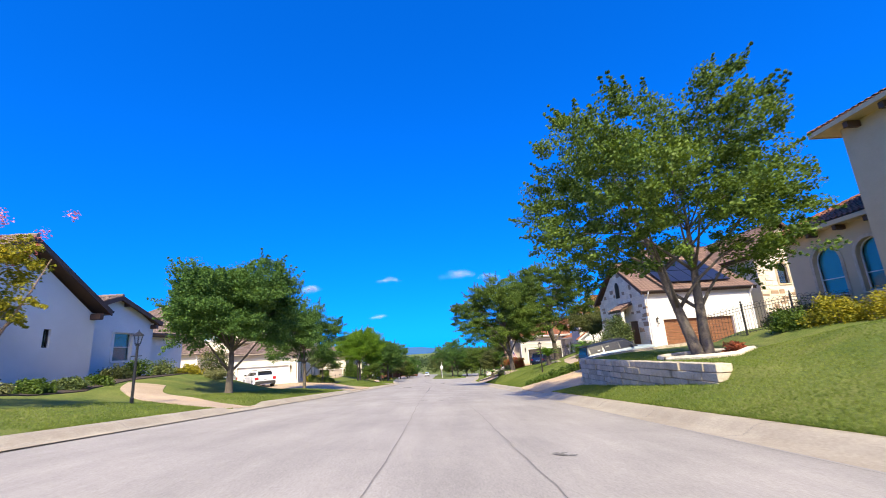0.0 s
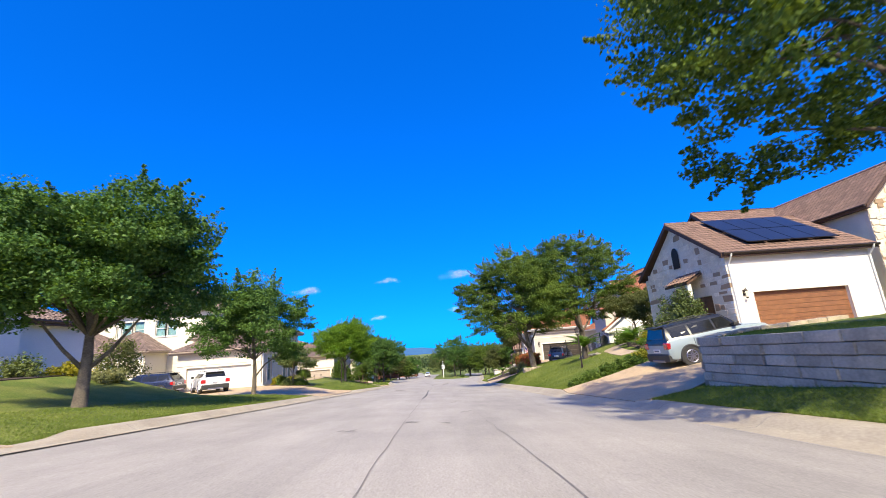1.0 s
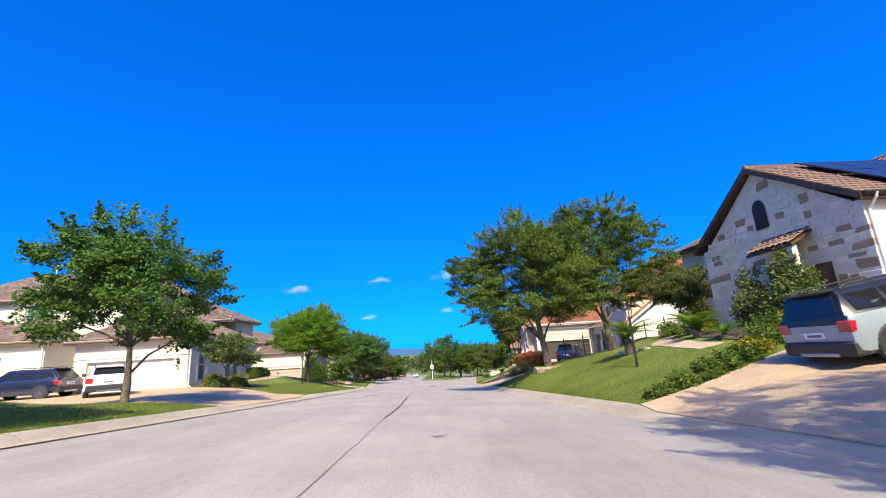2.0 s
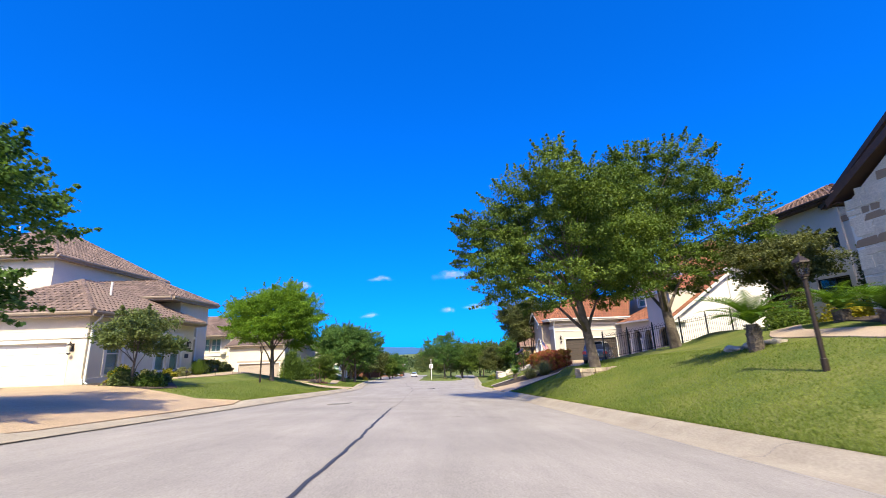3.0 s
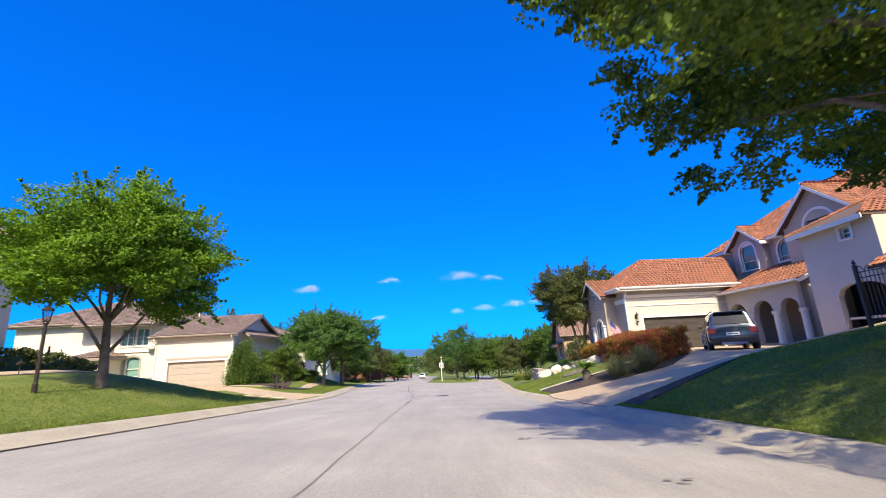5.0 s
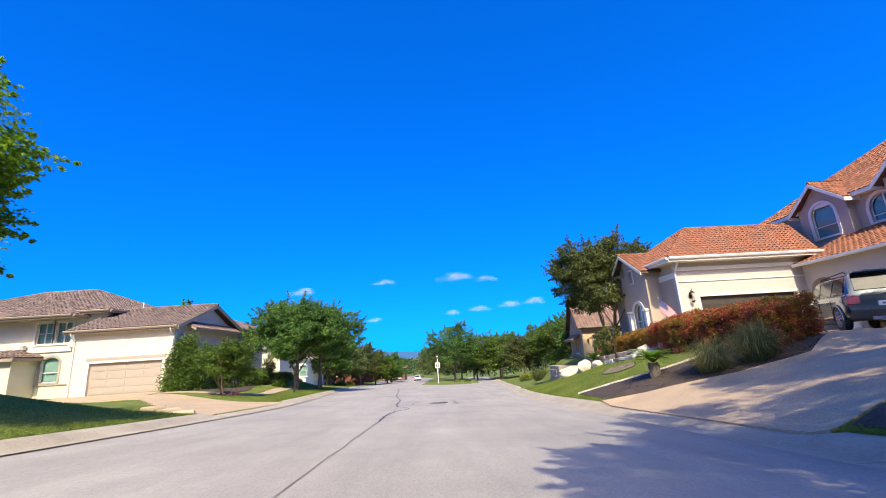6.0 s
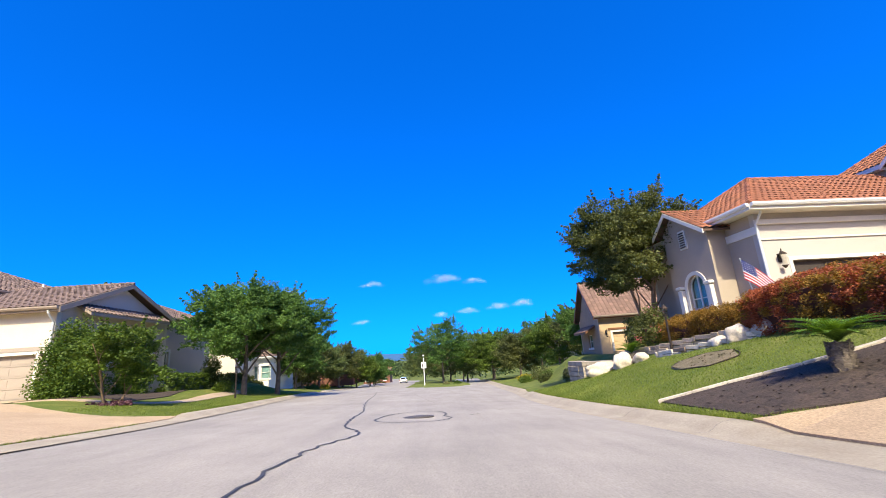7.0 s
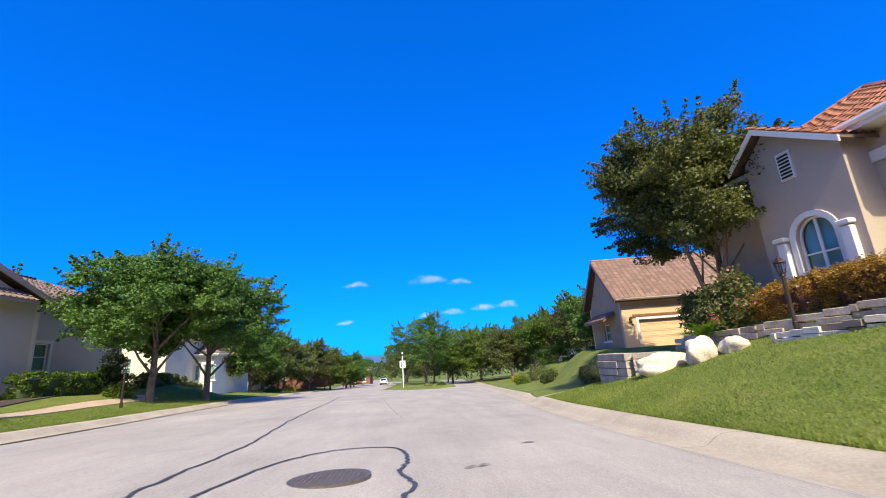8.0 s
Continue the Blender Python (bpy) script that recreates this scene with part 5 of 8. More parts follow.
# red-roofed house with dormers, portico and street wing
R = house_at(12.6, 69.4, -2.05, 3.0, "pale stucco house with terracotta roof and arched windows")
got = add_block(R, 0, 10.9, 0, 7.0, 0, 4.05, {"all": BONE_STUCCO, "W": SAND_STUCCO}, {"S": [(1.1, 6.55, 0, 2.15, 0)]})
a3, n3, o3 = got["S"]
add_garage_door(R, a3, n3, o3[0], DOOR_DARK, "dark sectional garage door")
trim_band(R, -0.05, 7.6, -0.05, 0.0, 2.95, 3.02)
trim_band(R, -0.05, 7.6, -0.10, 0.0, 3.55, 3.75)
trim_band(R, -0.06, 0.0, 0.0, 1.5, 3.2, 3.5)
roof_from_planes(R, [[(-0.62, -0.62, 4.2), (8.0, -0.62, 4.2), (10.4, 3.3, 6.75), (3.3, 3.3, 6.75)], [(-0.62, 7.22, 4.2), (-0.62, -0.62, 4.2), (3.3, 3.3, 6.75)], [(10.4, 7.22, 4.2), (-0.62, 7.22, 4.2), (3.3, 3.3, 6.75), (10.4, 3.3, 6.75)]],
                 [((3.3, 3.3, 6.75), (10.2, 3.3, 6.75)), ((-0.62, -0.62, 4.2), (3.3, 3.3, 6.75)), ((-0.62, 7.22, 4.2), (3.3, 3.3, 6.75))], TILE_RED,
                 [((-0.62, -0.62, 4.2), (8.0, -0.62, 4.2), (0, -1, 0)), ((-0.62, 7.22, 4.2), (-0.62, -0.62, 4.2), (-1, 0, 0))], TRIM, GALV, 300)
sof = Shape()
sof.box(-0.58, 8.0, -0.58, 7.1, 4.0, 4.03)
part("soffit", sof, TRIM, R)
downspout(R, -0.02, 0.05, 4.05)
wall_lantern(R, 0.6, -0.02, 2.2, big=1.3)
got = add_block(R, -0.84, 4.0, 1.5, 4.3, 0, 3.9, SAND_STUCCO, {"W": [(1.0, 2.1, 0.75, 1.65, 0.55)]})
a3, n3, o3 = got["W"]
add_window(R, a3, n3, o3[0], 2, 1, 0.12, TRIM, BLIND, TRIM)
gp = Shape()
gp.prism([(-0.84, 1.5, 3.9), (-0.84, 3.45, 5.12), (-0.84, 4.3, 4.4), (-0.84, 4.3, 3.9)], (0.25, 0, 0))
part("gable_wall", gp, SAND_STUCCO, R)
lv = Shape()
lv.box(-0.89, -0.82, 2.75, 3.2, 3.4, 4.25)
lf = part("louvre_frame", lv, TRIM, R)
for k in range(7):
    lv = Shape()
    lv.box(-0.92, -0.88, 2.81, 3.14, 3.47 + k * 0.105, 3.52 + k * 0.105)
    part("slat", lv, BRONZE, lf)
for yy in (1.85, 3.65):
    pil = Shape()
    pil.box(-1.01, -0.84, yy - 0.12, yy + 0.12, 0, 1.65, bevel=0.02)
    pil.box(-1.07, -0.84, yy - 0.17, yy + 0.17, 1.68, 1.82, bevel=0.03)
    pil.box(-1.05, -0.84, yy - 0.16, yy + 0.16, 0.0, 0.3, bevel=0.03)
    part("pilaster", pil, TRIM, R)
wing = Shape()
south = [(-1.2, 1.2, 3.85), (3.6, 1.2, 3.85), (3.6, 3.45, 5.28), (-1.2, 3.45, 5.28)]
north = [(-1.2, 3.45, 5.28), (3.6, 3.45, 5.28), (3.6, 4.6, 4.35), (-1.2, 4.6, 4.35)]
for pl in (south, north):
    wing.prism(pl, (0, 0, -0.1))
wr = part("wing_roof", wing, ROOF_DECK, R)
wt_ = Shape()
tile_face(wt_, south)
tile_face(wt_, [north[2], north[3], north[0], north[1]])
part("roof_tiles", wt_, TILE_RED, wr, fix=False)["kind"] = "stuff"
for a, b in ((south[0], south[3]), (south[3], north[3])):
    vb = Shape()
    a, b = Vector(a), Vector(b)
    dn = Vector((0, 0, -0.18))
    vb.prism([a + Vector((-0.03, 0, -0.02)), b + Vector((-0.03, 0, -0.02)), b + Vector((-0.03, 0, -0.02)) + dn, a + Vector((-0.03, 0, -0.02)) + dn], (0.05, 0, 0))
    part("verge_board", vb, TRIM, wr)
got = add_block(R, 4.2, 10.9, 7.0, 10, 0, 4.0, SAND_STUCCO, {})
add_roof(R, "hip", 4.2, 10.6, 7.0, 10, 4.1, 22, 0.45, TILE_RED, TRIM, GALV)
# two-storey main part, facing the street: hip roof, two gabled bays, arched windows
got = add_block(R, 11.0, 21, -9.0, 5.55, 0, 7.2, SAND_STUCCO, {"W": [(6.6, 8.1, 5.5, 6.2, 0.75)]})
a3, n3, o3 = got["W"]
add_window(R, a3, n3, o3[0], 2, 1, 0.1, TRIM, BLIND, TRIM)
HIP = 0.72
mz, half = 7.35, 5.7
ys_, yn, xw, xe = -9.45, 6.0, 10.55, 21.95
top_z = mz + half * HIP
roof_from_planes(R, [[(xw, yn, mz), (xw, ys_, mz), (xw + half, ys_ + half, top_z), (xw + half, yn - half, top_z)], [(xe, yn, mz), (xw, yn, mz), (xw + half, yn - half, top_z)], [(xw, ys_, mz), (xe, ys_, mz), (xw + half, ys_ + half, top_z)], [(xe, ys_, mz), (xe, yn, mz), (xw + half, yn - half, top_z), (xw + half, ys_ + half, top_z)]],
                 [((xw, yn, mz), (xw + half, yn - half, top_z)), ((xw, ys_, mz), (xw + half, ys_ + half, top_z)), ((xw + half, yn - half, top_z), (xw + half, ys_ + half, top_z))], TILE_RED,
                 [((xw, yn, mz), (xw, ys_, mz), (-1, 0, 0)), ((xw, ys_, mz), (xe, ys_, mz), (0, -1, 0)), ((xe, yn, mz), (xw, yn, mz), (0, 1, 0))], TRIM)
sof = Shape()
sof.box(xw + 0.05, xe - 0.05, ys_ + 0.05, yn - 0.05, mz - 0.2, mz - 0.17)
part("soffit", sof, TRIM, R)


def gabled_bay(y0, y1, x, top, rise, win, over=0.35):
    """A bay that stands out of the main wall, with a gable and an arched window towards the street."""
    mid, run = (y0 + y1) / 2, (y1 - y0) / 2 + over
    slope = rise / ((y1 - y0) / 2)
    g = add_block(R, x, 12.4, y0, y1, 3.0, top, SAND_STUCCO, {"W": [win]}, {"W": ((y1 - y0) / 2, top + rise)}, foot=0)
    a, n, o = g["W"]
    add_window(R, a, n, o[0], 2 if win[1] - win[0] > 1.8 else 1, 1, 0.1, TRIM, BLIND, TRIM)
    lo, hi, xf, xb = top - over * slope, top + rise, x - 0.4, 16.0
    planes = [[(xf, mid - run, lo), (xb, mid - run, lo), (xb, mid, hi), (xf, mid, hi)], [(xb, mid + run, lo), (xf, mid + run, lo), (xf, mid, hi), (xb, mid, hi)]]
    planes = [[(px_, py_, pz_ + 0.09) for px_, py_, pz_ in pl_q] for pl_q in planes]
    roof_from_planes(R, planes, [((xf, mid, hi + 0.09), (xb, mid, hi + 0.09))], TILE_RED, [((xf, mid - run, lo + 0.07), (xf, mid, hi + 0.07), (-1, 0, 0)), ((xf, mid, hi + 0.07), (xf, mid + run, lo + 0.07), (-1, 0, 0)), ((xf, mid - run, lo + 0.07), (xb, mid - run, lo + 0.07), (0, -1, 0)), ((xf, mid + run, lo + 0.07), (xb, mid + run, lo + 0.07), (0, 1, 0))], TRIM)


gabled_bay(-0.4, 2.55, 10.5, 7.35, 1.2, (0.75, 2.2, 5.35, 6.65, 0.72))
gabled_bay(-7.6, -2.7, 10.2, 7.35, 2.1, (1.5, 3.5, 5.7, 6.9, 1.0))
# arcaded portico with a lean-to roof
sh, a3, n3 = wall_shape((7.25, 0.2), (7.25, -6.0), -0.3, 3.6, 0.35, [(0.35, 1.9, -0.3, 1.95, 0.75), (2.45, 4.0, -0.3, 1.95, 0.75), (4.5, 5.85, -0.3, 1.95, 0.67)])
portico = part("portico", sh, BONE_STUCCO, R, "arched entrance portico")
sh, a3, n3 = wall_shape((7.25, -6.0), (11.0, -6.0), -0.3, 3.6, 0.3, [])
part("side_wall", sh, BONE_STUCCO, portico)
for yy in (-1.97, -4.05, -5.92):
    col = Shape()
    col.tube([(7.18, yy, 0), (7.18, yy, 0.15), (7.18, yy, 0.16), (7.18, yy, 1.75), (7.18, yy, 1.77), (7.18, yy, 1.95)], [0.24, 0.24, 0.19, 0.17, 0.24, 0.24], 14)
    part("column", col, TRIM, portico)
ed = Shape()
ed.box(10.9, 10.98, -4.9, -3.8, 0, 2.35, bevel=0.01)
part("front_door", ed, BROWN_WOOD, portico, "dark timber front door in the portico's shade")
fl = Shape()
fl.box(7.3, 11.0, -6.0, 0.2, -0.2, 0.06)
part("porch_floor", fl, PATH, portico)
wall_lantern(R, 10.98, -3.3, 2.0, (-1, 0), 1.2)
lean = Shape()
pl = [(6.75, 0.35, 3.55), (6.75, -6.4, 3.55), (10.98, -6.4, 5.3), (10.98, 0.35, 5.3)]
lean.prism(pl, (0, 0, -0.12))
lr = part("lean_to_roof", lean, ROOF_DECK, R)
lt = Shape()
tile_face(lt, pl)
part("roof_tiles", lt, TILE_RED, lr, fix=False)["kind"] = "stuff"
g = Shape()
g.prism([(6.74, 0.35, 3.58), (6.6, 0.35, 3.58), (6.62, 0.35, 3.46), (6.74, 0.35, 3.42)], (0, -6.75, 0))
part("gutter", g, GALV, R)
vb = Shape()
vb.prism([(6.75, -6.42, 3.53), (10.98, -6.42, 5.28), (10.98, -6.42, 5.06), (6.75, -6.42, 3.31)], (0, -0.05, 0))
part("verge_board", vb, TRIM, R)

# white house with red roofs behind the iron fence: lean-to side, high rear part, grey wing towards the street
N = house_at(18.4, 57.1, -0.9, -2.0, "white stucco house with steep terracotta roofs behind an iron fence")
side = Shape()
side.prism([(0.0, 0, -1.4), (4.6, 0, -1.4), (4.6, 0, 5.3), (0.0, 0, 2.2)], (0, 0.25, 0))
part("wall", side, WHITE_STUCCO, N)
got = add_block(N, 4.62, 15.0, 0.0, 5.2, 0, 5.55, WHITE_STUCCO, {}, foot=1.4)
add_roof(N, "hip", 4.62, 15.0, 0.0, 5.2, 5.65, 34, 0.45, TILE_RED, TRIM, GALV)
got = add_block(N, 0.0, 4.6, 0.27, 4.2, 0, 4.25, GREY_STUCCO, {"W": [(1.35, 3.75, -0.6, 1.0, 0.5), (2.3, 2.8, 3.5, 4.0, 0)]}, foot=1.4)
a3, n3, o3 = got["W"]
add_window(N, a3, n3, o3[1], 1, 1, 0.1, TRIM, BLIND, TRIM)
# added near-black sheet: paints the shade seen through the arch
back = Shape()
back.box(1.6, 1.7, 0.6, 3.9, -0.9, 3.0)
part("porch_shade_sheet", back, DARK_ROOM, N)
roof_from_planes(N, [[(-0.45, 0.25, 4.3), (-0.45, 4.5, 4.3), (2.2, 2.38, 5.55)][::-1], [(-0.45, 0.25, 4.3), (4.7, 0.25, 4.3), (4.7, 2.38, 5.55), (2.2, 2.38, 5.55)], [(4.7, 4.5, 4.3), (-0.45, 4.5, 4.3), (2.2, 2.38, 5.55), (4.7, 2.38, 5.55)]],
                 [((-0.45, 0.25, 4.3), (2.2, 2.38, 5.55)), ((-0.45, 4.5, 4.3), (2.2, 2.38, 5.55)), ((2.2, 2.38, 5.55), (4.7, 2.38, 5.55))], TILE_RED, [((-0.45, 4.5, 4.3), (-0.45, 0.25, 4.3), (-1, 0, 0))], TRIM)
# the lean-to roof with its verge over the white wall and a boxed end at the low corner
roof_from_planes(N, [[(-0.5, 0.6, 1.98), (-0.5, -0.4, 1.98), (4.62, -0.4, 5.52), (4.62, 0.6, 5.52)]], [], TILE_RED, [((-0.5, -0.4, 1.98), (4.62, -0.4, 5.52), (0, -1, 0))], TRIM)
box_end = Shape()
box_end.box(-0.45, 0.75, -0.38, 0.0, 1.72, 1.92, bevel=0.02)
part("eave_return", box_end, TRIM, N)
downspout(N, 4.5, 0, 5.3)
got = add_block(N, 7.6, 13.0, -2.6, -0.05, 0, 2.3, TAN_BOARD, {}, foot=1.4)
add_roof(N, "hip", 7.6, 13.0, -2.6, -0.05, 2.35, 18, 0.3, TILE_RED, FASCIA_TAN, None)

# cream house: garage gable end-on to the street, two-storey rear
G = house_at(-16.8, 74.6, -3.2, 0.0, "cream stucco house with brown tile roof and beige garage door")
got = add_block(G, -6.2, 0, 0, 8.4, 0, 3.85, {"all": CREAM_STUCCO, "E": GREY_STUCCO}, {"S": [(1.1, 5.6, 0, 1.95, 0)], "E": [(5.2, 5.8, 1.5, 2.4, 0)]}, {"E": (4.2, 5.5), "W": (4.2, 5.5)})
a3, n3, o3 = got["S"]
add_garage_door(G, a3, n3, o3[0], DOOR_BEIGE, "beige sectional garage door")
s = Shape()
s.prism([(-5.3, -0.05, 2.1), (-0.4, -0.05, 2.1), (-0.4, -0.05, 2.28), (-5.3, -0.05, 2.28)], (0, 0.05, 0))
part("lintel", s, DOOR_BEIGE, G)
a3, n3, o3 = got["E"]
add_window(G, a3, n3, o3[0], 1, 1, 0.1, TRIM, DARK_ROOM)
add_roof(G, "gable_x", -6.2, 0, 0, 8.4, 4.0, 21, 0.4, TILE_BROWN, FASCIA_TAN, FASCIA_TAN, near=((0, 180),))
pent = Shape()
pp = [(0.75, 1.0, 3.85), (0.75, 7.4, 3.85), (0.0, 7.4, 4.3), (0.0, 1.0, 4.3)]
pent.prism(pp, (0, 0, -0.14))
pr = part("pent_roof", pent, FASCIA_TAN, G, "narrow tiled pent roof across the gable")
pt = Shape()
tile_face(pt, pp)
part("pent_tiles", pt, TILE_BROWN, pr, fix=False)["kind"] = "stuff"
downspout(G, -0.05, 0, 3.85)
downspout(G, -6.15, 0, 3.85)
wall_lantern(G, -0.25, -0.02, 1.75)
got = add_block(G, -20, -6.2, 2.4, 12, 0, 5.4, CREAM_STUCCO, {"S": [(9.75, 10.95, 0.95, 2.25, 0.35), (9.1, 10.2, 3.5, 4.95, 0), (10.4, 11.5, 3.5, 4.95, 0), (3.4, 7.8, 0, 2.2, 0.6)]})
a3, n3, o3 = got["S"]
add_window(G, a3, n3, o3[0], 1, 1, 0.1, TRIM, BLIND, DOOR_BEIGE)
add_window(G, a3, n3, o3[1], 2, 1, 0.1, TRIM, BLIND, TRIM)
add_window(G, a3, n3, o3[2], 2, 1, 0.1, TRIM, BLIND, TRIM)
add_garage_door(G, a3, n3, o3[3][:4] + (0,), DOOR_BEIGE, "beige second garage door under a shallow arch")
trim_band(G, -20, -6.2, 2.30, 2.4, 2.95, 3.15)
trim_band(G, -20, -6.2, 2.34, 2.4, 0.75, 0.85, DOOR_BEIGE)
for xx in (-11.6, -8.0):
    u = Shape()
    u.tube([(xx, 2.1, 3.15), (xx, 2.1, 3.2), (xx, 2.1, 3.45), (xx, 2.1, 3.55)], [0.18, 0.32, 0.34, 0.25], 12)
    part("urn", u, TRIM, G)
add_roof(G, "hip", -20, -6.2, 2.4, 12, 5.6, 24, 0.5, TILE_BROWN, FASCIA_TAN, FASCIA_TAN)
add_roof(G, "hip", -13.5, -8, 1.6, 8, 5.3, 24, 0.5, TILE_BROWN, FASCIA_TAN, FASCIA_TAN)
got = add_block(G, -13.2, -10.5, 0.6, 2.38, 0, 2.55, CREAM_STUCCO, {"S": [(0.7, 1.9, 0, 2.05, 0)]})
entry = Shape()
entry.box(-12.48, -11.32, 0.72, 0.77, 0, 2.03)
part("front_door", entry, DOOR_BEIGE, G)
add_roof(G, "hip", -13.2, -10.5, 0.6, 2.38, 2.62, 20, 0.35, TILE_BROWN, FASCIA_TAN, None)
got = add_block(G, -7.5, -1.0, 8.4, 16, 0, 4.2, GREY_STUCCO, {"E": [(1.2, 2.1, 0.9, 2.2, 0)]})
a3, n3, o3 = got["E"]
add_window(G, a3, n3, o3[0], 1, 1, 0.1, TRIM, BLIND, TRIM)
add_roof(G, "hip", -7.5, -1.0, 8.4, 16, 4.4, 24, 0.5, TILE_BROWN, FASCIA_TAN, FASCIA_TAN)
for xx, yy in ((-7.0, 7.0), (-11.5, 7.5)):
    vent = Shape()
    vent.tube([(xx, yy, 5.9), (xx, yy, 6.7 if xx > -8 else 8.0)], 0.05, 8)
    part("roof_vent", vent, TRIM, G)

# long cream house: garage wing near the street, two-storey rear, low wing
L = house_at(-14.95, 44.2, -1.45, 0.0, "cream stucco house with brown barrel-tile roofs and white garage")
got = add_block(L, -6.8, 0, 0, 8.25, 0, 3.0, CREAM_STUCCO, {"S": [(0.8, 6.0, 0, 1.8, 0)], "E": [(4.72, 5.72, 0.34, 2.26, 0), (5.98, 6.98, 0.34, 2.26, 0), (1.2, 2.2, 0.34, 2.26, 0)]})
a3, n3, o3 = got["S"]
add_garage_door(L, a3, n3, o3[0], WHITE_STUCCO, "white sectional garage door")
trim_band(L, -6.8, 0.0, -0.05, 0, 1.98, 2.2)
trim_band(L, 0.0, 0.07, 0, 8.25, -0.1, 0.26)
a3, n3, o3 = got["E"]
for o in o3:
    add_window(L, a3, n3, o, 1, 1, 0.1, TRIM, BLIND, TRIM)
add_roof(L, "hip", -6.8, 0, 0, 8.25, 3.1, 28, 0.42, TILE_BROWN, FASCIA_TAN, FASCIA_TAN, near=((2, 300),))
downspout(L, 0.0, 0.1, 3.0, (1, 0))
wall_lantern(L, -0.55, -0.02, 1.55)
wall_lantern(L, 0.02, 7.6, 1.75, (1, 0), 0.9)
pl_ = Shape()
pl_.box(0.0, 0.03, 7.45, 7.8, 1.0, 1.25, bevel=0.008)
part("name_plate", pl_, BRONZE, L, "small dark wall plaque")
vp = Shape()
vp.tube([(-1.7, 3.2, 4.3), (-1.7, 3.2, 5.0)], 0.05, 8)
part("roof_vent", vp, TRIM, L)
got = add_block(L, -9.4, -1.0, 8.25, 11.6, 0, 4.55, CREAM_STUCCO, {"E": [(1.2, 2.0, 0.42, 2.2, 0), (1.2, 2.0, 2.3, 2.95, 0)]})
a3, n3, o3 = got["E"]
add_window(L, a3, n3, o3[0], 1, 1, 0.1, TRIM, BLIND, TRIM)
add_window(L, a3, n3, o3[1], 1, 0, 0.1, TRIM, BLIND, TRIM, sill=False)
wall_lantern(L, -0.98, 8.75, 1.7, (1, 0), 0.8)
add_roof(L, "hip", -9.4, -1.0, 7.0, 11.6, 4.65, 27, 0.45, TILE_BROWN, FASCIA_TAN, FASCIA_TAN)
got = add_block(L, -17.6, -8.8, 7.6, 18, 0, 7.5, CREAM_STUCCO, {"S": [(0.3, 1.35, 5.15, 6.75, 0), (1.55, 2.6, 5.15, 6.75, 0), (3.7, 4.7, 5.15, 6.75, 0), (4.85, 5.85, 5.15, 6.75, 0), (3.9, 4.9, 0.4, 3.2, 0)]})
a3, n3, o3 = got["S"]
for o in o3:
    add_window(L, a3, n3, o, 1, 1, 0.1, TRIM, BLIND, TRIM)
add_roof(L, "hip", -17.6, -8.8, 7.6, 18, 7.6, 33, 0.5, TILE_BROWN, FASCIA_TAN, FASCIA_TAN)
got = add_block(L, -27, -17.6, 10.2, 18, 0, 7.5, CREAM_STUCCO, {"S": [(7.2, 8.6, 5.4, 6.7, 0)]})
a3, n3, o3 = got["S"]
add_window(L, a3, n3, o3[0], 2, 1, 0.1, TRIM, BLIND, TRIM)
add_roof(L, "hip", -27, -16.0, 10.2, 18, 7.6, 33, 0.5, TILE_BROWN, FASCIA_TAN, FASCIA_TAN)
for xx, yy, z0, z1 in ((-14.2, 10.4, 9.2, 10.6), (-19.6, 12.4, 9.4, 11.4)):
    vent = Shape()
    vent.tube([(xx, yy, z0), (xx, yy, z1)], 0.06, 8)
    part("roof_vent", vent, TRIM, L)
got = add_block(L, -17.8, -12.5, 4.4, 7.6, 0, 3.55, CREAM_STUCCO, {"S": [(1.7, 2.4, 1.75, 2.7, 0)]})
a3, n3, o3 = got["S"]
add_window(L, a3, n3, o3[0], 1, 1, 0.1, TRIM, BLIND, TRIM)
add_roof(L, "hip", -17.8, -12.5, 4.4, 9.6, 3.65, 33, 0.45, TILE_BROWN, FASCIA_TAN, FASCIA_TAN)
downspout(L, -12.6, 4.4, 3.6)
got = add_block(L, -26, -17.8, 5.4, 10.2, 0, 3.9, CREAM_STUCCO, {"S": [(4.2, 8.2, 0, 2.2, 0)]})
a3, n3, o3 = got["S"]
add_garage_door(L, a3, n3, o3[0], WHITE_STUCCO, "white sectional garage door of the rear wing")
add_roof(L, "hip", -26, -17.8, 5.4, 10.6, 4.0, 33, 0.45, TILE_BROWN, FASCIA_TAN, FASCIA_TAN)
# white gabled house at the start of the street
W = house_at(-18.3, 23.1, 0.45, 0.0, "white stucco gabled house with dark timber eaves")
got = add_block(W, -10, 0.9, -10.0, -1.7, 0, 3.3, WHITE_STUCCO, {"E": [(0.9, 2.3, 0.7, 2.6, 0), (5.6, 5.95, 1.6, 2.4, 0)]}, {"E": (4.15, 5.8), "W": (4.15, 5.8)})
a3, n3, o3 = got["E"]
add_window(W, a3, n3, o3[0], 1, 1, 0.1, TRIM, BLIND)
add_window(W, a3, n3, o3[1], 1, 0, 0.1, BRONZE, DARK_ROOM, sill=False)
add_roof(W, "gable_x", -10, 0.9, -10.0, -1.7, 3.45, 31, 0.45, TILE_BROWN, BROWN_WOOD, BRONZE)
for yy in (-9.9, -2.05):
    cor = Shape()
    cor.box(0.9, 1.38, yy, yy + 0.25, 2.95, 3.25, bevel=0.03)
    part("corbel", cor, BROWN_WOOD, W)
aw = Shape()
aw.prism([(0.9, -9.8, 3.1), (0.9, -6.6, 3.1), (2.0, -6.6, 2.65), (2.0, -9.8, 2.65)], (0, 0, -0.1))
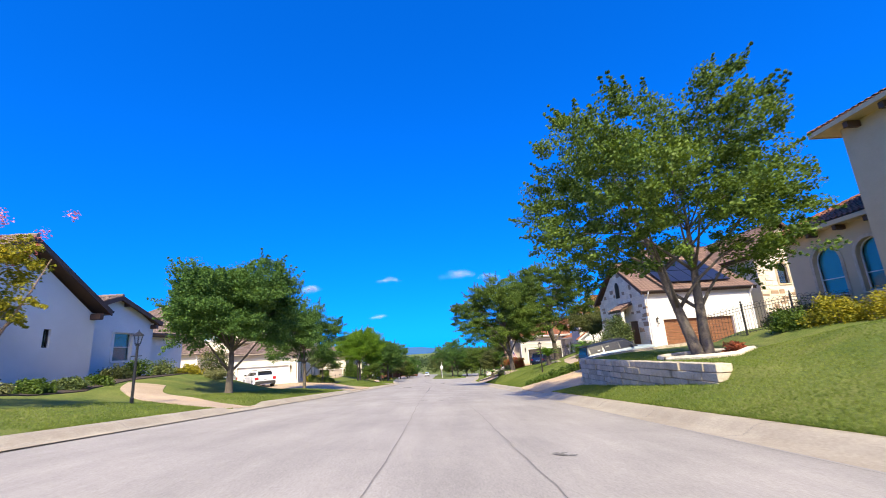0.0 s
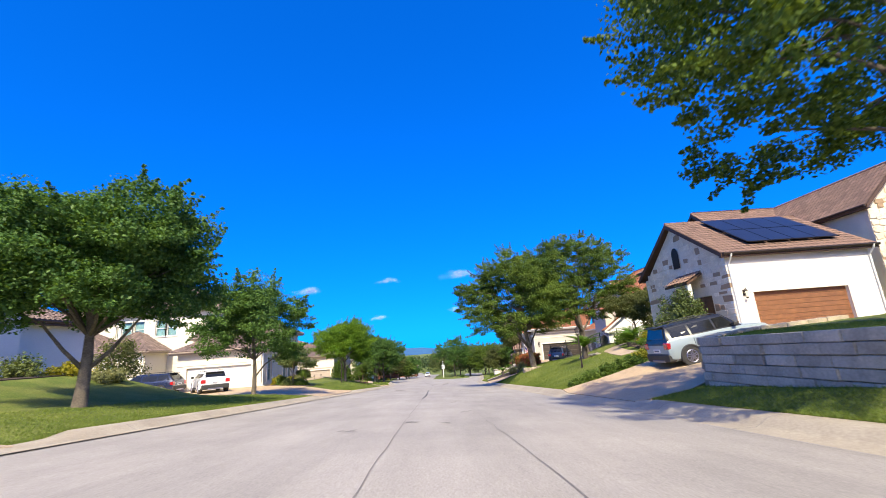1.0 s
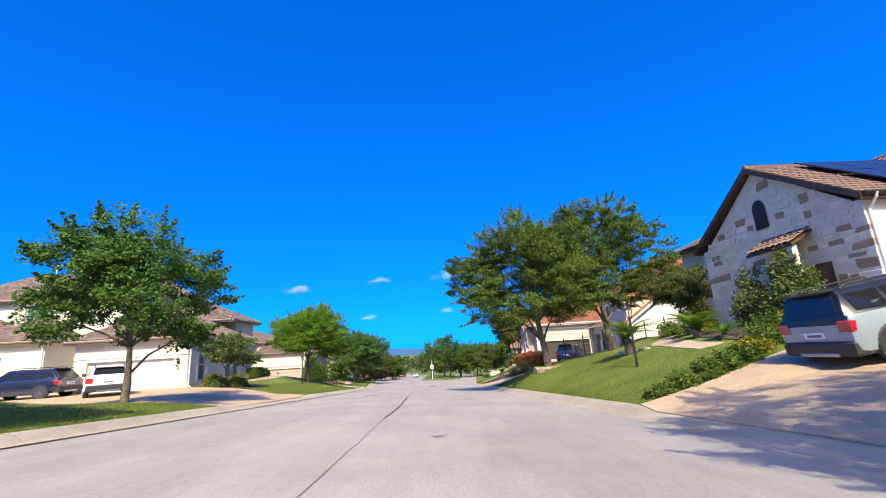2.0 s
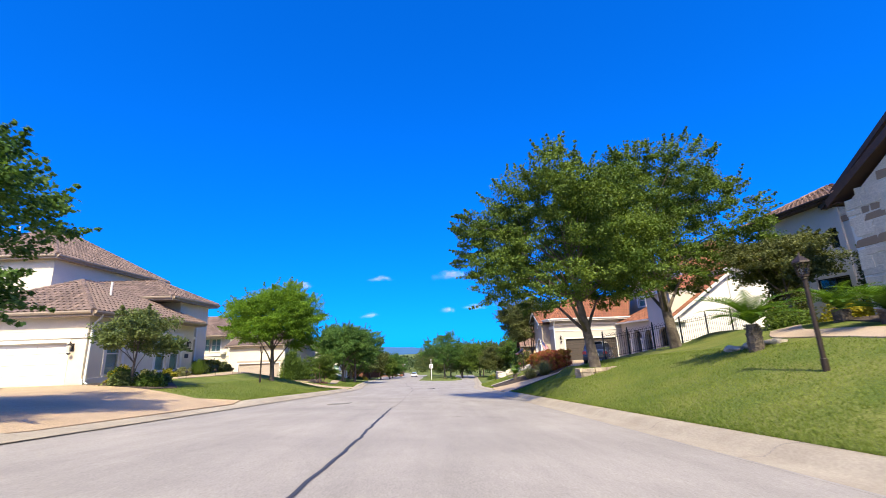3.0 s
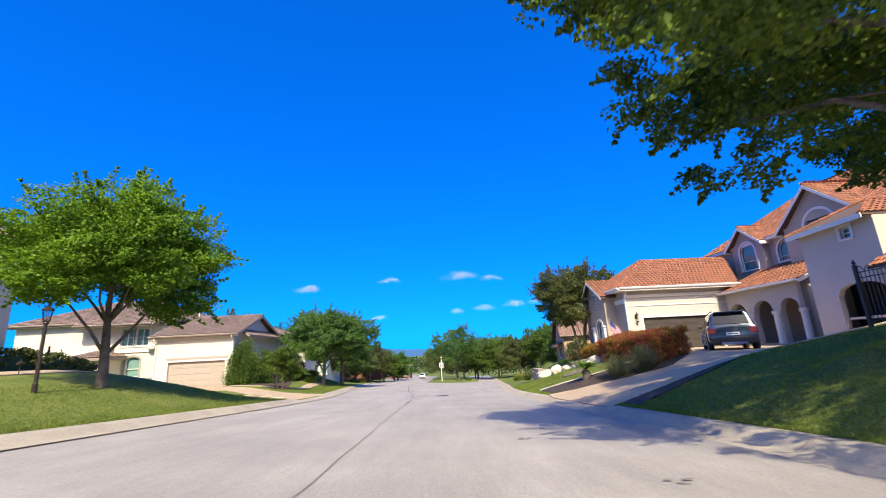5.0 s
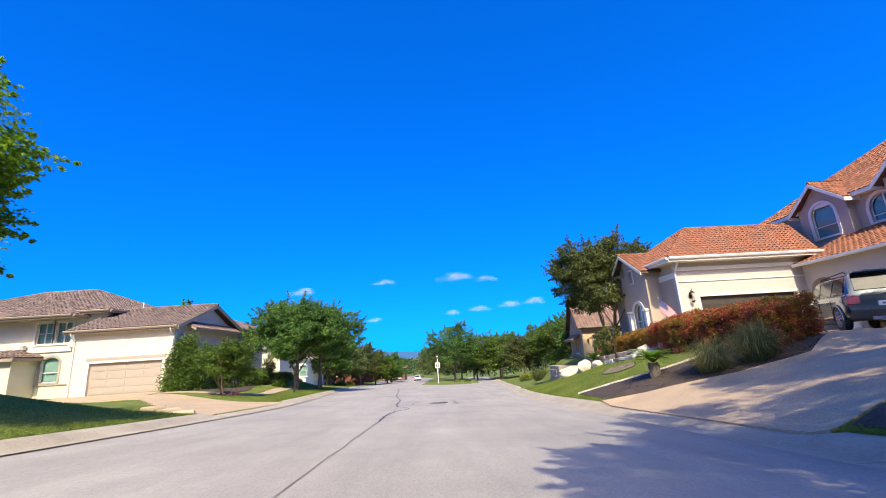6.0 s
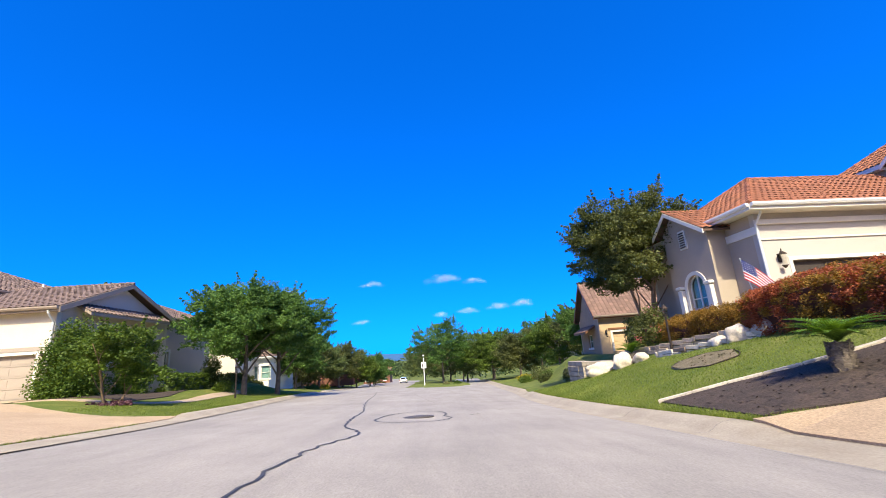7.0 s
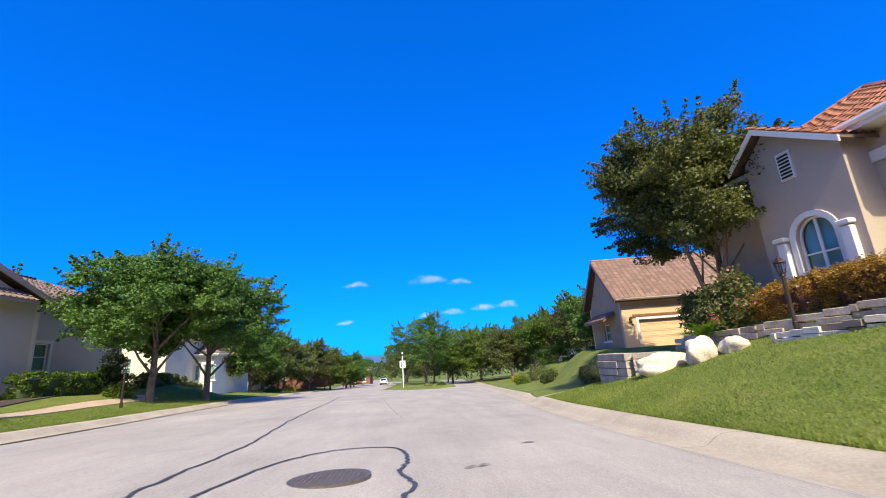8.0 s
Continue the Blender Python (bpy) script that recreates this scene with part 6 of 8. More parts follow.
awn = part("window_canopy", aw, BROWN_WOOD, W, "dark tiled window canopy on struts")
at_ = Shape()
tile_face(at_, [(2.02, -9.8, 2.67), (2.02, -6.6, 2.67), (0.9, -6.6, 3.15), (0.9, -9.8, 3.15)])
part("canopy_tiles", at_, TILE_BROWN, awn, fix=False)
for yy in (-6.75, -9.6):
    st = Shape()
    st.tube([(1.9, yy, 2.6), (0.92, yy, 1.75)], 0.04, 6)
    part("strut", st, BROWN_WOOD, awn)
got = add_block(W, -8.0, -0.8, -1.7, 5.2, 0, 3.35, WHITE_STUCCO, {"E": [(0.85, 1.15, 0.95, 1.4, 0), (0.85, 1.15, 1.6, 2.1, 0), (3.6, 5.1, 0.95, 2.6, 0)]}, {"E": (4.2, 4.6)})
a3, n3, o3 = got["E"]
for o in o3[:2]:
    add_window(W, a3, n3, o, 1, 0, 0.1, BRONZE, DARK_ROOM, sill=False)
add_window(W, a3, n3, o3[2], 1, 1, 0.14, TRIM, BLIND, WHITE_STUCCO)
hood = Shape()
hood.prism([(-0.8, 2.65 + 1.0 * math.cos(a), 2.6 + 0.36 * math.sin(a)) for a in np.linspace(0, math.pi, 11)], (0.07, 0, 0))
part("window_head", hood, WHITE_STUCCO, W)
for yy in (2.5, 5.0):
    cor = Shape()
    cor.box(-0.8, -0.42, yy - 0.1, yy + 0.1, 4.15 if yy < 3 else 2.95, 4.4 if yy < 3 else 3.2, bevel=0.02)
    part("corbel", cor, BROWN_WOOD, W)
add_roof(W, "gable_x", -8.0, -0.8, -1.7, 5.2, 3.4, 19, 0.35, TILE_BROWN, BROWN_WOOD, BRONZE, soffit=False)
got = add_block(W, -12, -2, 5.2, 10.5, 0, 2.6, WHITE_STUCCO, {}, {})
add_roof(W, "hip", -12, -2, 5.2, 10.5, 2.75, 22, 0.45, TILE_BROWN, BROWN_WOOD, BRONZE)

# tan house with arched windows at the start of the street
H = house_at(19.2, 22.6, 1.2, 0.0, "tan stucco house with teal arched windows and timber corbels")
got = add_block(H, 0, 9, -6.0, 0, 0, 4.35, TAN_STUCCO, {"W": [(1.5, 3.0, 1.1, 2.75, 0.75), (3.8, 5.2, 1.1, 2.75, 0.7)]})
a3, n3, o3 = got["W"]
for o in o3:
    add_window(H, a3, n3, o, 1, 1, 0.2, TRIM, SHUTTER, LIMESTONE)
add_roof(H, "hip", 0, 9, -6.0, 0, 4.5, 26, 0.65, TILE_RED, TAN_STUCCO, None)
for k in range(4):
    c = Shape()
    c.box(-0.5, 0.0, -0.7 - k * 1.5, -0.52 - k * 1.5, 4.05, 4.28, bevel=0.02)
    part("corbel", c, BROWN_WOOD, H)
wall_lantern(H, -0.02, -5.4, 2.9, (-1, 0), 1.4)
got = add_block(H, -1.0, 10, -20, -5.7, 0, 8.1, TAN_STUCCO, {"W": [(2.4, 4.6, 3.6, 5.4, 1.1), (7.5, 9.5, 3.6, 5.4, 1.0)]})
a3, n3, o3 = got["W"]
for o in o3:
    add_window(H, a3, n3, o, 2, 1, 0.3, BRONZE, DARK_ROOM, LIMESTONE)
add_roof(H, "hip", -1.0, 10, -20, -5.7, 8.3, 24, 0.75, TILE_RED, TAN_STUCCO, None)
for k in range(9):
    c = Shape()
    c.box(-1.6, -1.0, -6.6 - k * 1.5, -6.4 - k * 1.5, 7.8, 8.08, bevel=0.02)
    part("corbel", c, BROWN_WOOD, H)

# ochre gabled house further down
O = house_at(12.4, 85.0, -3.0, -7.0, "ochre stucco house with flat tile roof and low garage")
# street wall: its shade is put into a darker, rougher brown than the tan
got = add_block(O, 0, 9, 0, 5.8, 0, 2.5, {"all": TAN_STUCCO, "W": SHADED_BROWN_STUCCO}, {"S": [(0.9, 5.9, 0, 1.35, 0)], "W": [(2.4, 3.6, 0.3, 1.3, 0)]}, {"W": (2.9, 5.1), "E": (2.9, 5.1)})
a3, n3, o3 = got["S"]
add_garage_door(O, a3, n3, o3[0], TAN_STUCCO, "ochre sectional garage door")
trim_band(O, 0.6, 6.2, -0.06, 0, 1.5, 1.65, DOOR_WOOD)
a3, n3, o3 = got["W"]
add_window(O, a3, n3, o3[0], 1, 1, 0.1, TRIM, BLIND)
op_ = Shape()
pp = [(-0.75, 5.0, 1.5), (-0.75, 1.0, 1.5), (0.0, 1.0, 1.95), (0.0, 5.0, 1.95)]
op_.prism(pp, (0, 0, -0.14))
opr = part("pent_roof", op_, DOOR_WOOD, O, "narrow tiled roof over the window")
ot = Shape()
tile_face(ot, pp, 0.3, 0.36, 0.03)
part("pent_tiles", ot, TILE_FLAT, opr, fix=False)["kind"] = "stuff"
wall_lantern(O, 0.45, -0.02, 1.3)
add_roof(O, "gable_x", 0, 9, 0, 5.8, 2.55, 41, 0.35, TILE_FLAT, DOOR_WOOD, FASCIA_TAN, 0.3, 0.03)


# far houses between the trees
def far_house(x, y, w, d, h, yaw, wall, tile, label, kind="hip"):
    q = house_at(x, y, at(x, y) - 0.2, yaw, label)
    ops = [(k * w / 3 + 0.5, k * w / 3 + 1.5, 0.9, 2.2, 0) for k in range(3)]
    g = add_block(q, 0, w, 0, d, 0, h, wall, {"S": ops})
    a, n, o = g["S"]
    for c in o:
        add_window(q, a, n, c, 1, 1, 0.1, TRIM, BLIND)
    add_roof(q, kind, 0, w, 0, d, h + 0.1, 26, 0.4, tile, TRIM, GALV)
    return q


far_house(-30, 96, 12, 10, 3.6, 0, CREAM_STUCCO, TILE_BROWN, "cream house with brown roof behind street trees")
far_house(-20.5, 100.5, 4.0, 8, 3.0, 0, WHITE_STUCCO, TILE_BROWN, "white garage wing behind street trees")
far_house(-32, 116, 13, 10, 3.6, 0, GREY_STUCCO, TILE_FLAT, "grey house half hidden by trees")
far_house(-26, 136, 12, 10, 3.2, 0, BRICK, TILE_RED, "brick house with red roof far down the street")
far_house(-20, 190, 8, 9, 4.2, 0, BRICK, TILE_RED, "brick house closing the view down the street")
far_house(20, 98, 12, 9, 3.4, 8, CREAM_STUCCO, TILE_RED, "cream house with red roof beyond the crape myrtle")
far_house(24, 118, 12, 9, 3.6, 8, WHITE_STUCCO, TILE_RED, "white house with red roof among trees")


# ---- drives, paths, beds ----
def edge_r(y, d=0.5):
    return float(kerb_right(y)) + d


def edge_l(y, d=0.5):
    return float(kerb_left(y)) - d


draped("driveway_right", [(edge_r(19.8, 0.46), 19.8), (6.2, 20.5), (8.0, 22.0), (10.0, 23.4), (14.0, 24.5), (22.8, 24.8), (22.8, 30.75), (15.2, 30.75), (13.0, 30.6), (9.6, 29.4), (7.2, 28.4), (5.8, 27.9), (edge_r(27.6, 0.46), 27.7)], DRIVE, 0.04, "tan exposed-aggregate driveway rising to the garage", "driveway")
draped("driveway_upper", [(edge_r(53.2, 0.46), 53.2), (6.4, 53.7), (9.5, 54.3), (12.0, 55.4), (16.5, 56.2), (18.2, 57.0), (19.6, 61.5), (19.6, 69.3), (12.8, 69.2), (11.6, 62.5), (10.9, 59.6), (9.6, 58.75), (7.75, 59.05), (6.4, 60.1), (edge_r(61.2, 0.46), 61.2)], DRIVE, 0.04, "tan exposed-aggregate driveway under tree shade", "driveway")
draped("driveway_left", [(edge_l(32.8, 0.46), 32.6), (-8.6, 33.6), (-12.0, 34.0), (-30.0, 33.6), (-30.0, 48.5), (-22.6, 48.5), (-22.6, 44.1), (-15.0, 44.1), (-12.0, 42.2), (-8.6, 41.5), (edge_l(42.0, 0.46), 42.1)], DRIVE, 0.04, "tan paved motor court and driveway", "driveway")
draped("driveway_lower", [(edge_l(60.4, 0.46), 60.4), (-9.4, 62.4), (-13.6, 67.2), (-23.0, 67.2), (-23.0, 74.55), (-16.9, 74.55), (-16.2, 71.6), (-12.5, 69.2), (-9.6, 68.4), (edge_l(68.8, 0.46), 69.0)], DRIVE, 0.04, "tan concrete driveway below the garage", "driveway")


def strip(pts, width):
    line = curve_pts(pts, 6)
    a, b = [], []
    for k, p in enumerate(line):
        q = line[min(k + 1, len(line) - 1)] - line[max(k - 1, 0)]
        q = q / np.linalg.norm(q)
        n = np.array((-q[1], q[0])) * width / 2
        a.append(tuple(p + n))
        b.append(tuple(p - n))
    return a + b[::-1]


draped("path_left", strip([(edge_l(15.6, 0.45), 15.4), (-8.6, 16.1), (-10.6, 17.0), (-12.6, 18.4), (-14.2, 21.0)], 1.5), PATH, 0.03, "curving pinkish concrete garden path across the lawn", "path")
draped("path_upper", strip([(9.9, 32.6), (10.1, 34.6), (10.5, 36.1), (11.2, 38.4), (12.6, 40.2)], 0.9), PATH, 0.03, "pale concrete path along the planting bed", "path")
draped("path_side", strip([(-13.6, 48.0), (-13.2, 52.0), (-13.6, 57.0), (-15.4, 61.0)], 1.1), PATH, 0.03, "tan garden path beside the house", "path")
draped("path_lower", strip([(-16.4, 73.2), (-13.6, 73.0), (-11.8, 73.6), (-11.6, 76.0), (-12.4, 80.0), (-13.2, 86.0)], 0.8), PATH, 0.03, "narrow pale path past the hedge", "path")
draped("path_far", strip([(edge_r(80.9, 0.45), 80.9), (7.6, 80.8), (9.4, 81.0), (11.2, 81.6)], 1.2), PATH, 0.03, "pale concrete path crossing the far lawn", "path")


def bed(outline, label, seed, chips=900, name="mulch_bed", soil=None):
    ob = draped(name, outline, soil or MULCH, 0.035, label, "mulch bed", step=0.4)
    rng = np.random.default_rng(seed)
    xs, ys = [p[0] for p in outline], [p[1] for p in outline]
    s = Shape()
    n = 0
    while n < chips:
        x, y = rng.uniform(min(xs), max(xs)), rng.uniform(min(ys), max(ys))
        inside = False
        for (xa, ya), (xb, yb) in zip(outline, outline[1:] + outline[:1]):
            if (ya > y) != (yb > y) and x < xa + (xb - xa) * (y - ya) / (yb - ya):
                inside = not inside
        n += 1
        if not inside:
            continue
        z = at(x, y) + 0.045
        a, l = rng.uniform(0, 6.28), rng.uniform(0.012, 0.034)
        u, v = Vector((math.cos(a), math.sin(a), rng.uniform(-0.4, 0.6))) * l, Vector((-math.sin(a), math.cos(a), rng.uniform(-0.3, 0.3))) * l * 0.4
        c = Vector((x, y, z))
        s.quad(c - u - v, c + u - v, c + u + v, c - u + v)
    part("wood_chips", s, soil or MULCH, ob, fix=False)["kind"] = "stuff"
    return ob


bed([(4.95, 61.22), (6.4, 60.12), (7.75, 59.07), (9.6, 58.77), (10.88, 59.62), (11.4, 61.9), (10.4, 62.9), (9.2, 61.9), (8.0, 61.9), (7.0, 62.6), (6.1, 63.5), (5.1, 64.4)], "dark mulch bed edged with pale stone by the driveway", 3, 2600)
bed([(4.95, 51.9), (7.5, 52.6), (10.5, 53.9), (12.6, 55.0), (12.0, 55.38), (9.5, 54.28), (6.4, 53.68), (4.95, 53.1)], "dark mulch bed along the driveway in shade", 4, 1500)
bed([(7.1, 65.5), (7.7, 65.2), (8.1, 65.9), (8.1, 67.0), (7.7, 67.7), (7.2, 67.4), (6.95, 66.5)], "oval ring of dry soil and thin mulch in the lawn", 5, 500, soil=DRY_SOIL)
bed([(-10.8, 41.9), (-13.4, 42.3), (-14.8, 44.2), (-14.8, 52.4), (-13.9, 52.4), (-13.7, 48.2), (-12.2, 46.0), (-10.4, 43.4)], "planting bed beneath the cream wall", 6, 900)
bed([(-13.0, 74.4), (-16.6, 73.9), (-16.7, 82.0), (-14.6, 82.0), (-13.4, 78.0)], "planting bed under the garage gable", 8, 600)
bed([(10.6, 31.6), (13.2, 31.2), (14.7, 31.8), (14.7, 38.6), (12.6, 38.0), (11.2, 35.4)], "planting bed beside the stone gable", 9, 900)
bed([(-15.6, 8.2), (-13.4, 9.6), (-13.8, 17.0), (-15.6, 22.0), (-16.4, 28.0), (-19.0, 28.6), (-19.0, 21.4), (-17.3, 21.4), (-17.3, 8.2)], "planting bed along the white house", 10, 700)
bed([(6.8, 13.2), (7.5, 12.3), (8.7, 12.3), (9.5, 13.5), (8.9, 14.8), (7.3, 14.5)], "mulch ring with white stone rim under the street tree", 12, 500)

# pale edging stones of the mulch bed
for k, (a, b) in enumerate([((5.1, 64.45), (5.6, 63.95)), ((5.6, 63.95), (6.1, 63.5)), ((6.1, 63.5), (6.55, 63.05)), ((6.55, 63.05), (7.0, 62.6)), ((7.0, 62.6), (7.5, 62.25)), ((7.5, 62.25), (8.0, 61.95)), ((8.0, 61.95), (8.6, 61.9)), ((8.6, 61.9), (9.2, 61.95))]):
    s = Shape()
    va, vb = Vector((*a, at(*a))), Vector((*b, at(*b)))
    L_ = (vb - va).length
    q = (vb - va).to_track_quat("X", "Z").to_matrix().to_4x4()
    s.box(0.01, L_ - 0.01, -0.07, 0.07, -0.08, 0.075, bevel=0.015)
    e = part("edging_stone", s, BOULDER)
    e.matrix_world = Matrix.Translation(va) @ q
    tagged(e, "pale limestone edging block of the mulch bed", "edging stone", "edging stones")

# ---- low walls ----
def block_wall(pts, top, base_fn, courses, label, seed, wide=0.36, lens=(0.3, 0.75), mat=None, name="retaining_wall", top_line=False):
    """A wall of large rough blocks along a plan line; top(x, y) is its upper edge."""
    rng = np.random.default_rng(seed)
    root = thing(name, pose(pts[0][0], pts[0][1], base_fn(*pts[0])), label, "wall")
    o = Vector((pts[0][0], pts[0][1], base_fn(*pts[0])))
    me = stone_mesh()
    me.materials.append(mat or WALL_BLOCK)
    for (xa, ya), (xb, yb) in zip(pts, pts[1:]):
        L_ = math.hypot(xb - xa, yb - ya)
        u = Vector(((xb - xa) / L_, (yb - ya) / L_, 0))
        n = Vector((u.y, -u.x, 0))
        low = min(base_fn(xa, ya), base_fn(xb, yb)) - 0.1
        hi = max(top(xa, ya), top(xb, yb))
        h = (hi - low) / courses
        rows = courses
        if top_line:
            h = 0.2
            rows = int(math.ceil((hi - low) / h))
        for c in range(rows):
            a = -rng.uniform(0, 0.5) * (c % 2)
            while a < L_ - 0.05:
                w = rng.uniform(*lens)
                s0, s1 = max(0, a), min(L_, a + w)
                if s1 - s0 > 0.12:
                    m = (s0 + s1) / 2
                    t = top(xa + u.x * m, ya + u.y * m)
                    zc = t - (rows - c - 0.5) * h
                    ob = part("block", me, None, root)
                    m3 = Matrix((u * (s1 - s0 - 0.010), -n * (wide + rng.uniform(-0.02, 0.02)), Vector((0, 0, h - 0.008)))).transposed().to_4x4()
                    m3.translation = Vector((xa, ya, 0)) + u * m + Vector((0, 0, zc)) + n * rng.uniform(-0.03, 0.03) - o
                    ob.matrix_local = m3
                a += w
    return root


block_wall([(6.15, 9.6), (6.17, 12.0), (6.22, 15.0), (6.3, 17.6), (6.35, 19.75)], lambda x, y: 0.24 - 0.012 * (y - 9.2), lambda x, y: at(x - 0.5, y), 3, "low retaining wall of rough limestone blocks beside the lawn", 21, top_line=True)
block_wall([(6.45, 19.9), (8.0, 21.45), (10.0, 22.95), (14.0, 24.05)], lambda x, y: 0.13 + 0.045 * (x - 6.4), lambda x, y: at(x, y + 0.7), 3, "limestone block wall returning along the driveway", 22, top_line=True)
block_wall([(6.05, 43.5), (6.1, 42.8), (6.45, 42.4), (6.95, 42.15), (7.5, 42.0)], lambda x, y: -1.53 + 0.09 * (x - 5.95), lambda x, y: -1.86 + 0.16 * (x - 5.95), 3, "small dry-stone edge holding the tree's soil", 23, 0.24, (0.18, 0.42), EDGE_STONE, "stone_edge")
block_wall([(9.5, 66.2), (9.1, 67.7), (8.9, 69.0), (9.0, 71.2)], lambda x, y: at(x + 0.1, y) + 0.13, lambda x, y: at(x - 0.2, y) - 0.08, 4, "low ledge of pale flat stones above the lawn", 24, 0.4, (0.25, 0.7), STONE_WALL, "stone_edge")
block_wall([(9.9, 67.6), (9.8, 70.0), (9.7, 72.4), (10.0, 76.5)], lambda x, y: at(x, y) + 0.24, lambda x, y: at(x, y) - 0.1, 4, "weathered stone bed wall in front of the hedge", 25, 0.35, (0.3, 0.9), LIMESTONE, "stone_edge")
block_wall([(7.7, 77.6), (7.75, 75.6), (8.7, 75.0)], lambda x, y: -3.22, lambda x, y: at(x - 0.3, y) - 0.05, 5, "stacked grey flagstone steps at the lawn corner", 26, 0.6, (1.1, 2.2), GREY_SLAB, "stone_steps")
ring = Shape()
rp = [(6.8, 13.2), (7.5, 12.3), (8.7, 12.3), (9.5, 13.5), (8.9, 14.8), (7.3, 14.5)]
rc = curve_pts(rp + [rp[0]], 6)
ring.tube([(x, y, at(x, y) + 0.04) for x, y in rc], 0.10, 7, caps=False)
tagged(part("tree_ring", ring, BOULDER), "white rounded rim round the tree's mulch", "edging")
ring = Shape()
rp = [(7.1, 65.5), (7.7, 65.2), (8.1, 65.9), (8.1, 67.0), (7.7, 67.7), (7.2, 67.4), (6.95, 66.5)]
rc = curve_pts(rp + [rp[0]], 6)
ring.tube([(x, y, at(x, y) + 0.02) for x, y in rc], 0.018, 6, caps=False)
tagged(part("ring_edge", ring, BRONZE), "dark metal edge of the mulch ring", "edging")

for k, (x, y, rx, ry, h) in enumerate([(7.85, 74.1, 0.85, 0.42, 0.36), (8.3, 73.0, 0.5, 0.35, 0.46), (8.8, 72.4, 0.4, 0.32, 0.28), (9.05, 67.7, 0.32, 0.26, 0.2), (9.2, 67.0, 0.36, 0.3, 0.36), (9.5, 66.4, 0.3, 0.28, 0.3), (9.5, 37.8, 0.4, 0.3, 0.12), (9.15, 38.2, 0.3, 0.25, 0.12), (9.8, 37.3, 0.3, 0.22, 0.1)]):
    s = Shape()
    s.blob((0, 0, h * 0.35), (rx, ry, h), k + 3, 0.17, 14, 22)
    b = part("boulder", s, BOULDER, smooth=True)
    b.matrix_world = pose(x, y, at(x, y), 0, 0, 37 * k)
    tagged(b, "pale weathered limestone boulder on the lawn edge", "boulder", "boulders")

for x, y, turn in ((-8.15, 61.2, 25), (-8.95, 61.75, 40), (-9.75, 62.3, 30)):
    s = Shape()
    s.box(-0.34, 0.34, -0.2, 0.2, -0.1, 0.13, bevel=0.03)
    b = part("stone_slab", s, LIMESTONE)
    b.matrix_world = pose(x, y, at(x, y), 0, 0, turn)
    tagged(b, "rough limestone slab at the driveway edge", "stone", "edge slabs")

# ---- road marks ----
road_line("crack_seal", [(-0.72, 2), (-0.75, 7), (-1.0, 16), (-1.1, 22), (-1.2, 28)], 0.014, DUST, "thin joint along the middle of the street", 2, 0.02)
road_line("crack_seal", [(-1.2, 28), (-1.19, 31.5), (-1.3, 35.5), (-1.41, 40)], 0.065, TAR, "black tar seal along the road's middle joint", 3, 0.03)
road_line("crack_seal", [(-1.41, 40), (-1.37, 43), (-1.6, 52), (-1.7, 58)], 0.025, DUST, "thin crack along the middle of the street", 4, 0.03)
road_line("crack_seal", [(0.93, 2), (0.85, 6), (0.8, 12), (0.6, 18)], 0.014, DUST, "thin crack in the right lane", 5, 0.03)
road_line("crack_seal", [(-1.7, 58), (-1.75, 61), (-1.35, 63), (-1.9, 64.6), (-2.15, 67), (-2.3, 70), (-3.1, 76), (-3.9, 86), (-4.6, 93)], 0.06, TAR, "black tar seal wandering past the manhole", 6, 0.05)
road_line("crack_seal", [(0.2, 74), (-0.5, 80), (-1.1, 86)], 0.035, DUST, "thin crack before the island", 7, 0.03)
road_line("crack_seal", [(-1.45, 66.2), (-1.2, 67.7), (-0.6, 68.6), (0.2, 68.6), (0.42, 67.6), (0.35, 66.8), (0.5, 66.1), (0.1, 65.3), (-0.7, 65.2), (-1.3, 65.6), (-1.45, 66.2)], 0.06, TAR, "tar seal round the manhole's square patch", 8, 0.03)


for edge, side, label in ((kerb_right, -1, "dark joint along the street's right gutter"), (kerb_left, 1, "dark joint along the street's left gutter")):
    road_line("gutter_joint", [(float(edge(y)) + side * 0.5, y) for y in range(-4, 106, 5)], 0.012, DUST, label, 30 + side, 0.004)


def road_patch(name, outline, mat, lift, label, category):
    return draped(name, outline, mat, lift, label, category, step=0.4, fn=road_z)


road_patch("oil_stain", [tuple(q) for q in curve_pts([(-4.05, 42.2), (-3.85, 42.0), (-3.6, 42.2), (-3.4, 42.6), (-3.3, 43.3), (-3.5, 43.1), (-3.65, 42.8), (-3.9, 42.6), (-4.05, 42.2)], 5)][:-1], PATCHM, 0.002, "dark asphalt patch on the pale street", "road patch")
man = thing("manhole_cover", Matrix.Translation((-0.36, 66.65, float(road_z(-0.36, 66.65)) + 0.004)) @ Matrix.Rotation(math.atan(-0.0608), 4, "X"), "round cast-iron manhole cover in the street", "manhole cover")
s = Shape()
s.tube([(0, 0, -0.06), (0, 0, 0.010), (0, 0, 0.012)], [0.42, 0.42, 0.40], 32)
part("rim", s, IRON, man)
s = Shape()
s.tube([(0, 0, -0.04), (0, 0, 0.016)], [0.36, 0.36], 32)
for i in range(-6, 7):
    for j in range(-6, 7):
        if (i * 0.05) ** 2 + (j * 0.05) ** 2 < 0.105:
            s.box(i * 0.05 - 0.016, i * 0.05 + 0.016, j * 0.05 - 0.016, j * 0.05 + 0.016, 0.016, 0.021)
part("lid", s, IRON, man)
rng = np.random.default_rng(9)
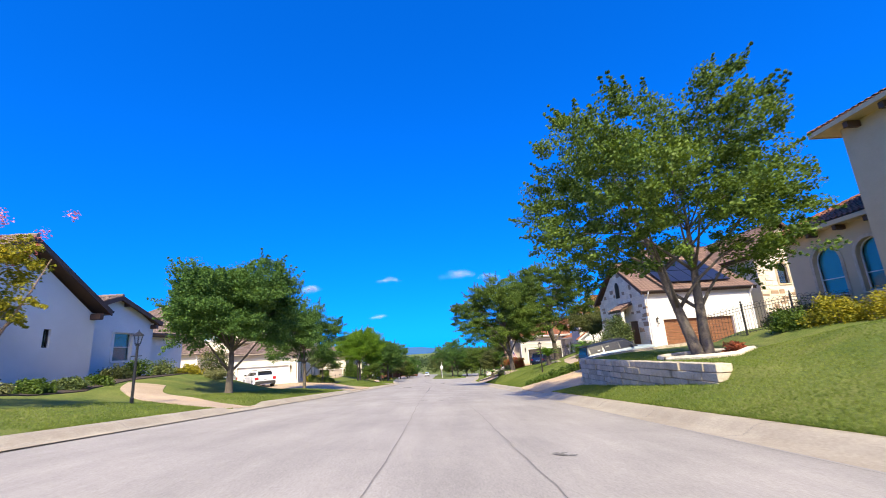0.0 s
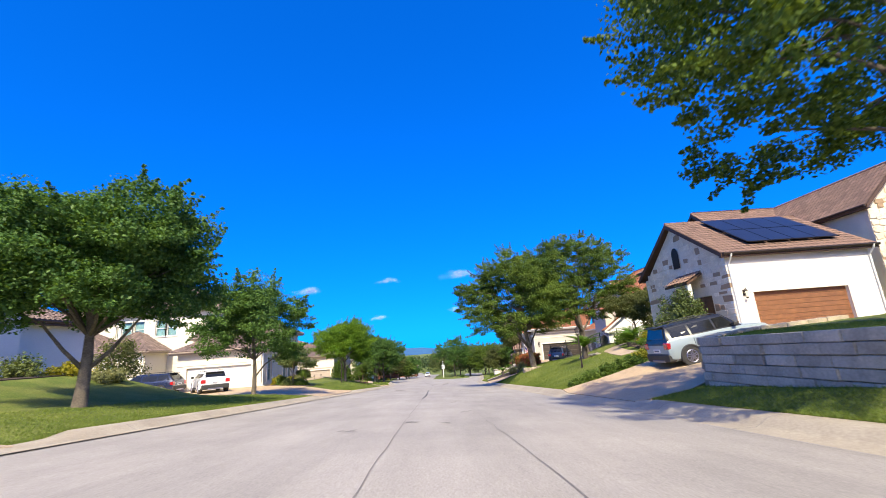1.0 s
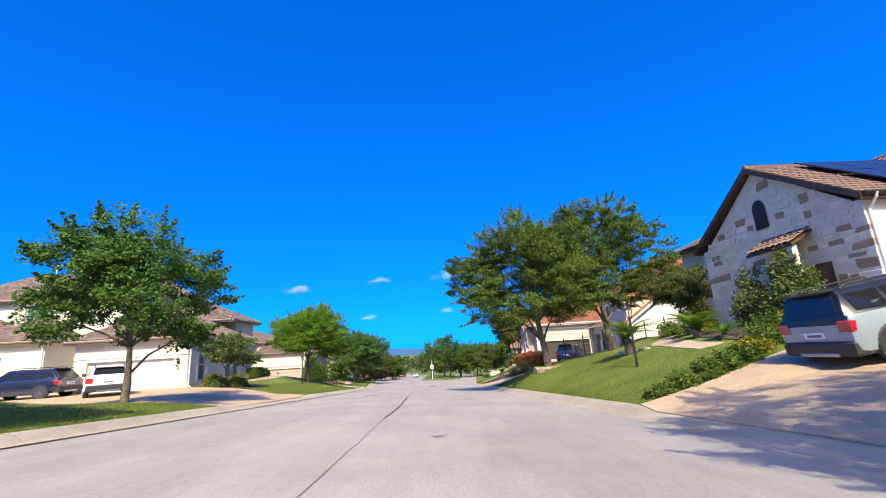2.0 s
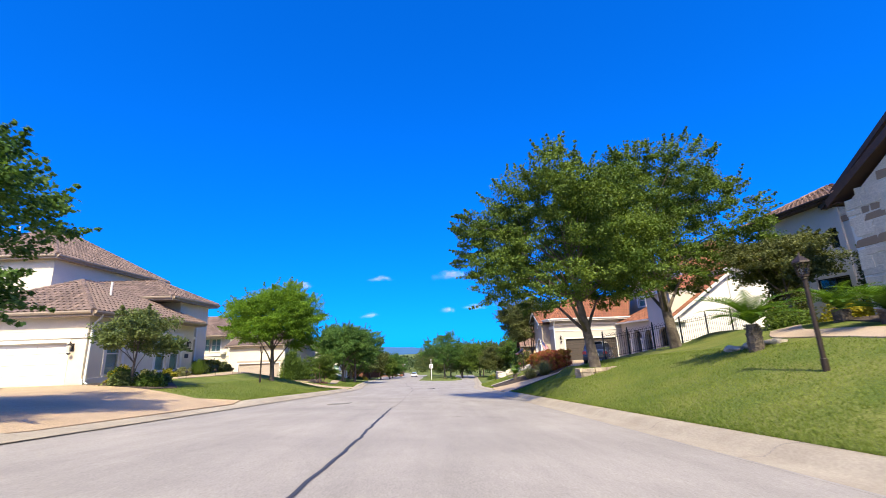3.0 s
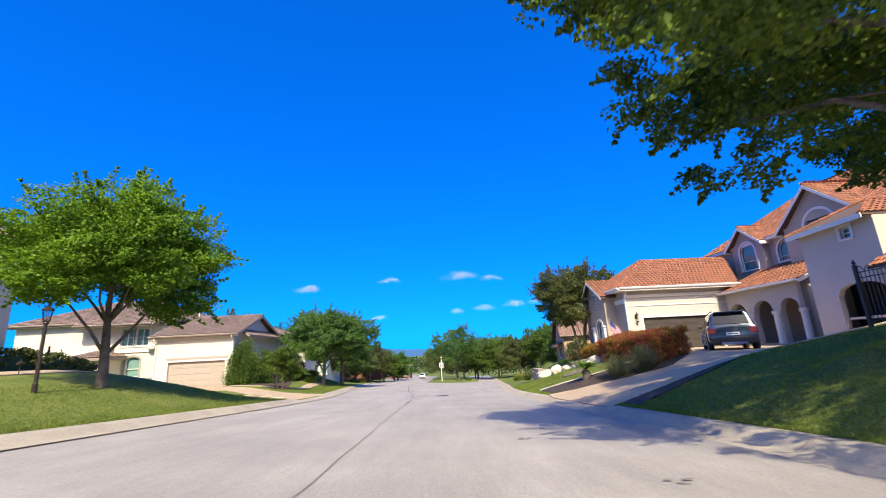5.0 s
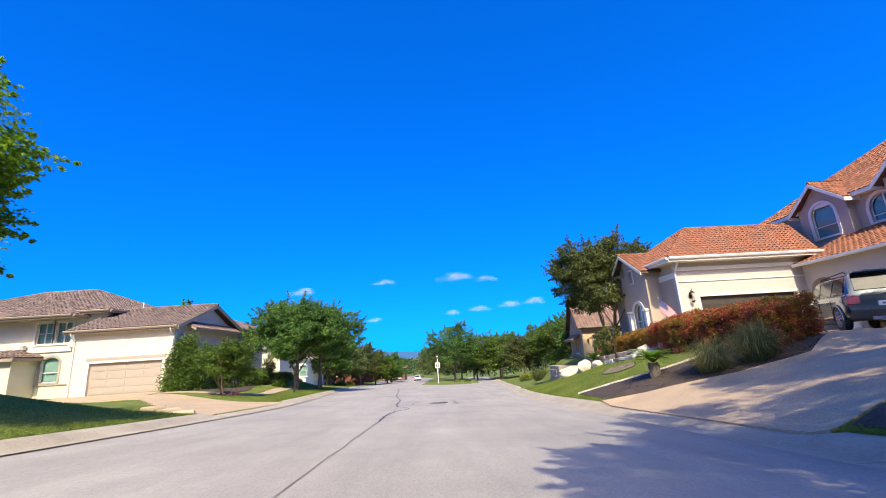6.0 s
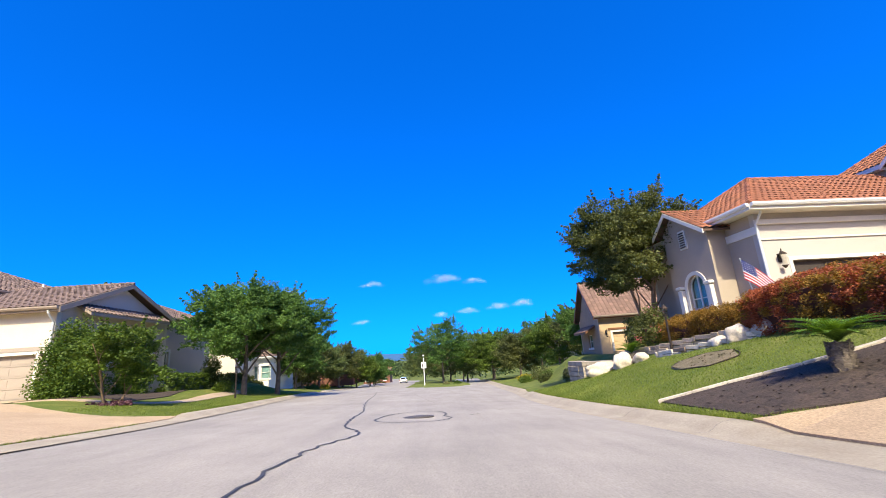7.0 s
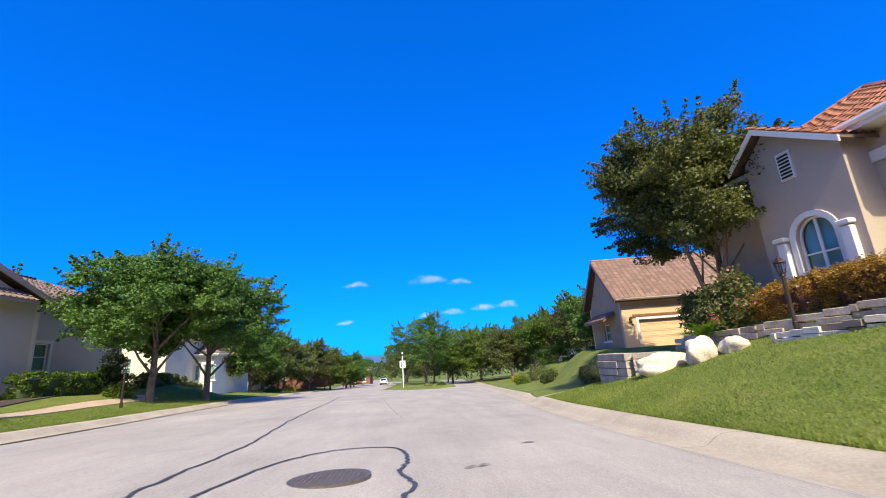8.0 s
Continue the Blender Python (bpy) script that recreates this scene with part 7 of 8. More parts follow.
for k, (x, y) in enumerate([(1.35, 5.3), (-0.2, 17.6), (-0.9, 18.0), (0.3, 20.2), (0.05, 24.4), (-1.9, 16.8), (1.2, 43.6), (2.0, 44.5), (0.6, 36.8), (1.2, 66.9), (2.2, 68.5), (1.1, 47.5)]):
    s = Shape()
    for j in range(5):
        a, b = rng.uniform(-0.12, 0.12), rng.uniform(-0.08, 0.08)
        s.poly([(a + 0.05 * math.cos(t) * rng.uniform(0.6, 1.5), b + 0.03 * math.sin(t), 0.002 * j) for t in np.linspace(0, 5.6, 7)])
    d = part("road_chip", s, PATCHM, fix=False)
    d.matrix_world = pose(x, y, float(road_z(x, y)) + 0.006)
    tagged(d, "small dark chip worn in the road surface", "road mark", "road chips")

# ---- lamps, fence, sign, flag ----
def post_lamp(x, y, h, mat, label, name="street_lamp", plate=False, tilt=0, big=1.0):
    root = thing(name, pose(x, y, at(x, y) - 0.03, tilt, 0, 0), label, "lamp post")
    s = Shape()
    s.tube([(0, 0, 0), (0, 0, 0.25), (0, 0, 0.27), (0, 0, h - 0.42), (0, 0, h - 0.40), (0, 0, h - 0.36)], [0.06, 0.06, 0.045, 0.04, 0.07, 0.05], 12)
    part("pole", s, mat, root)
    c = Shape()
    r0, r1 = 0.085 * big, 0.14 * big
    zb, zt = h - 0.36, h - 0.08
    c.tube([(0, 0, zt), (0, 0, zt + 0.03), (0, 0, zt + 0.14 * big), (0, 0, zt + 0.16 * big), (0, 0, zt + 0.22 * big)], [r1 * 1.2, r1 * 1.15, 0.04, 0.02, 0.008], 6)
    head = part("lantern", c, mat, root)
    c = Shape()
    c.tube([(0, 0, zb), (0, 0, zb + 0.03)], [r0 * 1.1, r0 * 1.1], 6)
    part("lantern_base", c, mat, head)
    for k in range(6):
        a = k * math.pi / 3
        c = Shape()
        c.tube([(r0 * math.cos(a), r0 * math.sin(a), zb + 0.02), (r1 * math.cos(a), r1 * math.sin(a), zt + 0.01)], 0.009, 4)
        part("rib", c, mat, head)
    g = Shape()
    g.tube([(0, 0, zb + 0.03), (0, 0, zt)], [r0 * 0.93, r1 * 0.93], 6)
    part("lantern_glass", g, LAMP_GLASS, head)
    if plate:
        q = Shape()
        q.tube([(-0.18, 0, h - 0.75), (0.18, 0, h - 0.75)], 0.014, 6)
        part("crossbar", q, mat, root)
    return root


post_lamp(-10.4, 14.7, 2.35, BLACK_METAL, "black lamp post with a crossbar beside the garden path", plate=True)
post_lamp(7.5, 33.4, 2.2, BRONZE, "bronze lantern post leaning on the sloping lawn", tilt=0)
post_lamp(-10.1, 51.0, 2.1, BRONZE, "dark bronze lantern post on the lawn", big=0.8)
post_lamp(9.5, 71.2, 1.75, BRONZE, "dark bronze garden lantern beside the stone ledge", big=0.9)
post_lamp(-11.2, 80.6, 1.8, BRONZE, "thin dark lantern post under the street trees", big=0.7)
for k, (x, y) in enumerate([(-12.9, 48.4), (-12.7, 51.0), (-12.7, 53.2)]):
    s = Shape()
    s.tube([(0, 0, 0), (0, 0, 0.46)], 0.012, 6)
    g = thing("garden_light", pose(x, y, at(x, y)), "short bronze garden path light", "garden light", "path lights")
    part("stake", s, BRONZE, g)
    s = Shape()
    s.tube([(0, 0, 0.30), (0, 0, 0.33), (0, 0, 0.40)], [0.09, 0.10, 0.02], 10)
    part("hood", s, BRONZE, g)


def iron_fence(pts, h, label, arched=True, name="iron_fence"):
    root = thing(name, pose(pts[0][0], pts[0][1], 0), label, "fence")
    ox, oy = pts[0]
    bar_u, n_bar = Shape(), 0
    bar_u.tube([(0, 0, 0.08), (0, 0, h)], 0.011, 5)
    bar = bar_u.mesh("bar")
    bar.materials.append(BLACK_METAL)
    for (xa, ya), (xb, yb) in zip(pts, pts[1:]):
        L_ = math.hypot(xb - xa, yb - ya)
        za, zb = at(xa, ya), at(xb, yb)
        pst = Shape()
        pst.box(xa - ox - 0.035, xa - ox + 0.035, ya - oy - 0.035, ya - oy + 0.035, za - 0.2, za + h + 0.16)
        pst.tube([(xa - ox, ya - oy, za + h + 0.16), (xa - ox, ya - oy, za + h + 0.22), (xa - ox, ya - oy, za + h + 0.30)], [0.02, 0.045, 0.01], 8)
        part("post", pst, BLACK_METAL, root)
        for zz in (0.14, h - 0.16, h - 0.02):
            r = Shape()
            r.tube([(xa - ox, ya - oy, za + zz), (xb - ox, yb - oy, zb + zz)], 0.016, 4)
            part("rail", r, BLACK_METAL, root)
        n = max(2, int(L_ / 0.13))
        for k in range(1, n):
            u = k / n
            b = part("bar", bar, None, root)
            b.matrix_local = Matrix.Translation((xa - ox + (xb - xa) * u, ya - oy + (yb - ya) * u, za + (zb - za) * u))
        if arched:
            hoop = Shape()
            for k in range(0, n - 1, 2):
                p = [(xa - ox + (xb - xa) * (k + q) / n, ya - oy + (yb - ya) * (k + q) / n, za + (zb - za) * (k + q) / n + h + 0.12 * math.sin(math.pi * q / 2)) for q in np.linspace(0, 2, 7)]
                hoop.tube(p, 0.009, 4)
            part("hoops", hoop, BLACK_METAL, root)
    return root


iron_fence([(10.05, 50.4), (11.7, 50.75), (13.4, 51.0), (15.2, 51.1), (17.0, 51.3), (18.8, 51.55), (20.6, 51.8)], 1.35, "black iron fence with hooped top on the upper lawn")
iron_fence([(-17.6, 58.2), (-16.4, 58.1), (-15.4, 57.9)], 0.9, "short black iron railing beside the entrance steps", arched=False, name="iron_railing")
iron_fence([(12.9, 21.0), (14.6, 20.5), (16.6, 19.9), (18.9, 19.2)], 1.35, "black iron fence and gate beside the garage")
post = thing("sign_post", pose(-0.6, 110.6, at(-0.6, 110.6)), "white post with a small white sign on the island", "sign")
s = Shape()
s.box(-0.05, 0.05, -0.05, 0.05, -0.2, 3.4, bevel=0.015)
part("pole", s, GALV, post)
s = Shape()
s.box(-0.32, 0.32, -0.10, -0.05, 2.1, 2.85, bevel=0.01)
sg = part("sign_board", s, GALV, post)
for k, (x0, x1, z0, z1) in enumerate([(-0.2, -0.1, 2.2, 2.7), (0.02, 0.22, 2.58, 2.68), (0.1, 0.2, 2.2, 2.55)]):
    s = Shape()
    s.box(x0, x1, -0.108, -0.102, z0, z1)
    part("bar", s, BRONZE, sg)
s = Shape()
s.tube([(0, 0, 3.6), (0, 0, 3.68), (0, 0, 3.8)], [0.1, 0.1, 0.02], 8)
part("finial", s, GALV, post)

# flag on a short pole by the garage corner
flag = thing("flag", pose(11.0, 68.55, at(11.0, 68.55) + 0.4, 0, 0, -52), "striped flag drooping from a slanted white pole", "flag")
s = Shape()
s.tube([(0.25, 0.3, -0.6), (0.0, 0.0, 1.9)], 0.018, 8)
part("pole", s, GALV, flag)
RED = plain("flag_red", (0.55, 0.03, 0.05), 0.8)
NAVY = plain("flag_blue", (0.03, 0.045, 0.20), 0.8)
CLOTH = plain("flag_white", (0.8, 0.78, 0.76), 0.8)


def cloth(u, v):
    """A point on the hanging cloth: u along it, v from top to bottom."""
    return Vector((0.02 + u * 0.85, -0.02 - 0.10 * math.sin(u * 7 + v * 2) * (0.3 + u), 1.85 - v * 0.72 - u * 0.95 + 0.05 * math.sin(u * 5)))


for k in range(13):
    s = Shape()
    for j in range(12):
        u0, u1, v0, v1 = j / 12, (j + 1) / 12, k / 13, (k + 1) / 13
        if k < 7 and u0 < 0.4:
            continue
        s.quad(cloth(u0, v0), cloth(u1, v0), cloth(u1, v1), cloth(u0, v1))
    part("stripe", s, RED if k % 2 == 0 else CLOTH, flag, fix=False)
s = Shape()
for j in range(5):
    u0, u1 = j / 12, (j + 1) / 12
    for k in range(7):
        s.quad(cloth(u0, k / 13), cloth(u1, k / 13), cloth(u1, (k + 1) / 13), cloth(u0, (k + 1) / 13))
canton = part("canton", s, NAVY, flag, fix=False)
for i in range(6):
    for j in range(5):
        c = cloth(0.035 + i * 0.07, (j + 0.7) * 7 / 13 / 5.4)
        s = Shape()
        s.poly([c + Vector((0.018 * math.cos(t) * (1 if q % 2 else 0.45), -0.006, 0.018 * math.sin(t) * (1 if q % 2 else 0.45))) for q, t in enumerate(np.linspace(0, 2 * math.pi, 11)[:-1])])
        part("star", s, CLOTH, canton, fix=False)

# ---- hedges, shrubs, palms ----
hedge([(10.2, 59.9), (10.1, 61.6), (9.9, 64.6), (10.2, 66.8)], 1.7, 1.2, 31, LEAF_RED, "clipped hedge with red and amber leaves by the driveway", second=LEAF_GOLD, size=0.028, density=58, per=86, twigs=RED_TWIG)
hedge([(10.5, 67.0), (10.9, 69.0), (10.9, 71.2)], 1.0, 0.78, 32, LEAF_GOLD, "low golden-leaved hedge under the arched window", size=0.027, density=56, per=84, twigs=RED_TWIG)
hedge([(10.9, 71.4), (10.8, 73.2)], 0.9, 0.75, 33, LEAF_GOLD, "short golden hedge by the stone ledge", size=0.027, density=56, per=84, twigs=RED_TWIG)
shrub(10.6, 74.2, 1.15, 1.1, 1.9, 34, LEAF_DARK, "dark rounded rose bush with red blooms", count=90, per=40, size=0.06, flowers=LEAF_PINK)
shrub(10.7, 76.2, 0.8, 0.8, 1.5, 35, LEAF_DARK, "dark green bush on the stone bed", count=60)
grass_tuft(7.7, 60.0, 0.95, 0.85, 36, LEAF_GREYGREEN, "grey-green ornamental grass clump at the hedge")
grass_tuft(8.7, 59.5, 0.95, 1.0, 37, LEAF_GREYGREEN, "tall grey-green ornamental grass in mulch")
grass_tuft(8.6, 79.2, 1.3, 0.9, 39, LEAF_GREYGREEN, "pale arching grass on the stone steps")
cycad(6.75, 61.55, 0.5, 0.72, 41, "small sago palm with a scaly trunk in mulch", trunk_r=0.15, fronds=48)
cycad(8.9, 36.9, 0.75, 1.35, 42, "sago palm with wide fronds on the lawn", trunk_r=0.17)
cycad(11.3, 35.4, 0.3, 1.2, 43, "low sago palm in the planting bed")
cycad(12.6, 38.0, 0.4, 1.2, 45, "sago palm against the stone wall")
cycad(9.3, 74.2, 0.35, 0.85, 46, "small sago palm beside the stacked stones", fronds=24)
cycad(11.0, 33.4, 0.15, 0.8, 47, "small sago palm in the rockery", fronds=22)
for k, (x, y, r, h, m) in enumerate([(5.5, 28.2, 0.4, 0.32, LEAF_GREEN), (6.3, 28.5, 0.55, 0.45, LEAF_GREEN), (7.1, 28.8, 0.6, 0.5, LEAF_GREEN), (7.9, 29.2, 0.6, 0.55, LEAF_GREEN), (8.8, 29.6, 0.65, 0.5, LEAF_GREEN), (9.6, 30.2, 0.6, 0.55, LEAF_YELLOW), (10.4, 30.8, 0.8, 0.8, LEAF_GREEN),
                                      (11.4, 31.6, 0.8, 0.9, LEAF_GREEN), (12.2, 31.9, 0.7, 0.7, LEAF_YELLOW)]):
    shrub(x, y, r, r, h, 50 + k, m, "low clipped green shrub along the driveway", count=46, group="driveway shrubs", size=0.045)
shrub(9.0, 13.3, 0.4, 0.35, 0.42, 59, LEAF_RED, "small red-leaved shrub in the tree ring", count=34, per=36, size=0.04)
# clipped dark bush and tall evergreen at the stone gable
shrub(13.6, 32.8, 1.0, 1.0, 3.3, 60, LEAF_OLIVE, "tall olive-green bush in front of the stone gable", count=150, per=44, size=0.065)
shrub(13.9, 35.2, 0.9, 0.9, 2.8, 61, LEAF_OLIVE, "dense olive-green bush by the side door", count=110, per=44, size=0.065)
shrub(18.0, 41.0, 1.1, 1.1, 4.6, 62, LEAF_DARK, "tall dark evergreen against the stone wall", count=170, per=44, size=0.07)
shrub(18.4, 46.6, 1.1, 1.2, 4.4, 63, LEAF_DARK, "dark vine-covered corner shrub", count=150, per=44, size=0.07)
tree(15.0, 42.6, 4.2, 2.2, 1.4, 0.08, 64, LEAF_DARK, "small purple-brown tree by the stone house", leaves=(330, 84), size=0.05, clump=0.42, lobes=9)
shrub(13.4, 41.0, 0.9, 0.9, 0.8, 65, LEAF_GREEN, "low round green shrub by the path", count=60)
shrub(14.6, 39.8, 1.0, 1.0, 0.9, 66, LEAF_YELLOW, "low yellow-green shrub by the path", count=60)
# yellow shrubs at the tan house
for k, (x, y, r, h, m) in enumerate([(15.6, 16.6, 1.2, 1.1, LEAF_YELLOW), (16.2, 14.6, 1.3, 1.2, LEAF_YELLOW), (14.9, 18.2, 0.9, 0.9, LEAF_GREEN), (17.2, 18.4, 1.1, 1.2, LEAF_YELLOW), (17.8, 20.6, 1.1, 1.3, LEAF_DARK), (18.3, 22.8, 1.0, 1.2, LEAF_DARK), (16.0, 12.0, 1.2, 1.0, LEAF_OLIVE)]):
    shrub(x, y, r, r, h, 70 + k, m, "yellow-green mounded shrub at the tan house" if m is LEAF_YELLOW else "dark rounded shrub at the tan house", count=80, per=40)
# left side shrubs
for k, (x, y, r, h, m) in enumerate([(-14.3, 11.6, 0.9, 0.6, LEAF_OLIVE), (-14.2, 13.4, 0.8, 0.55, LEAF_GREYGREEN), (-14.3, 15.2, 0.75, 0.5, LEAF_GREEN), (-14.6, 17.0, 0.75, 0.5, LEAF_OLIVE), (-15.0, 18.8, 0.75, 0.5, LEAF_GREEN), (-16.8, 22.4, 0.9, 0.8, LEAF_DARK),
                                      (-17.4, 24.8, 0.8, 1.2, LEAF_GREEN), (-17.2, 26.6, 0.8, 1.1, LEAF_OLIVE), (-16.4, 28.0, 0.9, 0.7, LEAF_YELLOW), (-16.4, 14.4, 0.9, 1.2, LEAF_DARK), (-14.4, 27.6, 0.8, 0.6, LEAF_GREYGREEN)]):
    shrub(x, y, r, r, h, 90 + k, m, "low mounded shrub along the white house", count=50, group="shrubs by the white house")
myrtle = tree(-11.3, 9.9, 4.9, 1.5, 1.5, 0.06, 110, LEAF_YELLOW, "tall crape myrtle with pink flower heads on the front lawn", stems=4, leaves=(120, 70), size=0.05, clump=0.34, bark=BARK_PALE, lobes=8, group="")
rng = np.random.default_rng(111)
heads = np.stack([rng.normal(0, 0.75, 26), rng.normal(0, 0.75, 26), rng.uniform(3.6, 5.0, 26)], 1)
part("blossom", leaf_mesh("blossom", heads, np.full((26, 3), 0.2), 44, 0.035, LEAF_PINK, 112), None, myrtle, "pink flower heads")
shrub(-15.6, 29.6, 1.3, 1.1, 2.4, 111, LEAF_DARK, "dark bush beneath the shade tree", count=90)
for k, (x, y, r, h, m) in enumerate([(-12.3, 42.9, 0.6, 0.6, LEAF_OLIVE), (-11.4, 43.2, 0.6, 0.55, LEAF_GREEN), (-13.2, 44.3, 0.6, 0.75, LEAF_GREEN), (-12.3, 45.2, 0.65, 0.5, LEAF_DARK), (-14.2, 47.4, 0.5, 0.5, LEAF_GREYGREEN), (-14.2, 49.0, 0.5, 0.45, LEAF_YELLOW), (-14.2, 50.3, 0.5, 0.5, LEAF_GREYGREEN), (-13.9, 45.0, 0.55, 0.8, LEAF_YELLOW)]):
    shrub(x, y, r, r, h, 120 + k, m, "rounded green shrub in the bed by the cream wall", count=50, group="shrubs by the cream wall")
grass_tuft(-14.0, 51.6, 0.6, 0.8, 128, LEAF_GREEN, "upright green grass clump at the house corner")
tree(-11.9, 42.9, 3.3, 1.8, 1.0, 0.06, 129, LEAF_OLIVE, "small ornamental tree in front of the cream wall", leaves=(170, 84), size=0.05, clump=0.36, lobes=8, group="")
hedge([(-14.9, 53.4), (-15.4, 56.5), (-16.4, 60.0)], 0.9, 0.75, 130, LEAF_DARK, "dark low hedge by the side entrance")
hedge([(8.7, 79.6), (8.9, 81.0)], 0.9, 0.75, 150, LEAF_DARK, "dark clipped hedge above the stone steps")
hedge([(9.1, 81.8), (9.4, 83.6)], 0.9, 0.7, 151, LEAF_DARK, "dark clipped hedge by the ochre house")
# ivy corner, crape myrtle and hedges at the lower cream house
shrub(-16.1, 75.0, 1.35, 1.3, 3.9, 140, LEAF_GREEN, "tall dense ivy-covered bush at the garage corner", count=420, per=48, size=0.055)
shrub(-15.6, 78.2, 0.9, 1.2, 2.7, 141, LEAF_GREEN, "leafy green bush below the gable", count=130, per=44, size=0.06)
tree(-12.0, 71.8, 3.2, 1.8, 0.7, 0.05, 142, LEAF_GREEN, "multi-stemmed green crape myrtle by the path", stems=4, leaves=(240, 88), size=0.046, clump=0.36, bark=BARK_PALE, lobes=9, group="")
shrub(-12.0, 71.7, 1.0, 0.6, 0.2, 147, LEAF_PURPLE, "low purple groundcover in a mulch ring", count=40, per=30, size=0.05)
hedge([(-15.0, 80.4), (-15.2, 84.6)], 0.9, 1.0, 143, LEAF_GREEN, "clipped green hedge beside the house")
shrub(-15.4, 86.4, 0.8, 0.8, 2.6, 144, LEAF_OLIVE, "slender olive tree-shrub at the house corner", count=110, per=40, size=0.06)
shrub(-13.4, 84.0, 0.7, 0.7, 0.8, 145, LEAF_GREEN, "low spiky green shrub by the path", count=50)
hedge([(-15.4, 88.6), (-16.0, 93.0), (-16.6, 98.0)], 0.9, 0.7, 146, LEAF_DARK, "dark low hedge in tree shade")
for k, (x, y, r, h, m) in enumerate([(9.6, 90.5, 0.9, 0.7, LEAF_DARK), (10.6, 93.5, 1.0, 0.9, LEAF_GREEN), (9.4, 97.0, 0.9, 0.7, LEAF_GREEN), (11.5, 99.5, 1.2, 1.6, LEAF_DARK), (10.9, 104.0, 1.0, 0.8, LEAF_YELLOW), (-14.5, 110, 1.0, 0.7, LEAF_GREEN), (-15.0, 118, 1.0, 0.7, LEAF_YELLOW), (2.2, 112.5, 0.5, 0.4, LEAF_GREYGREEN), (3.8, 114, 0.6, 0.4, LEAF_GREEN)]):
    shrub(x, y, r, r, h, 150 + k, m, "rounded shrub on a distant verge", count=50, group="distant shrubs")


# ---- cars ----
TYRE = plain("tyre_rubber", (0.02, 0.02, 0.021), 0.85)
RIM = plain("alloy", (0.33, 0.33, 0.46), 0.35, 0.9)
DARK_TRIM = plain("dark_plastic", (0.035, 0.035, 0.037), 0.6)
CAR_GLASS = plain("car_glass", (0.014, 0.015, 0.016), 0.1, 0.0, 0.08)
TAIL = plain("tail_light", (0.42, 0.015, 0.02), 0.2, 0.0, 1.0)
STEEL_GREY = plain("plate_print", (0.12, 0.13, 0.2), 0.6)
HEAD = plain("head_light", (0.75, 0.77, 0.8), 0.15, 0.0, 1.0)


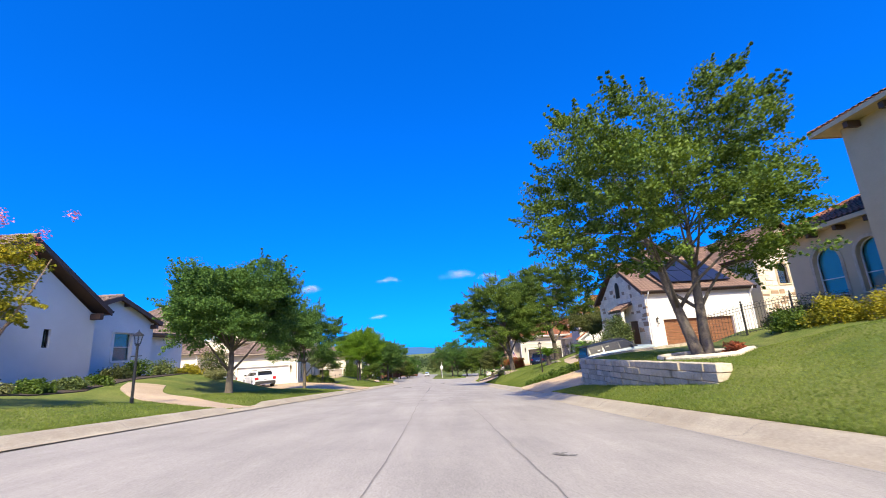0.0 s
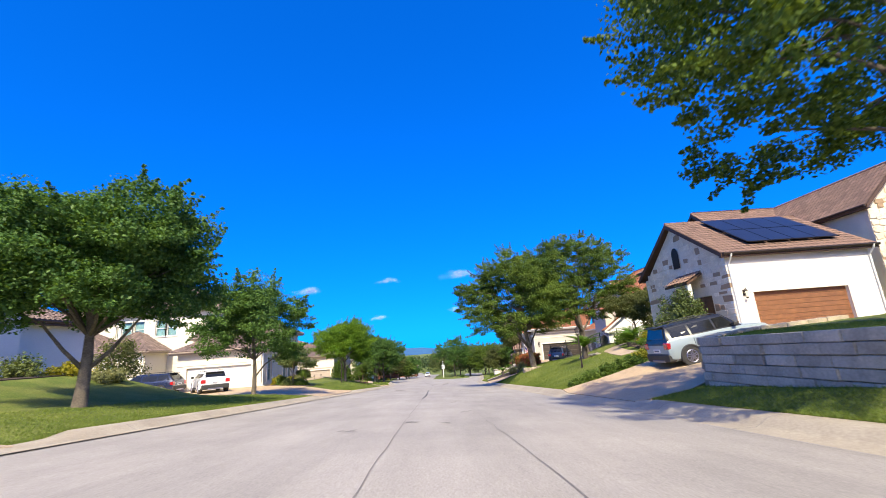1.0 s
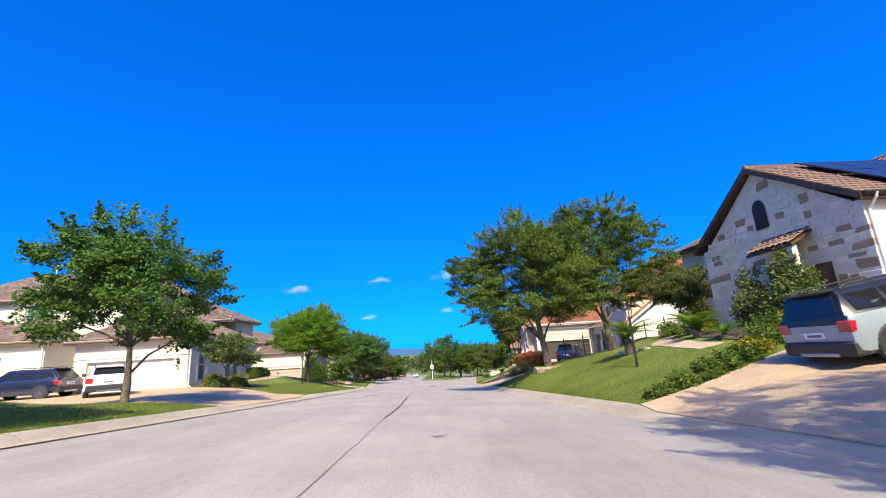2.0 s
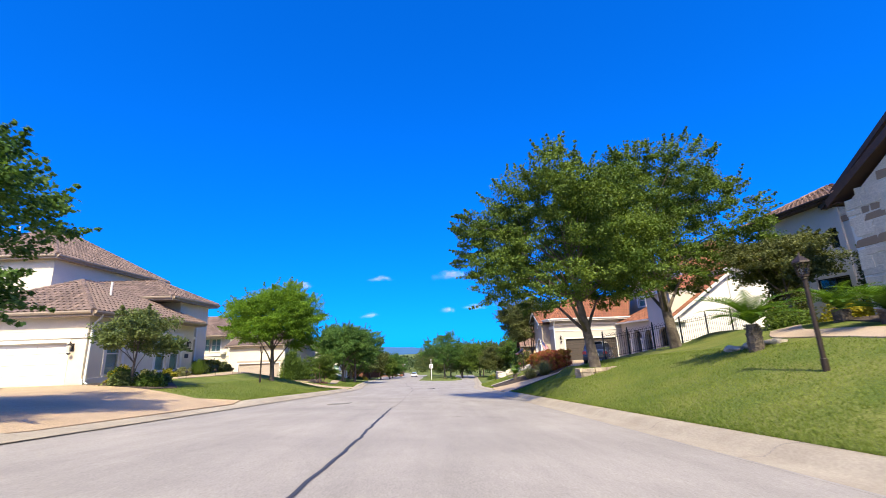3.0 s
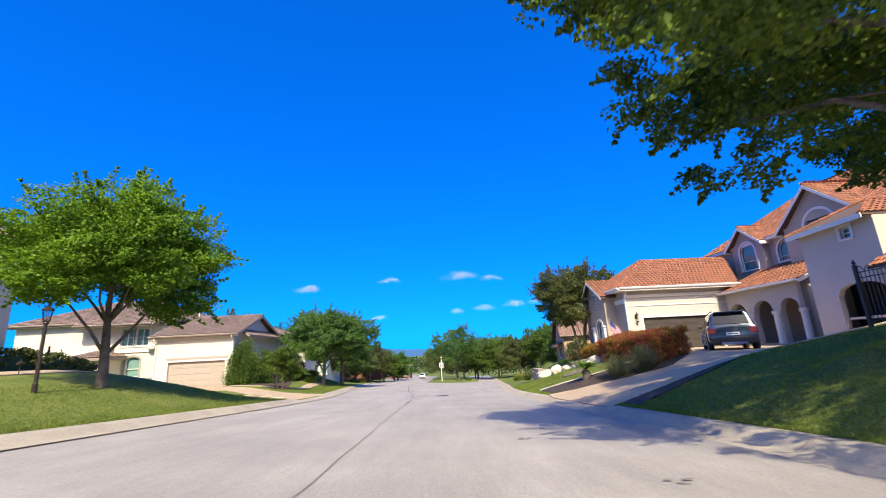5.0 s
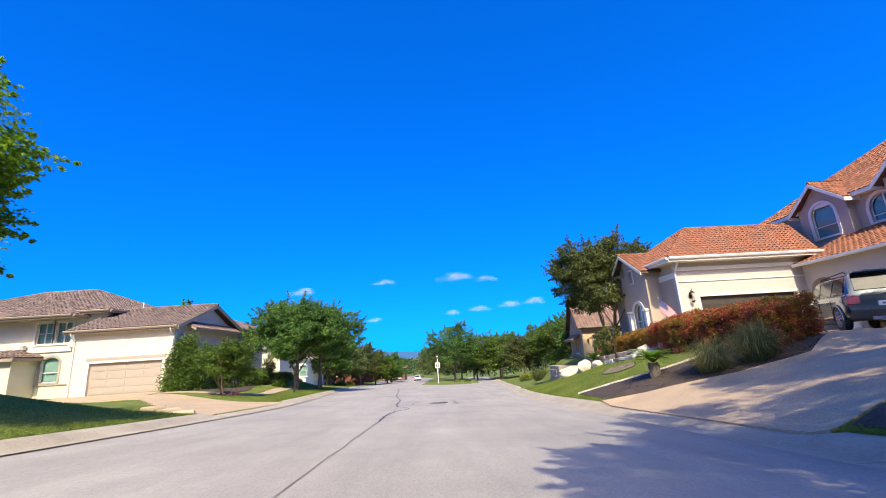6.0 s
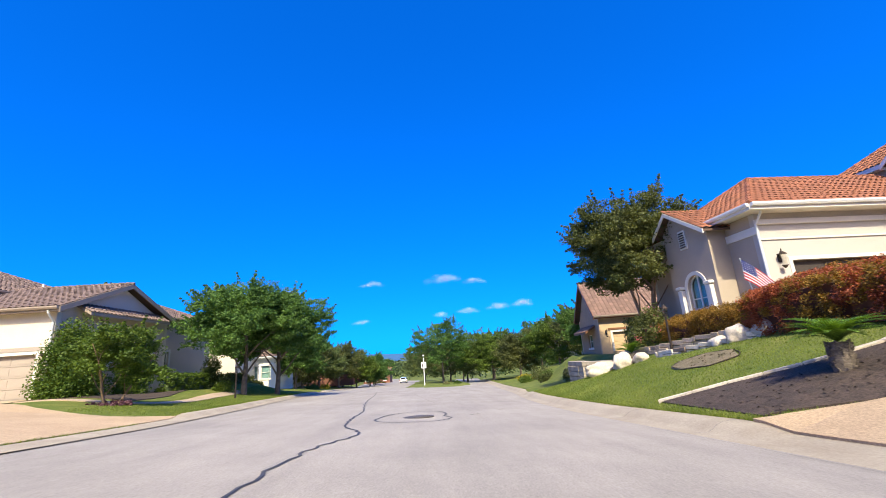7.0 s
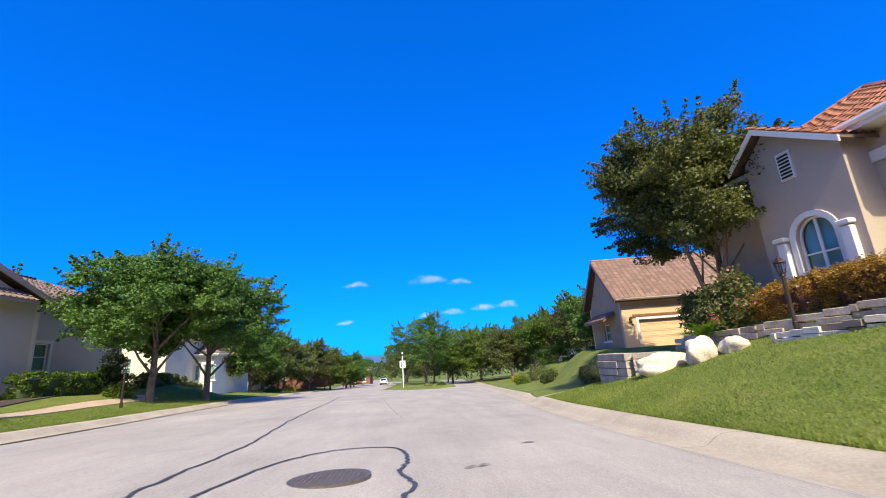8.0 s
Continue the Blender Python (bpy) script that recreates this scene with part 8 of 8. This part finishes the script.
def car(x, y, yaw, paint, label, length=4.45, width=1.86, height=1.7, belt=1.05, boxy=0.5, roof=None, name="car", pitch=0.0, lift=0.0):
    """A car with its nose along local +x. boxy: how upright the nose and the tail are."""
    root = thing(name, Matrix.Translation((x, y, at(x, y) + 0.02 + lift)) @ Matrix.Rotation(radians(yaw), 4, "Z") @ Matrix.Rotation(radians(-pitch), 4, "Y"), label, "car")
    hl, hw = length / 2, width / 2
    nose = belt - 0.27 + 0.13 * boxy
    cowl = hl - 1.12
    wtop = cowl - 0.95 + 0.35 * boxy
    rtop = -hl + 0.22 + 0.5 * (1 - boxy)
    # stations: place, underside, shoulder, top, half width, half width of the top
    st = [(hl, 0.46, nose - 0.2, nose - 0.16, 0.80, 0.70), (hl - 0.07, 0.33, nose - 0.06, nose - 0.02, 0.91, 0.78), (hl - 0.3, 0.27, nose, nose + 0.05, 0.97, 0.82),
          (cowl, 0.26, belt - 0.04, belt + 0.04, 1.0, 0.84), (wtop, 0.26, belt, height - 0.03, 1.0, 0.73), (-0.1, 0.26, belt + 0.01, height, 1.0, 0.73),
          (rtop, 0.26, belt + 0.03, height - 0.05, 0.99, 0.70), (-hl + 0.07, 0.30, belt, belt + 0.05, 0.96, 0.80), (-hl, 0.42, belt - 0.14, belt - 0.1, 0.93, 0.82)]

    def half_ring(zb, zs, zr, w, wr):
        high = zr - zs > 0.2
        return [(0.8 * w, zb), (0.97 * w, zb + 0.1), (w, zb + 0.24), (w, (zb + zs) / 2 + 0.08), (0.985 * w, zs - 0.07), (0.95 * w, zs),
                (wr + (0.95 * w - wr) * (0.14 if high else 0.4), zr - (0.1 if high else 0.02)), (wr * 0.9, zr - 0.015), (wr * 0.45, zr + 0.004)]

    rings = [[(q[0], hw * a, b) for a, b in half_ring(*q[1:])] for q in st]

    def loft(lo, hi, closed):
        s = Shape()
        rows = []
        for r in rings:
            row = [p for p in r[lo:hi]]
            row = row + [(p[0], -p[1], p[2]) for p in reversed(row)]
            rows.append(len(s.v))
            s.v += row
        k = (hi - lo) * 2
        for a, b in zip(rows, rows[1:]):
            for j in range(k if closed else k - 1):
                i = (j + 1) % k
                s.f.append((a + j, a + i, b + i, b + j))
        for a in (rows[0], rows[-1]):
            s.f.append(tuple(a + j for j in range(k)))
        return s

    body = part("body", loft(0, 6, True), paint, root, smooth=True)
    cabin = part("cabin", loft(5, 9, False), roof or paint, root, smooth=True)
    bonnet = Shape()
    for a, b in zip(rings[1:3], rings[2:4]):
        for j in range(5, 8):
            for sg_ in (1, -1):
                bonnet.quad(*[(p[0], p[1] * sg_, p[2] + 0.004) for p in (a[j], a[j + 1], b[j + 1], b[j])])
        bonnet.quad(*[(p[0], p[1] * sg_, p[2] + 0.004) for p, sg_ in ((a[8], 1), (a[8], -1), (b[8], -1), (b[8], 1))])
    lid = part("bonnet", bonnet, paint, root, smooth=True)
    for ob in (body, cabin, lid):
        ob.data.set_sharp_from_angle(angle=radians(30))

    def side_at(px, z, sgn):
        """A point on the glass line of the cabin's side."""
        xs = [q[0] for q in st][::-1]

        def lerp(k, c):
            return float(np.interp(px, xs, [r[k][c] for r in rings][::-1]))

        u = (z - lerp(5, 2)) / max(0.05, lerp(6, 2) - lerp(5, 2))
        return Vector((px, sgn * (lerp(5, 1) + (lerp(6, 1) - lerp(5, 1)) * u + 0.012), z))

    z0, z1 = belt + 0.06, height - 0.15
    slope = (wtop - cowl) / (height - belt)
    tail = (rtop + hl) / (height - belt)
    xm, xq = 0.02, -hl * 0.47
    panes = [[(cowl + slope * 0.06 - 0.22, z0), (xm, z0), (xm, z1), (cowl + slope * (z1 - belt) - 0.14, z1)], [(xm - 0.09, z0), (xq, z0), (xq, z1), (xm - 0.09, z1)],
             [(xq - 0.09, z0), (-hl + 0.3, z0 + 0.03), (max(-hl + 0.3, -hl + tail * (z1 - belt) + 0.13), z1), (xq - 0.09, z1)]]
    for sg_ in (-1, 1):
        for pts in panes:
            q = [side_at(a, b, sg_) for a, b in pts]
            g = Shape()
            g.prism(q, (0, -sg_ * 0.01, 0))
            part("side_window", g, CAR_GLASS, cabin)
    for nm, i, j, u0, u1 in (("windscreen", 3, 4, 0.06, 0.93), ("rear_window", 7, 6, 0.12, 0.9)):
        a, b = rings[i], rings[j]
        q = []
        for u, sg_ in ((u0, 1), (u0, -1), (u1, -1), (u1, 1)):
            p = Vector(a[7]).lerp(Vector(b[7]), u)
            q.append(Vector((p.x, p.y * sg_ * 0.97, p.z)))
        n = (q[1] - q[0]).cross(q[3] - q[0]).normalized()
        n = n if n.z > 0 else -n
        g = Shape()
        g.prism([p + n * 0.03 for p in q], -n * 0.03)
        part(nm, g, CAR_GLASS, cabin)
    sp = Shape()
    sp.box(rtop - 0.22, rtop + 0.12, -hw * 0.6, hw * 0.6, height - 0.07, height - 0.02, bevel=0.02)
    part("spoiler", sp, roof or paint, cabin)
    for nm, x0, x1, zb_, zt_ in (("front_bumper", hl - 0.22, hl + 0.04, 0.28, 0.52), ("rear_bumper", -hl - 0.06, -hl + 0.24, 0.28, 0.60)):
        g = Shape()
        g.box(x0, x1, -hw * 0.93, hw * 0.93, zb_, zt_, bevel=0.05)
        part(nm, g, DARK_TRIM, root)
    gr = Shape()
    gr.box(hl - 0.04, hl + 0.012, -hw * 0.55, hw * 0.55, nose - 0.32, nose - 0.14, bevel=0.02)
    part("grille", gr, DARK_TRIM, root)
    skid = Shape()
    skid.box(-hl - 0.075, -hl - 0.03, -hw * 0.5, hw * 0.5, 0.27, 0.36, bevel=0.012)
    part("skid_plate", skid, RIM, root)
    for sg_ in (-1, 1):
        g = Shape()
        g.box(-hl + 0.4, hl - 0.4, min(sg_ * hw * 0.9, sg_ * hw * 1.01), max(sg_ * hw * 0.9, sg_ * hw * 1.01), 0.22, 0.42, bevel=0.02)
        part("sill", g, DARK_TRIM, root)
        g = Shape()
        g.box(-hl - 0.015, -hl + 0.2, min(sg_ * hw * 0.66, sg_ * hw * 0.965), max(sg_ * hw * 0.66, sg_ * hw * 0.965), belt - 0.32, belt - 0.06, bevel=0.03)
        part("tail_light", g, TAIL, root)
        g = Shape()
        g.box(hl - 0.34, hl - 0.015, min(sg_ * hw * 0.56, sg_ * hw * 0.9), max(sg_ * hw * 0.56, sg_ * hw * 0.9), nose - 0.24, nose - 0.09, bevel=0.03)
        part("head_light", g, HEAD, root)
        g = Shape()
        g.box(cowl - 0.42, cowl - 0.25, min(sg_ * hw * 0.97, sg_ * hw * 1.16), max(sg_ * hw * 0.97, sg_ * hw * 1.16), belt + 0.02, belt + 0.18, bevel=0.035)
        part("wing_mirror", g, DARK_TRIM, root)
        for px, back in ((0.42, xm - 0.045), (-0.58, xq - 0.02)):
            g = Shape()
            g.box(px - 0.32, px - 0.12, sg_ * hw * 1.0 - 0.02, sg_ * hw * 1.0 + 0.025, belt - 0.17, belt - 0.13, bevel=0.01)
            part("door_handle", g, paint, root)
            g = Shape()
            g.box(back - 0.005, back + 0.005, sg_ * hw * 0.998 - 0.006, sg_ * hw * 0.998 + 0.006, 0.42, belt - 0.08)
            part("door_gap", g, DARK_TRIM, root)
        g = Shape()
        wt = hw * 0.7
        g.tube([(wtop - 0.15, sg_ * wt * 0.9, height - 0.01), (wtop - 0.3, sg_ * wt * 0.9, height + 0.05), (rtop + 0.35, sg_ * wt * 0.9, height + 0.04), (rtop + 0.2, sg_ * wt * 0.9, height - 0.03)], 0.02, 6)
        part("roof_rail", g, DARK_TRIM, root)
    g = Shape()
    g.box(-hl - 0.022, -hl + 0.02, -0.26, 0.26, 0.66, 0.80, bevel=0.006)
    plate = part("plate", g, HEAD, root)
    g = Shape()
    g.box(-hl - 0.026, -hl - 0.02, -0.18, 0.18, 0.70, 0.755)
    part("bar", g, STEEL_GREY, plate)
    for px in (hl - 0.86, -hl + 0.84):
        for sg_ in (-1, 1):
            r = 0.36
            w = Shape()
            y0, y1 = sg_ * (hw - 0.22), sg_ * (hw + 0.0)
            w.tube([(px, y0, r), (px, y0 + (y1 - y0) * 0.15, r), (px, y0 + (y1 - y0) * 0.85, r), (px, y1, r)], [r * 0.9, r, r, r * 0.9], 24)
            wh = part("wheel", w, TYRE, root)
            w = Shape()
            yo = y1 + sg_ * 0.006
            w.tube([(px, yo - sg_ * 0.05, r), (px, yo, r)], [r * 0.66, r * 0.64], 24)
            part("rim", w, DARK_TRIM, wh)
            sp = Shape()
            for k in range(5):
                for da in (-0.16, 0.16):
                    a = k * math.pi * 0.4 + 0.3
                    sp.tube([(px + 0.05 * math.cos(a + da * 4), yo + sg_ * 0.01, r + 0.05 * math.sin(a + da * 4)), (px + r * 0.63 * math.cos(a + da), yo + sg_ * 0.004, r + r * 0.63 * math.sin(a + da))], [0.03, 0.022], 4)
            sp.tube([(px + r * 0.64 * math.cos(t), yo + sg_ * 0.003, r + r * 0.64 * math.sin(t)) for t in np.linspace(0, 2 * math.pi, 25)], 0.014, 5, caps=False)
            sp.tube([(px, yo, r), (px, yo + sg_ * 0.02, r)], [0.06, 0.05], 8)
            part("spokes", sp, RIM, wh)
            ar = Shape()
            ar.tube([(px + (r + 0.06) * math.cos(t), sg_ * (hw - 0.01), r + (r + 0.06) * math.sin(t)) for t in np.linspace(-0.1, math.pi + 0.1, 13)], 0.045, 6)
            part("wheel_arch", ar, DARK_TRIM if roof or boxy > 0.8 else paint, root)
            wl_ = Shape()
            wl_.tube([(px, sg_ * (hw - 0.12), r), (px, sg_ * (hw + 0.004), r)], [r + 0.05, r + 0.05], 24)
            part("wheel_well", wl_, DARK_TRIM, root)
    return root


PALE_BLUE = plain("pale_blue_paint", (0.31, 0.37, 0.41), 0.3, 0.1, 0.6)
STEEL_BLUE = plain("steel_blue_paint", (0.075, 0.10, 0.125), 0.25, 0.5, 1.0)
NAVY_PAINT = plain("navy_paint", (0.02, 0.03, 0.075), 0.25, 0.3, 1.0)
BLACK_PAINT = plain("black_paint", (0.014, 0.014, 0.015), 0.3, 0.0, 0.35)
WHITE_PAINT = plain("white_paint", (0.75, 0.76, 0.78), 0.3, 0.0, 1.0)
car(10.95, 27.05, 1, PALE_BLUE, "pale blue boxy off-road car with a black roof on the driveway", 4.35, 1.88, 1.70, 1.09, 1.0, BLACK_PAINT, pitch=8.5)
car(14.0, 61.6, 62, STEEL_BLUE, "dark steel-blue family car parked on the shaded driveway", 4.9, 1.96, 1.75, 1.05, 0.7)
car(-22.9, 42.6, 183, NAVY_PAINT, "dark blue car parked on the motor court", 4.7, 1.88, 1.6, 0.98, 0.4)
car(-17.5, 41.3, 128, WHITE_PAINT, "white family car parked before the garage", 4.5, 1.86, 1.5, 1.0, 0.5)
car(-6.8, 172, 90, WHITE_PAINT, "white car parked far down the street", 4.6, 1.88, 1.6, 1.0, 0.6)

# ---- far hills and clouds ----
def ridge(name, y, x0, x1, base, high, seed, mat, label):
    s = Shape()
    xs = np.linspace(x0, x1, 60)
    for k, x in enumerate(xs):
        h = high * (0.55 + 0.45 * noise.noise(Vector((x * 0.0016, seed * 4.0, 0))) + 0.15 * noise.noise(Vector((x * 0.006, seed, 3))))
        s.v += [(x, y, base), (x, y + 60, base + h)]
    for k in range(59):
        s.f.append((2 * k, 2 * k + 2, 2 * k + 3, 2 * k + 1))
    return tagged(part(name, s, mat, fix=False), label, "hills", kind="structure")


ridge("backdrop_hills", 2600, -2600, 2600, -40, 90, 2, HAZE_BLUE, "low wooded hills on the horizon, coloured blue for haze")


def cloud(x, y, z, wide, seed):
    """A small fair-weather puff of many pale wisps."""
    rng = np.random.default_rng(seed)
    n = 22
    u = np.clip(rng.normal(0, 0.24, n), -0.6, 0.6)
    h = np.clip(0.22 - 0.6 * u * u, 0.03, 1) * wide
    cs = np.stack([u * wide, rng.uniform(-0.1, 0.1, n) * wide, rng.random(n) * h], 1)
    ob = part("cloud", leaf_mesh("cloud", cs, np.full((n, 3), wide * 0.13) * np.array((1.9, 1, 0.75)), 70, wide * 0.026, CLOUD, seed + 1), None)
    ob.location = (x, y, z)
    return tagged(ob, "small white fair-weather cloud low in the sky", "cloud", "clouds", kind="structure")


for k, (x, z, wide) in enumerate([(-782, 398, 165), (-310, 428, 100), (126, 432, 160), (303, 415, 100), (434, 253, 120), (587, 261, 120), (247, 238, 105), (92, 224, 85), (-369, 209, 85)]):
    cloud(x, 2547, z, wide, 300 + 2 * k)


# ---- turf: short blades on the lawns beside the street ----
def inside_any(x, y, outlines):
    hit_ = np.zeros(len(x), bool)
    for pts in outlines:
        c = np.zeros(len(x), bool)
        for (xa, ya), (xb, yb) in zip(pts, list(pts[1:]) + [pts[0]]):
            if ya == yb:
                continue
            c ^= ((ya > y) != (yb > y)) & (x < xa + (xb - xa) * (y - ya) / (yb - ya))
        hit_ |= c
    return hit_


def turf(name, edge, side, y0, y1, reach, count, seed, label):
    """Mown blades, thickest by the kerb."""
    g = np.random.default_rng(seed)
    y = g.uniform(y0, y1, count)
    d = 0.5 + reach * g.random(count) ** 1.6
    x = edge(y) + side * d
    keep = ~inside_any(x, y, PAVED)
    x, y = x[keep], y[keep]
    z = land(x, y)
    n = len(x)
    a = g.uniform(0, 2 * math.pi, n)
    h = g.uniform(0.025, 0.06, n)
    w = g.uniform(0.006, 0.012, n)
    lx, ly = g.normal(0, 0.022, n), g.normal(0, 0.022, n)
    v = np.empty((n, 3, 3))
    v[:, 0] = np.stack([x - np.cos(a) * w, y - np.sin(a) * w, z - 0.005], 1)
    v[:, 1] = np.stack([x + np.cos(a) * w, y + np.sin(a) * w, z - 0.005], 1)
    v[:, 2] = np.stack([x + lx, y + ly, z + h], 1)
    me = bpy.data.meshes.new(name)
    me.vertices.add(3 * n)
    me.vertices.foreach_set("co", v.ravel())
    me.loops.add(3 * n)
    me.polygons.add(n)
    me.loops.foreach_set("vertex_index", np.arange(3 * n, dtype=np.int32))
    me.polygons.foreach_set("loop_start", np.arange(0, 3 * n, 3, dtype=np.int32))
    me.update()
    me.validate()
    me.materials.append(BLADE)
    return tagged(new(name, me), label, "grass", kind="stuff")


turf("grass", kerb_right, 1, 4, 80, 5.0, 230000, 501, "short mown green grass along the street's upper side")
turf("grass", kerb_left, -1, 8, 92, 3.5, 130000, 502, "short mown green grass along the street's lower side")
